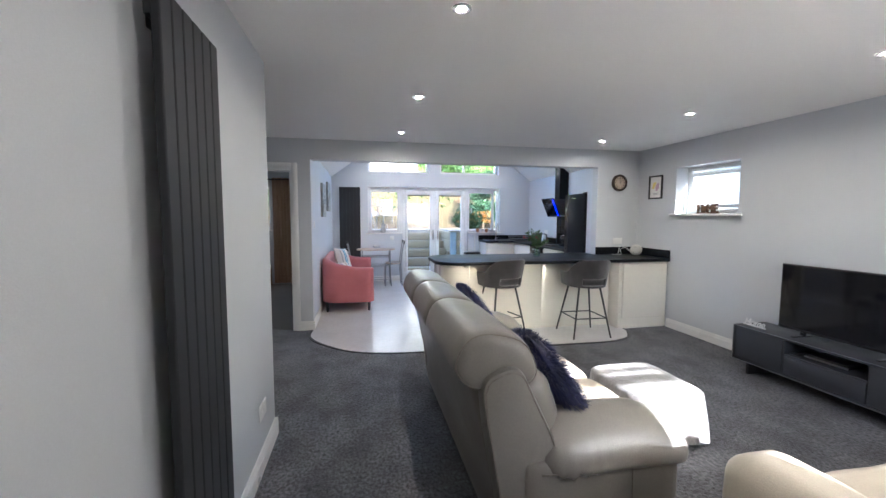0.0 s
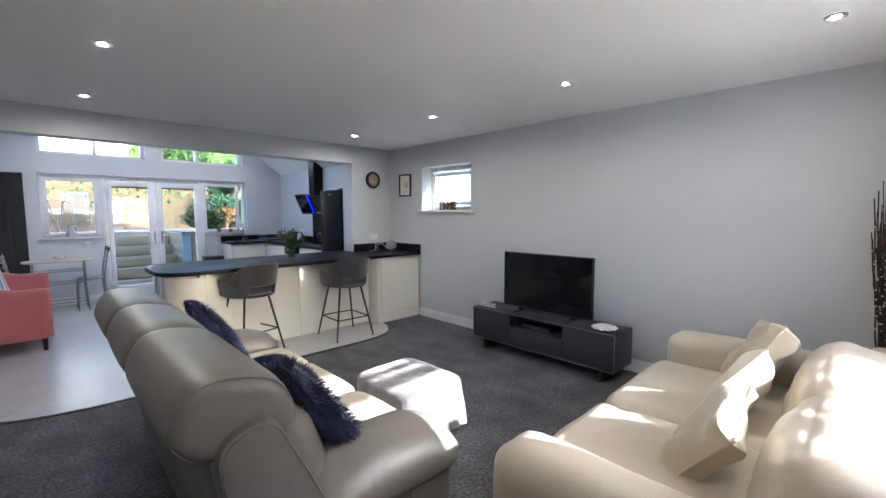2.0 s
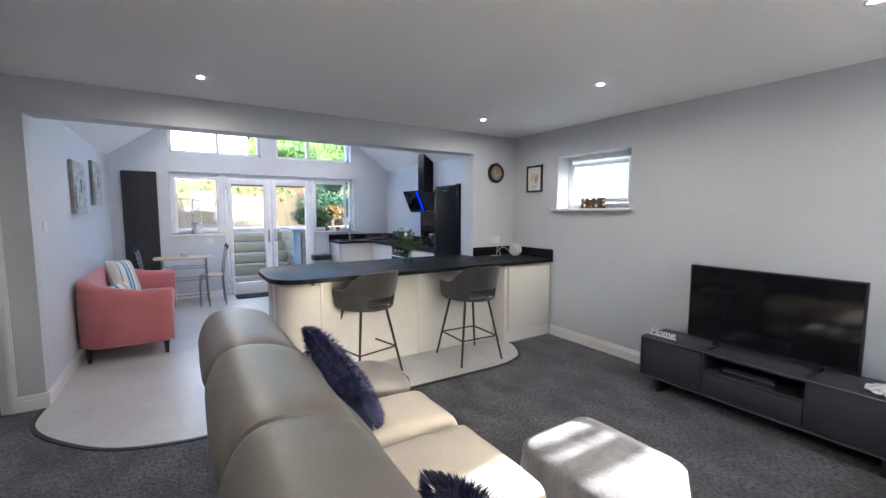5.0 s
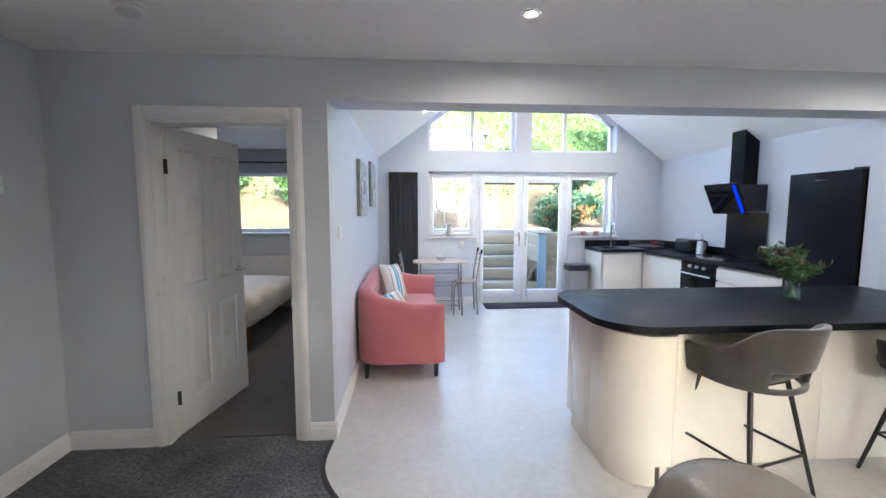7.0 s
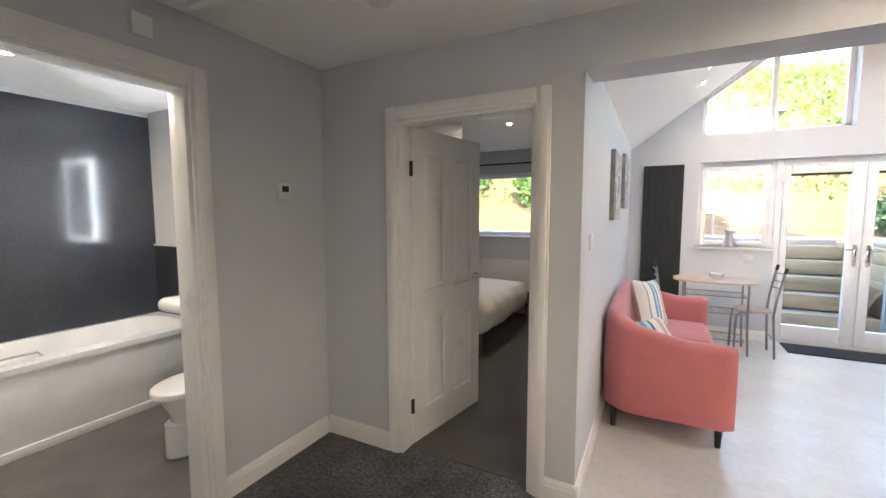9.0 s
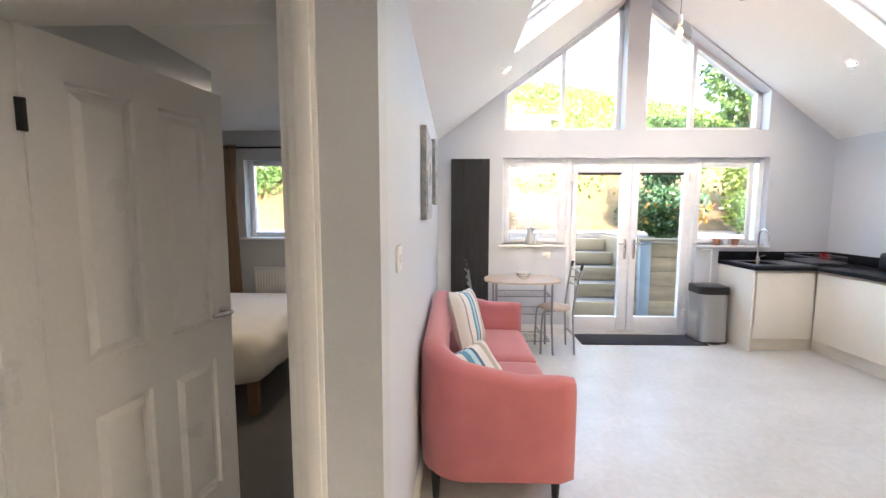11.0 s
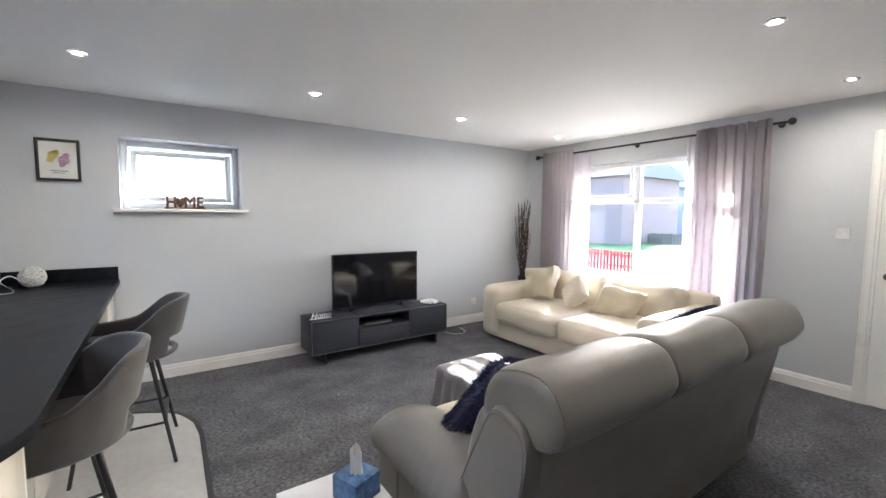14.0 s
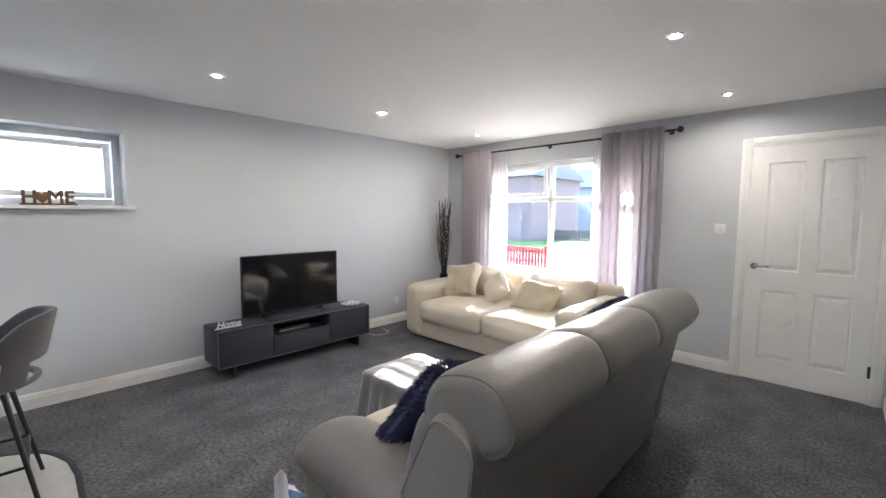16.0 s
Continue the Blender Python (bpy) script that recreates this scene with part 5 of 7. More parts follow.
hp = [(0.030 * 16 / 16 * math.sin(a) ** 3, 0.03 * (13 * math.cos(a) - 5 * math.cos(2 * a) - 2 * math.cos(3 * a) - math.cos(4 * a)) / 16 * 1.1) for a in [i * 2 * math.pi / 28 for i in range(28)]]
prism(bm, hp, -0.008, 0.012, pose(-0.038, 0.0, 0.058, 90, 0, 0) @ Matrix.Diagonal((1.55, 1.45, 1, 1)))
part("heart", bm, OAK, hm, "brown wooden heart")
boxes("plinth", [((-0.155, -0.014, 0), (0.155, 0.014, 0.013))], WRITE, hm)

# side table with tissue box
stb = empty("side_table", 1.12, 4.02, 0, 0, "white square side table beside the recliner arm", "side table")
boxes("top", [((-0.20, -0.17, 0.40), (0.17, 0.17, 0.43))], PLASTICW, stb, bev=0.003)
for x in (-0.175, 0.145):
    for y in (-0.145, 0.145):
        boxes("leg", [((x - 0.02, y - 0.02, 0), (x + 0.02, y + 0.02, 0.40))], PLASTICW, stb, bev=0.002)
NAVYB = material("blue_box_print", (0.03, 0.06, 0.16), 0.5, (0.10, 0.22, 0.42), scale=25, fine=60, mix=0.9)
tb_ = empty("tissue_box", 1.12, 3.95, 0.431, 20, "blue patterned tissue box with a white tissue", "tissue box")
boxes("carton", [((-0.06, -0.06, 0), (0.06, 0.06, 0.085))], NAVYB, tb_, bev=0.002)
bm = bmesh.new()
rr_ = []
for j in range(7):
    g = j / 6
    rr_.append([bm.verts.new(((0.022 + 0.01 * g) * math.cos(i * 0.5236) * (1 + 0.5 * math.sin(i * 2.1 + g * 2)) * (1 - 0.55 * g), 0.02 * math.sin(i * 0.5236) * (1 + 0.4 * math.cos(i * 3)), 0.083 + 0.085 * g * (1 + 0.25 * math.sin(i * 1.3)))) for i in range(12)])
for a, b in zip(rr_, rr_[1:]):
    for i in range(12):
        bm.faces.new((a[i], a[(i + 1) % 12], b[(i + 1) % 12], b[i]))
part("tissue", bm, PAPER, tb_, "white tissue")
cb = bmesh.new()
tube(cb, [(4.02, 1.62, 0.02), (3.86, 1.66, 0.008), (3.72, 1.62, 0.008), (3.68, 1.50, 0.008), (3.74, 1.42, 0.008), (3.9, 1.38, 0.01)], 0.004)
c_ = part("cable", cb, PLASTICW)
tagged(c_, "thin white cable lying on the carpet", "cable")


# ---- peninsula and stools ----
def rounded(x0, y0, x1, y1, r, corners, n=8):
    """Outline of a rectangle with some corners rounded: 0 low-low, 1 high-low, 2 high-high, 3 low-high."""
    out = []
    for k, (x, y, a0) in enumerate(((x0, y0, 180), (x1, y0, 270), (x1, y1, 0), (x0, y1, 90))):
        rk = r if k in corners else 0
        if not rk:
            out.append((x, y))
            continue
        cx, cy = x + (rk if k in (0, 3) else -rk), y + (rk if k in (0, 1) else -rk)
        for i in range(n + 1):
            a = radians(a0 + 90 * i / n)
            out.append((cx + rk * math.cos(a), cy + rk * math.sin(a)))
    return out


bm = bmesh.new()
o_ = rounded(0.985, 4.785, 4.045, 5.77, 0.27, (0, 3), 12)
o_ = [p for p in o_ if p != (4.045, 5.77)] 
k_ = o_.index((4.045, 4.785))
o_ = o_[:k_ + 1] + [(4.045, 5.476), (3.396, 5.476), (3.396, 5.762)] + o_[k_ + 1:]
prism(bm, o_, 0.862, 0.90, None, 0.004)
tagged(part("peninsula_worktop", bm, WORKTOP), "black slate effect worktop with rounded ends on the peninsula", "worktop")
bm = bmesh.new()
box(bm, (4.03, 4.79, 0.90), (4.047, 5.476, 1.005), 0.001)
box(bm, (3.396, 5.460, 0.90), (4.03, 5.477, 1.005), 0.001)
tagged(part("upstand", bm, WORKTOP), "black upstand behind the peninsula worktop", "upstand")
pen = empty("peninsula_unit", label="cream gloss peninsula cabinets with a curved end", category="cabinet")
bm = bmesh.new()
box(bm, (1.36, 4.98, 0.0), (1.62, 5.60, 0.855))
box(bm, (1.60, 5.05, 0.0), (3.36, 5.60, 0.855))
part("carcass", bm, CREAMDOOR, pen, smooth=False)
for nm, yc, a0 in (("curved_door", 5.06, 180), ("curved_door", 5.44, 90)):
    bm = bmesh.new()
    r_ = 0.235
    cx = 1.295
    cy = 5.075 if a0 == 180 else 5.48
    outl = [(cx + r_ * math.cos(radians(a0 + 90 * i / 14)), cy + r_ * math.sin(radians(a0 + 90 * i / 14))) for i in range(15)]
    inn = [(cx + (r_ - 0.02) * math.cos(radians(a0 + 90 * i / 14)), cy + (r_ - 0.02) * math.sin(radians(a0 + 90 * i / 14))) for i in range(15)]
    if a0 == 180:
        outl, inn = [(cx - r_, 5.172000000000001)] + outl + [(1.357, cy - r_)], [(cx - r_ + 0.02, 5.172000000000001)] + inn + [(1.357, cy - r_ + 0.02)]
    else:
        outl, inn = outl + [(cx - r_, 5.451)], inn + [(cx - r_ + 0.02, 5.451)]
    prism(bm, outl + inn[::-1], 0.135, 0.832)
    part(nm, bm, CREAMDOOR, pen, "curved cream gloss door")
    bm = bmesh.new()
    r2 = r_ - 0.035
    outl = [(cx + r2 * math.cos(radians(a0 + 90 * i / 14)), cy + r2 * math.sin(radians(a0 + 90 * i / 14))) for i in range(15)]
    prism(bm, outl + [(cx, cy)], 0.0, 0.862)
    part("curved_plinth", bm, CREAMDOOR, pen)
boxes("end_panel", [((1.06, 5.176, 0.135), (1.08, 5.447, 0.832))], CREAMDOOR, pen, bev=0.002)
boxes("plinth", [((1.095, 5.07, 0), (1.34, 5.49, 0.862))], CREAMDOOR, pen, smooth=False)
boxes("side_panel", [((1.36, 4.84, 0.0), (1.38, 5.05, 0.862))], CREAMDOOR, pen, bev=0.002)
boxes("plinth", [((1.32, 4.875, 0), (1.36, 4.98, 0.862))], CREAMDOOR, pen, smooth=False)
boxes("back_panel", [((1.62, 5.03, 0.0), (2.38, 5.05, 0.862)), ((2.384, 5.03, 0.0), (3.36, 5.05, 0.862))], CREAMDOOR, pen, bev=0.001)
cu = empty("base_cabinet", label="cream gloss base cabinet under the worktop beside the wall", category="cabinet", group="kitchen base cabinets")
boxes("carcass", [((3.36, 4.84, 0.0), (4.045, 5.47, 0.855))], CREAMDOOR, cu, smooth=False)
boxes("door", [((3.40, 4.815, 0.135), (4.03, 4.836, 0.832))], CREAMDOOR, cu, bev=0.002)
boxes("side_panel", [((3.335, 4.815, 0.0), (3.357, 5.03, 0.862))], CREAMDOOR, cu, bev=0.002)
boxes("plinth", [((3.36, 4.83, 0.0), (4.045, 4.84, 0.13))], CREAMDOOR, cu)


def bar_stool(x, y, rz):
    s = empty("bar_stool", x, y, 0, rz, "grey velvet bucket bar stool with black metal legs", "bar stool", "bar stools at the peninsula")
    # faces +y; back towards -y
    bm = bmesh.new()
    soft(bm, (-0.20, -0.17, 0.615), (0.20, 0.25, 0.70), 0.04, 10, (0, 0, 0.015))
    part("seat", bm, VELVET, s)
    bm = bmesh.new()
    n_, m_ = 40, 12
    for side in (0,):
        rows_o, rows_i = [], []
        for j in range(m_ + 1):
            g = j / m_
            ro, ri = [], []
            for i in range(n_ + 1):
                a = radians(-214 + 248 * i / n_)
                d = abs(i / n_ - 0.5) * 2
                top = 0.945 - 0.18 * (1 / (1 + math.exp(-(d - 0.55) * 12)))
                bot = 0.605
                z = bot + (top - bot) * g
                flare = 1 + 0.14 * g * (1 if d < 0.6 else 0.6)
                rx, ry = 0.235 * flare, 0.24 * flare
                for lst, off__ in ((ro, 0.0), (ri, 0.032)):
                    yy = math.sin(a) * (ry - off__)
                    yy = yy * 1.8 if yy > 0 else yy
                    lst.append((math.cos(a) * (rx - off__), yy - 0.025 - 0.045 * g * (1 - d), z))
            rows_o.append(ro)
            rows_i.append(ri)
        def hole(i, j):
            f, g = (i + 0.5) / n_, (j + 0.5) / m_
            return abs(f - 0.5) < 0.15 and 0.08 < g < 0.36
        vo = [[bm.verts.new(p) for p in r] for r in rows_o]
        vi = [[bm.verts.new(p) for p in r] for r in rows_i]
        for j in range(m_):
            for i in range(n_):
                if hole(i, j):
                    continue
                bm.faces.new((vo[j][i], vo[j][i + 1], vo[j + 1][i + 1], vo[j + 1][i]))
                bm.faces.new((vi[j][i], vi[j + 1][i], vi[j + 1][i + 1], vi[j][i + 1]))
                for (di, dj, a_, b_) in ((-1, 0, (j, i), (j + 1, i)), (1, 0, (j + 1, i + 1), (j, i + 1)), (0, -1, (j, i + 1), (j, i)), (0, 1, (j + 1, i), (j + 1, i + 1))):
                    q, w = i + di, j + dj
                    if not (0 <= q < n_ and 0 <= w < m_) or hole(q, w):
                        bm.faces.new((vo[a_[0]][a_[1]], vi[a_[0]][a_[1]], vi[b_[0]][b_[1]], vo[b_[0]][b_[1]]))
    bmesh.ops.recalc_face_normals(bm, faces=bm.faces)
    bmesh.ops.bevel(bm, geom=[e for e in bm.edges if e.calc_face_angle(0) > 0.9], offset=0.012, segments=3, affect="EDGES", profile=0.5)
    part("backrest", bm, VELVET, s, "curved velvet back with a cut-out", sharp=70)
    feet = [(-0.235, -0.235), (0.235, -0.235), (0.235, 0.235), (-0.235, 0.235)]
    tops = [(a * 0.55, b * 0.55) for a, b in feet]
    ring = []
    for (fx, fy), (tx, ty) in zip(feet, tops):
        bm = bmesh.new()
        cyl(bm, (fx, fy, 0), (tx, ty, 0.62), 0.0095, 0.0125, 12)
        part("leg", bm, BLACKM, s)
        g = 0.235 / 0.62
        ring.append((fx + (tx - fx) * g, fy + (ty - fy) * g, 0.235))
    for a, b in zip(ring, ring[1:] + ring[:1]):
        bm = bmesh.new()
        cyl(bm, a, b, 0.0075, n=10)
        part("footrest_bar", bm, BLACKM, s)
    bm = bmesh.new()
    box(bm, (-0.14, -0.14, 0.60), (0.14, 0.14, 0.617), 0.004)
    part("seat_plate", bm, BLACKM, s)
    return s


bar_stool(1.76, 4.88, 14)
bar_stool(2.78, 4.70, -2)

# vase of flowers
v = empty("flower_vase", 2.42, 5.30, 0.90, label="small glass vase of green stems and red buds on the worktop", category="vase")
GLV = glass_material("vase_glass", (0.86, 0.93, 0.91))
bm = bmesh.new()
lathe(bm, [(0.036, 0), (0.045, 0.004), (0.05, 0.035), (0.040, 0.075), (0.032, 0.095), (0.040, 0.125), (0.038, 0.125), (0.030, 0.095), (0.038, 0.07), (0.046, 0.035), (0.03, 0.012)])
part("glass", bm, GLV, v, "clear glass bulb vase")
bm = bmesh.new()
lathe(bm, [(0.044, 0.014), (0.047, 0.035), (0.037, 0.068), (0.001, 0.068)])
part("water", bm, GLV, v)
rnd = random.Random(9)
bs, bl, bb = bmesh.new(), bmesh.new(), bmesh.new()


def leaf_at(bm, p, d, ln, w, twist):
    d = d.normalized()
    s_ = d.cross(Vector((math.sin(twist), math.cos(twist), 0.4))).normalized() * w
    nrm_ = d.cross(s_).normalized() * ln * 0.12
    a = bm.verts.new(p)
    b = bm.verts.new(p + d * ln * 0.45 + s_ + nrm_)
    c = bm.verts.new(p + d * ln * 0.5 - nrm_ * 0.3)
    e = bm.verts.new(p + d * ln * 0.45 - s_ + nrm_)
    f = bm.verts.new(p + d * ln)
    for q in ((a, b, c), (a, c, e), (b, f, c), (c, f, e)):
        bm.faces.new(q)


for k in range(26):
    a, sp = rnd.uniform(0, 6.28), rnd.uniform(0.02, 0.19)
    h_ = rnd.uniform(0.26, 0.40) - sp * 0.35
    pts_ = [Vector((-math.cos(a) * 0.02, -math.sin(a) * 0.02, 0.02)), Vector((math.cos(a) * 0.012, math.sin(a) * 0.012, 0.12)), Vector((math.cos(a) * sp * 0.55, math.sin(a) * sp * 0.55, 0.12 + (h_ - 0.12) * 0.6)), Vector((math.cos(a) * sp, math.sin(a) * sp, h_))]
    tube(bs, pts_, 0.0018, 5)
    for q in range(15):
        g = rnd.uniform(0.15, 1)
        i_ = 1 if g < 0.5 else 2
        f_ = (g * 2) % 1
        p_ = pts_[i_].lerp(pts_[i_ + 1], f_)
        d_ = Vector((rnd.uniform(-1, 1), rnd.uniform(-1, 1), rnd.uniform(-0.4, 0.8)))
        leaf_at(bl, p_, d_, rnd.uniform(0.03, 0.06), rnd.uniform(0.007, 0.013), rnd.uniform(0, 6))
    if k % 3 == 0:
        ball(bb, pts_[3], 0.011, 8, 6, (1, 1, 1.3))
part("stems", bs, LEAF, v, "thin green stems", kind="stuff")
part("foliage", bl, LEAF, v, "small green leaves", kind="stuff", smooth=False)
part("buds", bb, BUDRED, v, "dark red buds", kind="stuff")

bl_ = empty("ball_lamp", 3.90, 5.27, 0.90, label="white wound string ball lamp with its cord on the worktop", category="lamp")
bm = bmesh.new()
ball(bm, (0, 0, 0.075), 0.075, 24, 16)
part("shade", bm, GLV, bl_, "clear inner ball")
bm = bmesh.new()
for k in range(54):
    M = Matrix.Rotation(k * 2.4, 4, "Z") @ Matrix.Rotation(k * 1.1, 4, "X")
    tube(bm, [M @ Vector((0.0765 * math.cos(q * 0.3927), 0.0765 * math.sin(q * 0.3927), 0)) + Vector((0, 0, 0.075)) for q in range(16)], 0.0018, 5, True)
part("string", bm, PAPER, bl_, "wound white string", kind="stuff")
bm = bmesh.new()
tube(bm, spline([(3.85, 5.30, 0.93), (3.80, 5.36, 1.0), (3.74, 5.40, 0.97), (3.72, 5.34, 0.915), (3.62, 5.32, 0.908), (3.60, 5.38, 0.908), (3.72, 5.42, 0.91), (3.75, 5.44, 1.03)], 5, False), 0.004)
tagged(part("lamp_cord", bm, PLASTICW), "white looped cord lying on the black worktop", "cable")

# ---- kitchen runs ----
bm = bmesh.new()
prism(bm, [(3.37, 6.365), (XK1 - 0.002, 6.365), (XK1 - 0.002, YK - 0.002), (2.755, YK - 0.002), (2.755, 8.65), (3.37, 8.65)], 0.862, 0.90, None, 0.003)
tagged(part("kitchen_worktop", bm, WORKTOP), "black slate effect L shaped kitchen worktop", "worktop")
bm = bmesh.new()
box(bm, (XK1 - 0.018, 6.365, 0.90), (XK1 - 0.002, YK - 0.02, 1.0), 0.001)
box(bm, (2.755, YK - 0.018, 0.90), (XK1 - 0.002, YK - 0.002, 1.0), 0.001)
tagged(part("kitchen_upstand", bm, WORKTOP), "black upstand along the kitchen walls", "upstand")


def base_unit(lo, hi, fronts, axis, face, label):
    """A cabinet carcass with fronts (u, u, z, z) on the face; axis the way it looks."""
    c = empty("base_cabinet", label=label, category="cabinet", group="kitchen base cabinets")
    boxes("carcass", [(lo, hi)], CREAMDOOR, c, smooth=False)
    for a, b, za, zb in fronts:
        nm = "door" if zb - za > 0.5 else "drawer"
        if axis == "x":
            boxes(nm, [((face, a + 0.002, za), (face + 0.02, b - 0.002, zb))], CREAMDOOR, c, bev=0.002)
        else:
            boxes(nm, [((a + 0.002, face, za), (b - 0.002, face + 0.02, zb))], CREAMDOOR, c, bev=0.002)
    return c


LB = "cream gloss handleless base cabinet under the black worktop"
base_unit((3.42, 6.375, 0.14), (XK1 - 0.003, 7.20, 0.858), [(6.38, 7.20, 0.70, 0.835), (6.38, 7.20, 0.425, 0.685), (6.38, 7.20, 0.145, 0.41)], "x", 3.398, "cream gloss three drawer base cabinet beside the oven")
base_unit((3.42, 7.80, 0.14), (XK1 - 0.003, 8.69, 0.858), [(7.80, 8.67, 0.145, 0.835)], "x", 3.398, LB)
base_unit((2.785, 8.70, 0.14), (XK1 - 0.003, YK - 0.003, 0.858), [(2.80, 3.395, 0.145, 0.835)], "y", 8.678, LB)
boxes("end_panel", [((2.765, 8.67, 0.0), (2.783, YK - 0.003, 0.86))], CREAMDOOR, None, "", 0.001)
tagged(bpy.context.scene.objects["end_panel.001"] if "end_panel.001" in bpy.context.scene.objects else bpy.context.scene.objects["end_panel"], "", "")
boxes("kitchen_plinth", [((3.465, 6.375, 0.004), (3.48, 8.75, 0.14)), ((2.785, 8.75, 0.004), (3.48, 8.765, 0.14))], CREAMDOOR, None)
for nme, lb, ct in (("end_panel.001", "cream gloss end panel of the kitchen run", "cabinet panel"), ("kitchen_plinth", "cream plinth below the kitchen cabinets", "plinth")):
    if nme in bpy.data.objects:
        tagged(bpy.data.objects[nme], lb, ct)

ov = empty("oven", label="black built-in electric oven with steel handle", category="oven")
boxes("housing", [((3.42, 7.205, 0.14), (3.96, 7.795, 0.858))], BLACKP, ov)
boxes("control_panel", [((3.395, 7.205, 0.745), (3.42, 7.795, 0.858))], BLACKG, ov, bev=0.002)
boxes("door", [((3.39, 7.205, 0.29), (3.42, 7.795, 0.738))], BLACKG, ov, bev=0.003)
for y in (7.38, 7.50, 7.62):
    bm = bmesh.new()
    cyl(bm, (3.395, y, 0.80), (3.37, y, 0.80), 0.02, 0.017, 20)
    part("knob", bm, STEEL, ov, "steel knob")
bm = bmesh.new()
cyl(bm, (3.355, 7.25, 0.71), (3.355, 7.75, 0.71), 0.009)
for y in (7.28, 7.72):
    cyl(bm, (3.355, y, 0.71), (3.392, y, 0.71), 0.007)
part("handle", bm, STEEL, ov, "steel bar handle")
boxes("window_trim", [((3.388, 7.30, 0.52), (3.390, 7.70, 0.528))], STEEL, ov)
boxes("trim", [((3.392, 7.205, 0.278), (3.42, 7.795, 0.288))], STEEL, ov)
boxes("panel_below", [((3.398, 7.205, 0.145), (3.419, 7.795, 0.272))], CREAMDOOR, ov, bev=0.002)
hb = empty("hob", 3.66, 7.50, 0.9005, label="black glass hob flush in the worktop", category="hob")
boxes("glass_top", [((-0.25, -0.29, 0), (0.25, 0.29, 0.006))], BLACKG, hb, bev=0.002)
for x in (-0.12, 0.12):
    for y in (-0.14, 0.14):
        bm = bmesh.new()
        tube(bm, [(x + 0.085 * math.cos(q * 0.2618), y + 0.085 * math.sin(q * 0.2618), 0.0062) for q in range(24)], 0.0006, 4, True)
        part("ring", bm, GREYM, hb)
sp_ = empty("splashback", label="black glass splashback behind the hob", category="splashback")
boxes("glass", [((XK1 - 0.025, 7.19, 0.905), (XK1 - 0.019, 7.79, 1.44))], BLACKG, sp_)
hd = empty("cooker_hood", label="black angled glass cooker hood with chimney and blue light", category="cooker hood")
bm = bmesh.new()
prism(bm, [(7.39, 1.5), (7.59, 1.5), (7.59, 2.44), (7.39, 2.44)], 3.80, XK1 - 0.003, YZ)
bmesh.ops.bisect_plane(bm, geom=bm.verts[:] + bm.edges[:] + bm.faces[:], plane_co=(XK1, 0, ZE - 0.004), plane_no=Vector((PITCH, 0, 1)), clear_outer=True)
bmesh.ops.holes_fill(bm, edges=bm.edges[:])
part("chimney", bm, FRIDGE, hd, "black chimney", False)
bm = bmesh.new()
prism(bm, [(3.60, 1.76), (3.975, 1.76), (3.975, 1.46), (3.745, 1.46)], 7.24, 7.72, XZ)
part("body", bm, BLACKP, hd, "", False)
bm = bmesh.new()
prism(bm, [(3.588, 1.775), (3.735, 1.43), (3.742, 1.434), (3.597, 1.78)], 7.22, 7.74, XZ)
part("glass_front", bm, BLACKG, hd, "sloping black glass", False)
bm = bmesh.new()
prism(bm, [(3.597, 1.745), (3.725, 1.448), (3.728, 1.450), (3.600, 1.747)], 7.315, 7.345, XZ)
bm.transform(Matrix.Translation((-0.004, -0.06, 0)))
part("light_strip", bm, BLUELED, hd, "glowing blue strip", False)

fg = empty("fridge_freezer", label="tall black fridge freezer beside the opening", category="fridge")
boxes("body", [((3.42, 5.765, 0.03), (3.965, 6.355, 1.785))], FRIDGE, fg, bev=0.006)
for a, b in ((0.05, 0.70), (0.71, 1.785)):
    boxes("door", [((3.37, 5.765, a), (3.417, 6.355, b))], FRIDGE, fg, bev=0.008)
boxes("badge", [((3.3685, 6.02, 1.715), (3.3702, 6.12, 1.722))], CHROME, fg, "small silver bar badge")
boxes("hinge_cap", [((3.39, 5.78, 1.785), (3.45, 5.84, 1.80))], BLACKP, fg)
for y in (5.82, 6.30):
    bm = bmesh.new()
    cyl(bm, (3.5, y, 0.004), (3.5, y, 0.05), 0.02)
    part("foot", bm, BLACKP, fg)

mw = empty("microwave", 3.72, 6.66, 0.901, 0, "black microwave on the worktop beside the fridge", "microwave")
boxes("case", [((-0.17, -0.24, 0.01), (0.2, 0.24, 0.26))], BLACKP, mw, bev=0.006)
boxes("door", [((-0.188, -0.13, 0.02), (-0.171, 0.235, 0.25))], BLACKG, mw, bev=0.003)
bm = bmesh.new()
cyl(bm, (-0.171, -0.185, 0.10), (-0.19, -0.185, 0.10), 0.022)
part("dial", bm, STEEL, mw)
mw.scale = (0.9, 0.78, 0.80)
kt = empty("kettle", 3.80, 8.0, 0.901, 0, "brushed steel jug kettle with black handle", "kettle")
bm = bmesh.new()
lathe(bm, [(0.08, 0), (0.08, 0.02), (0.074, 0.03), (0.062, 0.19), (0.058, 0.20)])
part("jug", bm, STEEL, kt)
bm = bmesh.new()
lathe(bm, [(0.058, 0.20), (0.05, 0.213), (0.012, 0.216), (0.012, 0.228), (0.001, 0.23)])
part("lid", bm, BLACKP, kt)
bm = bmesh.new()
tube(bm, spline([(0, -0.06, 0.195), (0, -0.11, 0.20), (0, -0.125, 0.14), (0, -0.10, 0.05), (0, -0.072, 0.035)], 4, False), 0.011)
part("handle", bm, BLACKP, kt)
kt.scale = (0.82, 0.82, 0.85)
tt = empty("toaster", 3.76, 8.22, 0.901, 0, "black two slice toaster", "toaster")
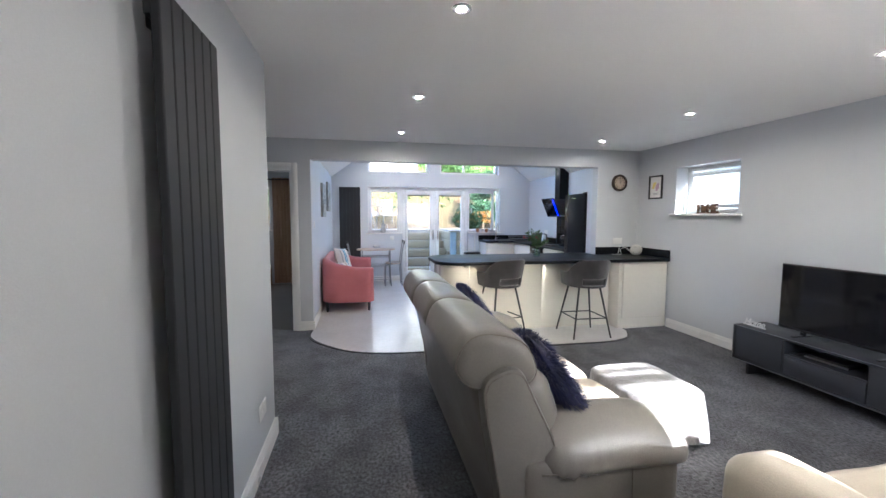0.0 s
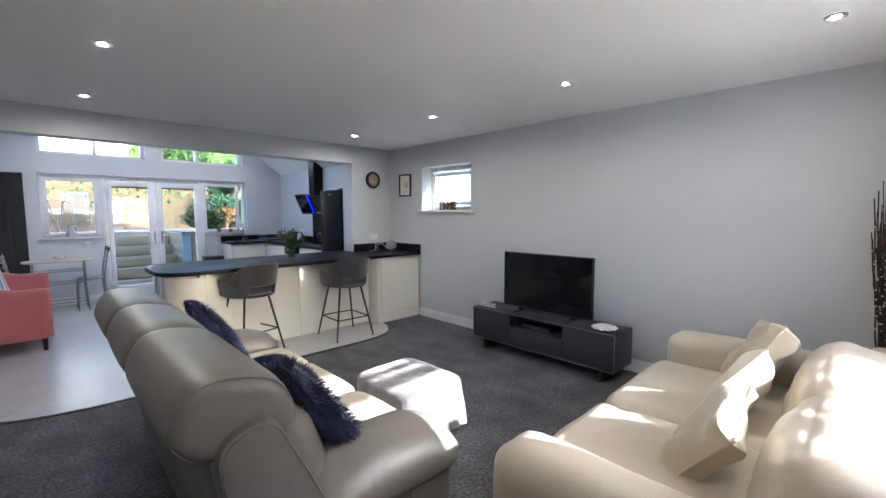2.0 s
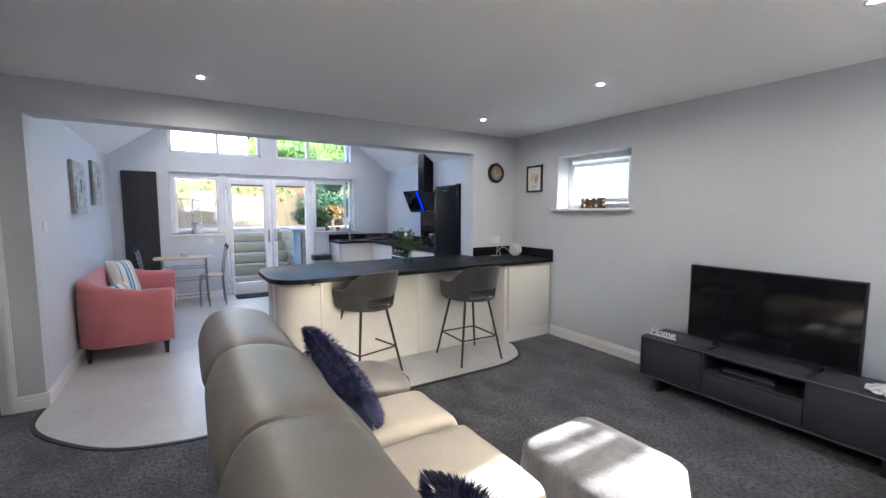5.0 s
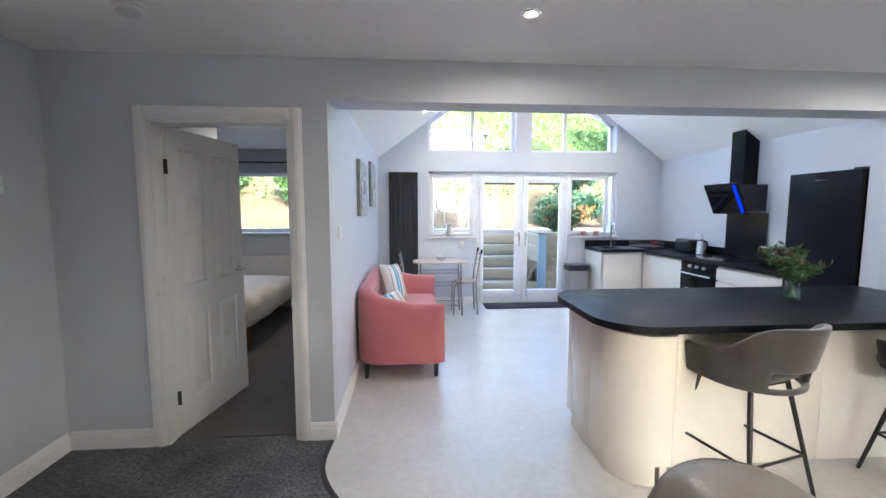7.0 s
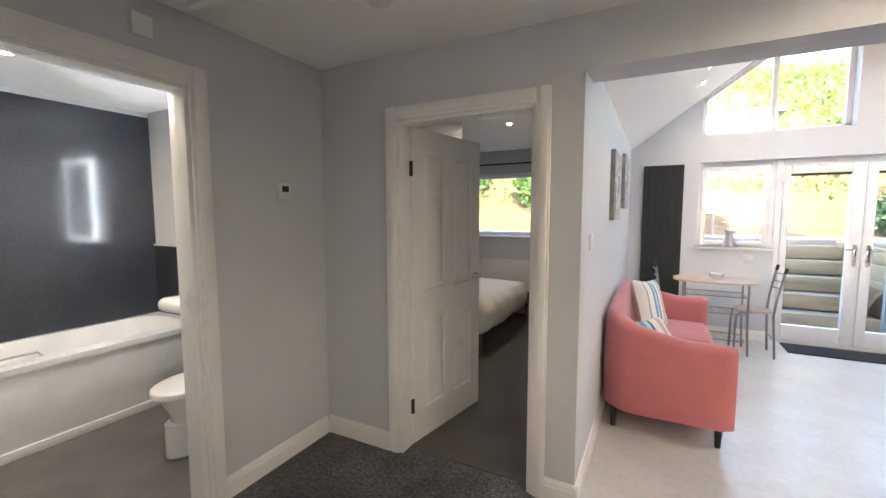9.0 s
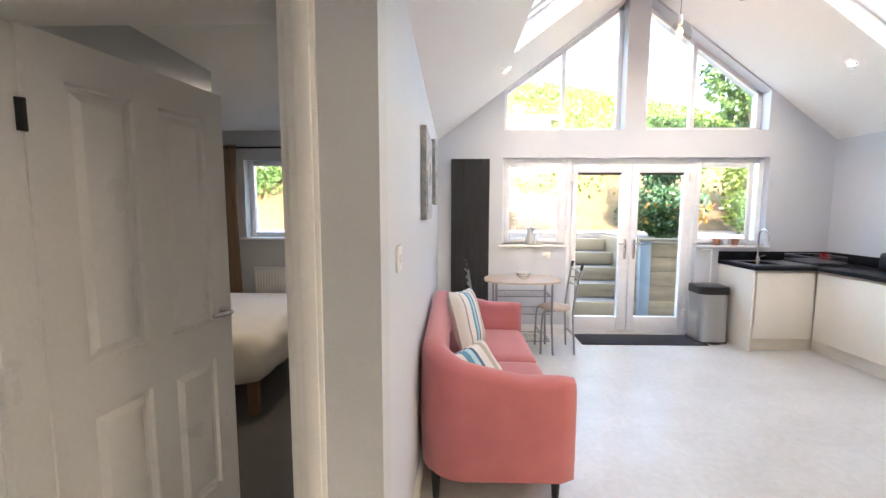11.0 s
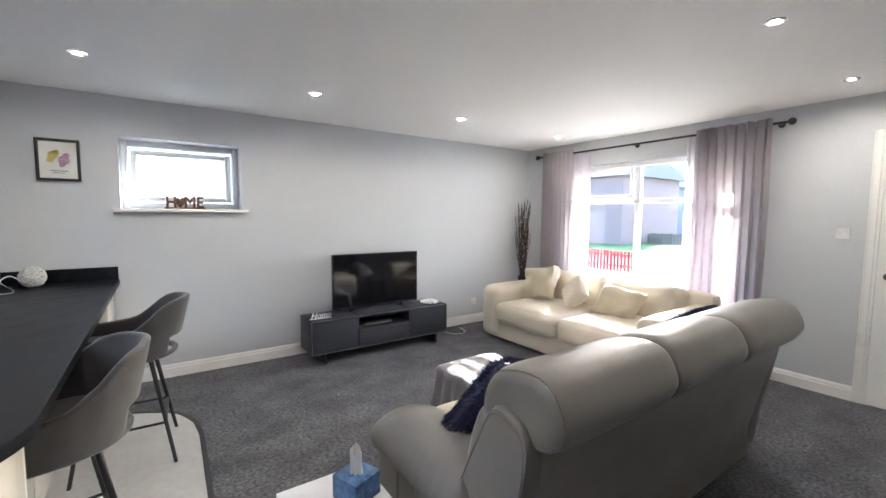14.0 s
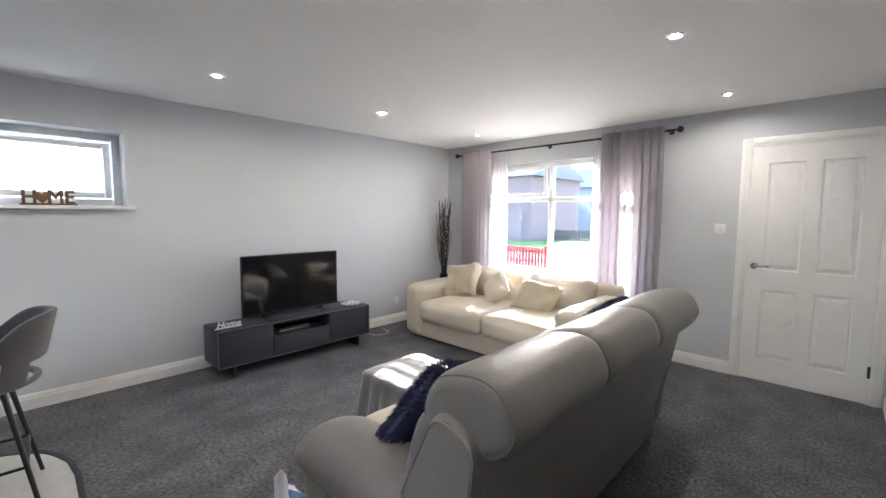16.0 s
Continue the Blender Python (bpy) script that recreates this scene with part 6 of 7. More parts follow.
bm = bmesh.new()
soft(bm, (-0.09, -0.15, 0.008), (0.09, 0.15, 0.185), 0.035, 8)
part("body", bm, BLACKP, tt)
boxes("slot", [((-0.045, -0.11, 0.184), (-0.02, 0.11, 0.188)), ((0.02, -0.11, 0.184), (0.045, 0.11, 0.188))], STEEL, tt)
sk = empty("sink", 3.05, 8.96, 0.9005, 0, "inset stainless steel sink with drainer", "sink")
bm = bmesh.new()
for lo, hi in (((-0.22, -0.2, 0), (0.42, -0.17, 0.006)), ((-0.22, 0.17, 0), (0.42, 0.2, 0.006)), ((-0.22, -0.17, 0), (-0.19, 0.17, 0.006)), ((0.13, -0.17, 0), (0.42, 0.17, 0.006)), ((-0.19, -0.17, 0), (0.13, 0.17, 0.0015))):
    box(bm, lo, hi)
part("rim", bm, STEEL, sk, smooth=False)
# No hollow is cut; a thin black sheet paints the steel bowl's shade.
boxes("bowl", [((-0.18, -0.16, 0.0016), (0.12, 0.16, 0.0022))], BLACKG, sk, "flat black sheet as shade in the bowl")
tp = empty("kitchen_tap", 3.15, 9.17, 0.9065, 0, "chrome swan neck kitchen tap", "tap")
bm = bmesh.new()
cyl(bm, (0, 0, 0), (0, 0, 0.05), 0.024)
tube(bm, [(0, 0, 0.04), (0, 0, 0.28)] + [(0, -0.075 + 0.075 * math.cos(a), 0.28 + 0.075 * math.sin(a)) for a in [i * 0.35 for i in range(1, 9)]] + [(0, -0.15, 0.22)], 0.011, 10)
part("spout", bm, CHROME, tp)
bm = bmesh.new()
cyl(bm, (0.02, 0, 0.04), (0.085, 0, 0.055), 0.006)
part("lever", bm, CHROME, tp)
dr = empty("dish_rack", 3.62, 8.98, 0.901, 0, "grey wire dish rack beside the sink", "dish rack")
for z in (0.03, 0.085):
    bm = bmesh.new()
    tube(bm, [(x, y, z) for x, y in rounded(-0.18, -0.2, 0.18, 0.2, 0.04, (0, 1, 2, 3), 4)], 0.004, 6, True)
    part("rail", bm, GREYM, dr)
boxes("tray", [((-0.19, -0.21, 0), (0.19, 0.21, 0.018))], ANTHRA, dr, bev=0.004)
bm = bmesh.new()
for i in range(15):
    y = -0.19 + i * 0.027
    tube(bm, [(-0.17, y, 0.085), (-0.16, y, 0.03), (0.16, y, 0.03), (0.17, y, 0.085)], 0.0025, 5)
part("wires", bm, GREYM, dr, kind="stuff")
cupr = empty("red_mug", 3.82, 9.08, 0.901, 0, "red mug at the back of the worktop", "mug")
bm = bmesh.new()
lathe(bm, [(0.035, 0), (0.042, 0.01), (0.042, 0.09), (0.038, 0.09), (0.037, 0.02)])
part("body", bm, REDC, cupr)
bm = bmesh.new()
tube(bm, [(0.04, 0, 0.075), (0.065, 0, 0.07), (0.068, 0, 0.04), (0.041, 0, 0.022)], 0.005)
part("handle", bm, REDC, cupr)

bn = empty("pedal_bin", 2.56, 9.05, 0.004, 0, "tall steel pedal bin with a black lid", "bin")
bm = bmesh.new()
prism(bm, rounded(-0.135, -0.12, 0.135, 0.14, 0.06, (0, 1, 2, 3), 6), 0.02, 0.52)
part("body", bm, STEEL, bn, sharp=60)
bm = bmesh.new()
prism(bm, rounded(-0.145, -0.13, 0.145, 0.148, 0.065, (0, 1, 2, 3), 6), 0.52, 0.60, None, 0.012)
part("lid", bm, BLACKP, bn, sharp=60)
boxes("base", [((-0.13, -0.115, 0), (0.13, 0.135, 0.022))], BLACKP, bn, bev=0.004)
bn.scale = (1.16, 1.12, 1.06)
boxes("pedal", [((-0.04, -0.16, 0.008), (0.04, -0.11, 0.02))], BLACKP, bn, bev=0.004)
mt = empty("door_mat", 1.79, 9.03, 0.0045, 0, "black rectangular door mat in front of the french doors", "mat")
boxes("mat_surface", [((-0.68, -0.18, 0), (0.68, 0.18, 0.012))], PLUM, mt, bev=0.004)
bm = bmesh.new()
tube(bm, [(2.66, YK - 0.03, 0.02), (2.66, YK - 0.03, 0.98), (2.66, YK - 0.03, 1.02), (2.55, YK - 0.03, 1.02)], 0.011)
tagged(part("waste_pipe", bm, PLASTICW), "white plastic pipe up the wall behind the bin", "pipe")

# ---- pink sofa ----
ps = empty("pink_sofa", label="dusty pink fabric two seat sofa with black tapered legs", category="sofa")
px0, px1, py0, py1 = -0.47, 0.29, 6.34, 8.08
bm = bmesh.new()
def pink_path():
    """Plan line of the wrapped back and arms, with its height."""
    out = []
    r_ = 0.24
    for i in range(9):
        out.append((px1 - (px1 - px0 - r_) * i / 8, py0, 0))
    for i in range(1, 9):
        a = radians(270 - 90 * i / 8)
        out.append((px0 + r_ + r_ * math.cos(a), py0 + r_ + r_ * math.sin(a), 0))
    for i in range(1, 12):
        out.append((px0, py0 + r_ + (py1 - py0 - 2 * r_) * i / 12, 0))
    for i in range(0, 9):
        a = radians(180 - 90 * i / 8)
        out.append((px0 + r_ + r_ * math.cos(a), py1 - r_ + r_ * math.sin(a), 0))
    for i in range(1, 9):
        out.append((px0 + r_ + (px1 - px0 - r_) * i / 8, py1, 0))
    return out
P_ = pink_path()
th_ = 0.13
ringo = []
for i, (x, y, _) in enumerate(P_):
    a, b = P_[max(i - 1, 0)], P_[min(i + 1, len(P_) - 1)]
    d = Vector((b[0] - a[0], b[1] - a[1], 0)).normalized()
    nin = Vector((-d.y, d.x, 0)) * -1
    if (Vector((0, (py0 + py1) / 2, 0)) - Vector((x, y, 0))).dot(nin) < 0:
        nin = -nin
    edge_d = (x - px0) / (px1 - px0)
    top = 0.80 - 0.135 * min(1, max(0, edge_d * 1.5 - 0.0)) ** 0.8
    o = Vector((x, y, 0))
    sec = [(0.0, 0.15), (-0.006, 0.3), (-0.008, 0.5), (0.0, top - 0.05), (0.012, top - 0.015), (0.045, top), (th_ - 0.045, top), (th_ - 0.012, top - 0.015), (th_, top - 0.05), (th_ + 0.01, 0.5), (th_, 0.15)]
    if i in (0, len(P_) - 1):
        sec = [(th_ / 2 + (u - th_ / 2) * 0.72, 0.45 + (z - 0.45) * 0.96) for u, z in sec]
    ringo.append([bm.verts.new(o + nin * u + Vector((0, 0, z))) for u, z in sec])
for a, b in zip(ringo, ringo[1:]):
    for i in range(len(a)):
        bm.faces.new((a[i], a[(i + 1) % len(a)], b[(i + 1) % len(a)], b[i]))
bm.faces.new(ringo[0])
bm.faces.new(ringo[-1][::-1])
bmesh.ops.recalc_face_normals(bm, faces=bm.faces)
part("shell", bm, PINK, ps, "wrapped back and arms", sharp=75)
bm = bmesh.new()
box(bm, (px0 + 0.1, py0 + 0.1, 0.15), (px1 - 0.03, py1 - 0.1, 0.32), 0.01)
part("base", bm, PINK, ps)
for a, b in ((py0 + 0.125, (py0 + py1) / 2), ((py0 + py1) / 2, py1 - 0.125)):
    bm = bmesh.new()
    soft(bm, (px0 + 0.12, a + 0.004, 0.30), (px1 - 0.005, b - 0.004, 0.445), 0.045, 12, (0, 0, 0.02), 0.003)
    part("seat_cushion", bm, PINK, ps)
for x in (px0 + 0.08, px1 - 0.07):
    for y in (py0 + 0.09, py1 - 0.09):
        bm = bmesh.new()
        cyl(bm, (x, y, 0.004), (x, y, 0.155), 0.017, 0.027, 12)
        part("leg", bm, BLACKP, ps, "black tapered leg")


def stripes(name):
    m = bpy.data.materials.new(name)
    m.use_nodes = True
    nt = m.node_tree
    N, L = nt.nodes, nt.links
    p = N["Principled BSDF"]
    p.inputs["Roughness"].default_value = 0.9
    tc, sx, mr, cr = N.new("ShaderNodeTexCoord"), N.new("ShaderNodeSeparateXYZ"), N.new("ShaderNodeMapRange"), N.new("ShaderNodeValToRGB")
    L.new(tc.outputs["Object"], sx.inputs[0])
    mr.inputs[1].default_value, mr.inputs[2].default_value = -0.23, 0.23
    L.new(sx.outputs[0], mr.inputs[0])
    L.new(mr.outputs[0], cr.inputs[0])
    cr.color_ramp.interpolation = "CONSTANT"
    cols = [(0, (0.62, 0.60, 0.56)), (0.16, (0.30, 0.27, 0.23)), (0.2, (0.66, 0.64, 0.60)), (0.38, (0.10, 0.27, 0.38)), (0.47, (0.38, 0.58, 0.63)), (0.55, (0.05, 0.12, 0.22)), (0.6, (0.66, 0.64, 0.60)), (0.72, (0.42, 0.37, 0.31)), (0.80, (0.62, 0.60, 0.56)), (0.9, (0.22, 0.42, 0.50))]
    for i, (pos, c) in enumerate(cols):
        e = cr.color_ramp.elements[i] if i < 2 else cr.color_ramp.elements.new(pos)
        e.position, e.color = pos, (*c, 1)
    L.new(cr.outputs[0], p.inputs["Base Color"])
    nz, b = N.new("ShaderNodeTexNoise"), N.new("ShaderNodeBump")
    nz.inputs["Scale"].default_value = 350
    b.inputs["Distance"].default_value = 0.001
    L.new(tc.outputs["Object"], nz.inputs[0])
    L.new(nz.outputs[0], b.inputs["Height"])
    L.new(b.outputs[0], p.inputs["Normal"])
    return m


STRIPE = stripes("blue_beige_stripe")
cushion(-0.20, 7.46, 0.665, -18, 6, 68, 0.46, 0.44, 0.14, STRIPE, "blue and beige striped cushion leaning on the pink sofa", 21)
cushion(-0.20, 6.68, 0.585, -40, -4, 50, 0.40, 0.25, 0.13, STRIPE, "oblong blue and beige striped cushion lying on the pink sofa", 22)

SEA = material("faded_seascape_print", (0.55, 0.55, 0.52), 0.7, (0.28, 0.32, 0.34), scale=7, fine=25, mix=1.0, fine_mix=0.2, stretch=(1, 0.6, 2.2))
CANVEDGE = material("canvas_edge_print", (0.17, 0.18, 0.19), 0.7, (0.33, 0.31, 0.28), scale=12, mix=1.0)
for ya_, yb_, za_, zb_ in ((6.74, 7.33, 1.42, 1.94), (7.80, 8.36, 1.52, 2.04)):
    cv = empty("canvas_print", XK0, (ya_ + yb_) / 2, (za_ + zb_) / 2, 90, "unframed canvas print in faded greys and beiges", "picture", "canvas prints")
    w_, h_ = (yb_ - ya_) / 2, (zb_ - za_) / 2
    boxes("canvas", [((-w_, -0.034, -h_), (w_, -0.001, h_))], CANVEDGE, cv, bev=0.002)
    boxes("print", [((-w_ + 0.004, -0.0355, -h_ + 0.004), (w_ - 0.004, -0.0345, h_ - 0.004))], SEA, cv)
    boxes("jetty_bar", [((-w_ + 0.04, -0.0362, -h_ + 0.05), (-w_ + 0.09, -0.0356, 0.02)), ((0.02, -0.0362, -0.05), (0.07, -0.0356, 0.09))], TWIG, cv)

# ---- bistro set ----
bt = empty("bistro_table", 0.41, 8.69, 0.004, 0, "small oval bistro table with grey metal legs and racks", "table")
bm = bmesh.new()
prism(bm, [(0.39 * math.copysign(abs(math.cos(a)) ** 0.8, math.cos(a)), 0.26 * math.copysign(abs(math.sin(a)) ** 0.7, math.sin(a))) for a in [i * 2 * math.pi / 40 for i in range(40)]], 0.738, 0.758, None, 0.004)
part("tabletop", bm, BIRCH, bt, "pale wood laminate top")
for x in (-0.28, 0.28):
    for y in (-0.16, 0.16):
        bm = bmesh.new()
        tube(bm, [(x * 1.06, y * 1.1, 0), (x, y, 0.35), (x, y, 0.738)], 0.0115)
        part("leg", bm, GREYM, bt)
for z in (0.14, 0.42, 0.60):
    bm = bmesh.new()
    hx_ = 0.27
    tube(bm, [(x, y, z) for x, y in rounded(-hx_, -0.16, hx_, 0.16, 0.03, (0, 1, 2, 3), 3)], 0.006, 6, True)
    for i in range(14):
        x = -hx_ + 0.02 + i * (2 * hx_ - 0.04) / 13
        cyl(bm, (x, -0.16, z), (x, 0.16, z), 0.003, n=6)
    part("rack", bm, GREYM, bt, "wire rack")


def bistro_chair(x, y, rz):
    c = empty("bistro_chair", x, y, 0.004, rz, "grey metal bistro chair with round seat and ladder back", "chair", "bistro chairs")
    bm = bmesh.new()
    lathe(bm, [(0.001, 0.445), (0.155, 0.445), (0.165, 0.455), (0.155, 0.47), (0.001, 0.472)], n=28)
    part("seat", bm, BIRCH, c, "round pale seat")
    for s_ in (-1, 1):
        bm = bmesh.new()
        tube(bm, [(s_ * 0.16, -0.17, 0), (s_ * 0.15, -0.145, 0.44), (s_ * 0.155, -0.17, 0.65), (s_ * 0.165, -0.21, 0.88)], 0.0105)
        part("back_leg", bm, GREYM, c)
        bm = bmesh.new()
        tube(bm, spline([(s_ * 0.15, 0.17, 0), (s_ * 0.145, 0.16, 0.36), (s_ * 0.13, 0.13, 0.435), (s_ * 0.12, 0.02, 0.445)], 4, False), 0.0105)
        part("front_leg", bm, GREYM, c)
        bm = bmesh.new()
        cyl(bm, (s_ * 0.165, -0.21, 0.87), (s_ * 0.168, -0.225, 0.925), 0.015, n=12)
        part("end_cap", bm, BLACKP, c, "black plastic cap")
    for z, w_ in ((0.84, 0.163), (0.76, 0.16), (0.69, 0.157)):
        bm = bmesh.new()
        yb_ = -0.17 - 0.04 * (z - 0.65) / 0.23
        tube(bm, [(-w_, yb_, z), (0, yb_ - 0.03, z + 0.008), (w_, yb_, z)], 0.007)
        part("back_rail", bm, GREYM, c)
    for y_ in (-0.155, 0.16):
        bm = bmesh.new()
        cyl(bm, (-0.15, y_, 0.20), (0.15, y_, 0.20), 0.006)
        part("stretcher", bm, GREYM, c)
    return c


bistro_chair(0.76, 8.70, 90)
bistro_chair(0.05, 8.72, -90)
bw = empty("patterned_bowl", 0.42, 8.67, 0.763, 0, "small white bowl with dark spots on the bistro table", "bowl")
bm = bmesh.new()
lathe(bm, [(0.03, 0), (0.035, 0.008), (0.06, 0.04), (0.065, 0.065), (0.061, 0.065), (0.055, 0.04), (0.02, 0.012)])
part("body", bm, WHITEC, bw)
bm = bmesh.new()
for i in range(12):
    a = i * math.pi / 6
    for z, r_ in ((0.03, 0.0555), (0.052, 0.0632)):
        ball(bm, (math.cos(a + z * 9) * r_, math.sin(a + z * 9) * r_, z), 0.006, 6, 4)
part("spots", bm, NAVYB, bw, "dark spots", kind="stuff")
jg = empty("enamel_jug", 0.59, 9.25, 1.0705, 0, "pale grey tall jug on the window sill", "jug")
bm = bmesh.new()
lathe(bm, [(0.055, 0), (0.066, 0.01), (0.062, 0.06), (0.040, 0.13), (0.036, 0.15), (0.052, 0.19), (0.048, 0.19), (0.032, 0.15), (0.036, 0.13), (0.05, 0.05)])
part("body", bm, STEEL, jg)
bm = bmesh.new()
tube(bm, spline([(0.045, 0, 0.175), (0.085, 0, 0.17), (0.088, 0, 0.10), (0.055, 0, 0.06)], 4, False), 0.005)
part("handle", bm, STEEL, jg)
TERRA = material("terracotta_pot", (0.42, 0.20, 0.12), 0.8)
for i, (x, m_) in enumerate(((2.74, TERRA), (2.85, PLASTICW), (2.95, TERRA))):
    p_ = empty("sill_pot", x, 9.26, 1.0705, 0, "small plant pot on the kitchen window sill" if m_ is TERRA else "small white pot on the kitchen window sill", "pot")
    bm = bmesh.new()
    lathe(bm, [(0.028, 0), (0.038, 0.06), (0.042, 0.06), (0.042, 0.075), (0.036, 0.075), (0.03, 0.05), (0.001, 0.05)])
    part("body", bm, m_, p_)

# pendants
for y in (7.52, 8.38):
    pd = empty("pendant_light", 1.73, y, 0, 0, "clear glass globe pendant with a glowing filament bulb", "pendant light", "pendant lights")
    bm = bmesh.new()
    cyl(bm, (0, 0, 3.22), (0, 0, ZR - 0.02), 0.003, n=8)
    part("cord", bm, BLACKP, pd)
    bm = bmesh.new()
    cyl(bm, (0, 0, 3.13), (0, 0, 3.22), 0.02, n=14)
    part("lamp_holder", bm, STEEL, pd, "copper lamp holder")
    bm = bmesh.new()
    lathe(bm, [(0.024, 3.17), (0.05, 3.15), (0.088, 3.10), (0.098, 3.05), (0.088, 3.0), (0.05, 2.955), (0.001, 2.945)], n=28)
    part("globe", bm, GLASS, pd, "clear glass globe").visible_shadow = False
    bm = bmesh.new()
    ball(bm, (0, 0, 3.075), 0.022, 12, 8, (1, 1, 1.6))
    part("bulb", bm, BULB, pd, "glowing amber bulb")

# ---- bedroom ----
bed = empty("bed", -2.42, 8.20, 0.002, 0, "brown oak double bed with a pale mattress", "bed")
bed.scale = (1, 0.91, 1)
boxes("side_rail", [((0.66, -1.02, 0.22), (0.70, 1.02, 0.36))], OAK, bed, bev=0.004)
boxes("side_rail", [((-0.70, -1.02, 0.22), (-0.66, 1.02, 0.36))], OAK, bed, bev=0.004)
boxes("foot_rail", [((-0.66, -1.05, 0.22), (0.66, -1.01, 0.36))], OAK, bed, bev=0.004)
for x in (-0.68, 0.68):
    for y in (-1.03, 1.0):
        boxes("leg", [((x - 0.035, y - 0.035, 0), (x + 0.035, y + 0.035, 0.36))], OAK, bed, bev=0.004)
bm = bmesh.new()
soft(bm, (-0.66, -1.0, 0.30), (0.66, 1.0, 0.52), 0.06, 8)
part("mattress", bm, PAPER, bed)
dv = empty("duvet", -2.42, 8.07, 0.002, 0, "rumpled ivory duvet hanging over the bed's side", "duvet")
bm = bmesh.new()
soft(bm, (-0.76, -1.08, 0.24), (0.80, 0.72, 0.58), 0.13, 26, (0, 0, 0.07), 0.04, 3.5)
part("cover", bm, DUVET, dv)
dv.scale = (1, 0.85, 1)
br = empty("panel_radiator", -2.2, YK, 0, 0, "white ribbed panel radiator under the bedroom window", "radiator")
boxes("panel", [((-0.45, -0.075, 0.30), (0.45, -0.035, 0.78))], PLASTICW, br, bev=0.006)
boxes("top_grille", [((-0.45, -0.078, 0.779), (0.45, -0.03, 0.795))], PLASTICW, br, bev=0.003)
for i in range(26):
    boxes("rib", [((-0.43 + i * 0.0335, -0.081, 0.33), (-0.416 + i * 0.0335, -0.074, 0.75))], PLASTICW, br, bev=0.003)
for x in (-0.35, 0.35):
    boxes("bracket", [((x - 0.02, -0.036, 0.40), (x + 0.02, 0.0, 0.70))], PLASTICW, br)
for x in (-0.47, 0.47):
    bm = bmesh.new()
    cyl(bm, (x, -0.055, 0.0), (x, -0.055, 0.36), 0.008)
    cyl(bm, (x, -0.055, 0.33), (x, -0.055, 0.40), 0.017)
    part("valve", bm, CHROME, br, "chrome valve and pipe")
rod = empty("bedroom_curtain_rod", label="dark curtain rod above the bedroom window", category="curtain rod")
bm = bmesh.new()
cyl(bm, (-3.15, YK - 0.1, 2.17), (-1.3, YK - 0.1, 2.17), 0.011)
for x in (-3.0, -1.4):
    cyl(bm, (x, YK - 0.1, 2.17), (x, YK, 2.17), 0.007)
part("pole", bm, BLACKM, rod)
curtain("bedroom_curtain", -1.66, -1.30, YK - 0.1, 0.03, 2.20, 6, 0.03, BROWNC, "brown curtain beside the bedroom window", 31, group="bedroom curtains")
curtain("bedroom_curtain", -3.10, -2.78, YK - 0.1, 0.03, 2.20, 6, 0.03, BROWNC, "brown curtain beside the bedroom window", 32, group="bedroom curtains")

# ---- bathroom ----
bx = empty("bathroom_cladding", label="dark glossy bathroom wall panels", category="wall panel")
boxes("tall_panel", [((-4.30, 3.02, 0.0), (-4.285, 5.60, 2.33))], PANELD, bx, smooth=False)
boxes("low_panel", [((-4.285, 5.588, 0.0), (-2.22, 5.60, 1.18))], PANELD, bx, smooth=False)
boxes("trim_strip", [((-4.285, 5.580, 1.18), (-2.22, 5.60, 1.195))], PLASTICW, bx)
bt_ = empty("bathtub", label="white bathtub with a flat front panel and steel grip", category="bathtub")
bm = bmesh.new()
o_ = [(-4.28, 3.9), (-3.55, 3.9), (-3.55, 5.585), (-4.28, 5.585)]
i_ = rounded(-4.21, 3.98, -3.63, 5.5, 0.2, (0, 1, 2, 3), 6)
t = bmesh.new()
vo = [t.verts.new((x, y, 0.56)) for x, y in rounded(-4.28, 3.9, -3.52, 5.585, 0.01, (0, 1, 2, 3), 6)]
v1 = [t.verts.new((x, y, 0.565)) for x, y in i_]
v2 = [t.verts.new((x + (0.05 if x < -3.9 else -0.05), y + (0.1 if y < 4.7 else -0.1), 0.2)) for x, y in i_]
vb = [t.verts.new((v.co.x, v.co.y, 0.52)) for v in vo]
k = len(vo)
for i in range(k):
    j = (i + 1) % k
    t.faces.new((vo[i], vo[j], v1[j], v1[i]))
    t.faces.new((v1[i], v1[j], v2[j], v2[i]))
    t.faces.new((vb[i], vb[j], vo[j], vo[i]))
t.faces.new(v2)
bmesh.ops.recalc_face_normals(t, faces=t.faces)
merge(bm, t)
part("tub", bm, WHITEC, bt_)
boxes("front_panel", [((-3.56, 3.9, 0.0), (-3.545, 5.585, 0.52))], PLASTICW, bt_, bev=0.003)
boxes("plinth_strip", [((-3.545, 3.9, 0.0), (-3.53, 5.585, 0.06))], PLASTICW, bt_, bev=0.003)
boxes("end_panel", [((-4.28, 3.88, 0.0), (-3.56, 3.9, 0.52))], PLASTICW, bt_)
bm = bmesh.new()
tube(bm, [(-3.62, 4.30, 0.57), (-3.62, 4.32, 0.60), (-3.62, 4.52, 0.60), (-3.62, 4.54, 0.57)], 0.008)
part("grip", bm, CHROME, bt_, "steel grip")
vu = empty("vanity_unit", label="grey vanity unit with a white basin", category="vanity unit")
boxes("cabinet", [((-3.28, 5.22, 0.0), (-2.72, 5.588, 0.80)), ((-2.72, 5.38, 0.0), (-2.24, 5.588, 0.80))], PLASTICW, vu, bev=0.003)
bm = bmesh.new()
soft(bm, (-3.30, 5.05, 0.78), (-2.72, 5.588, 0.88), 0.05, 10)
part("basin", bm, WHITEC, vu)
bm = bmesh.new()
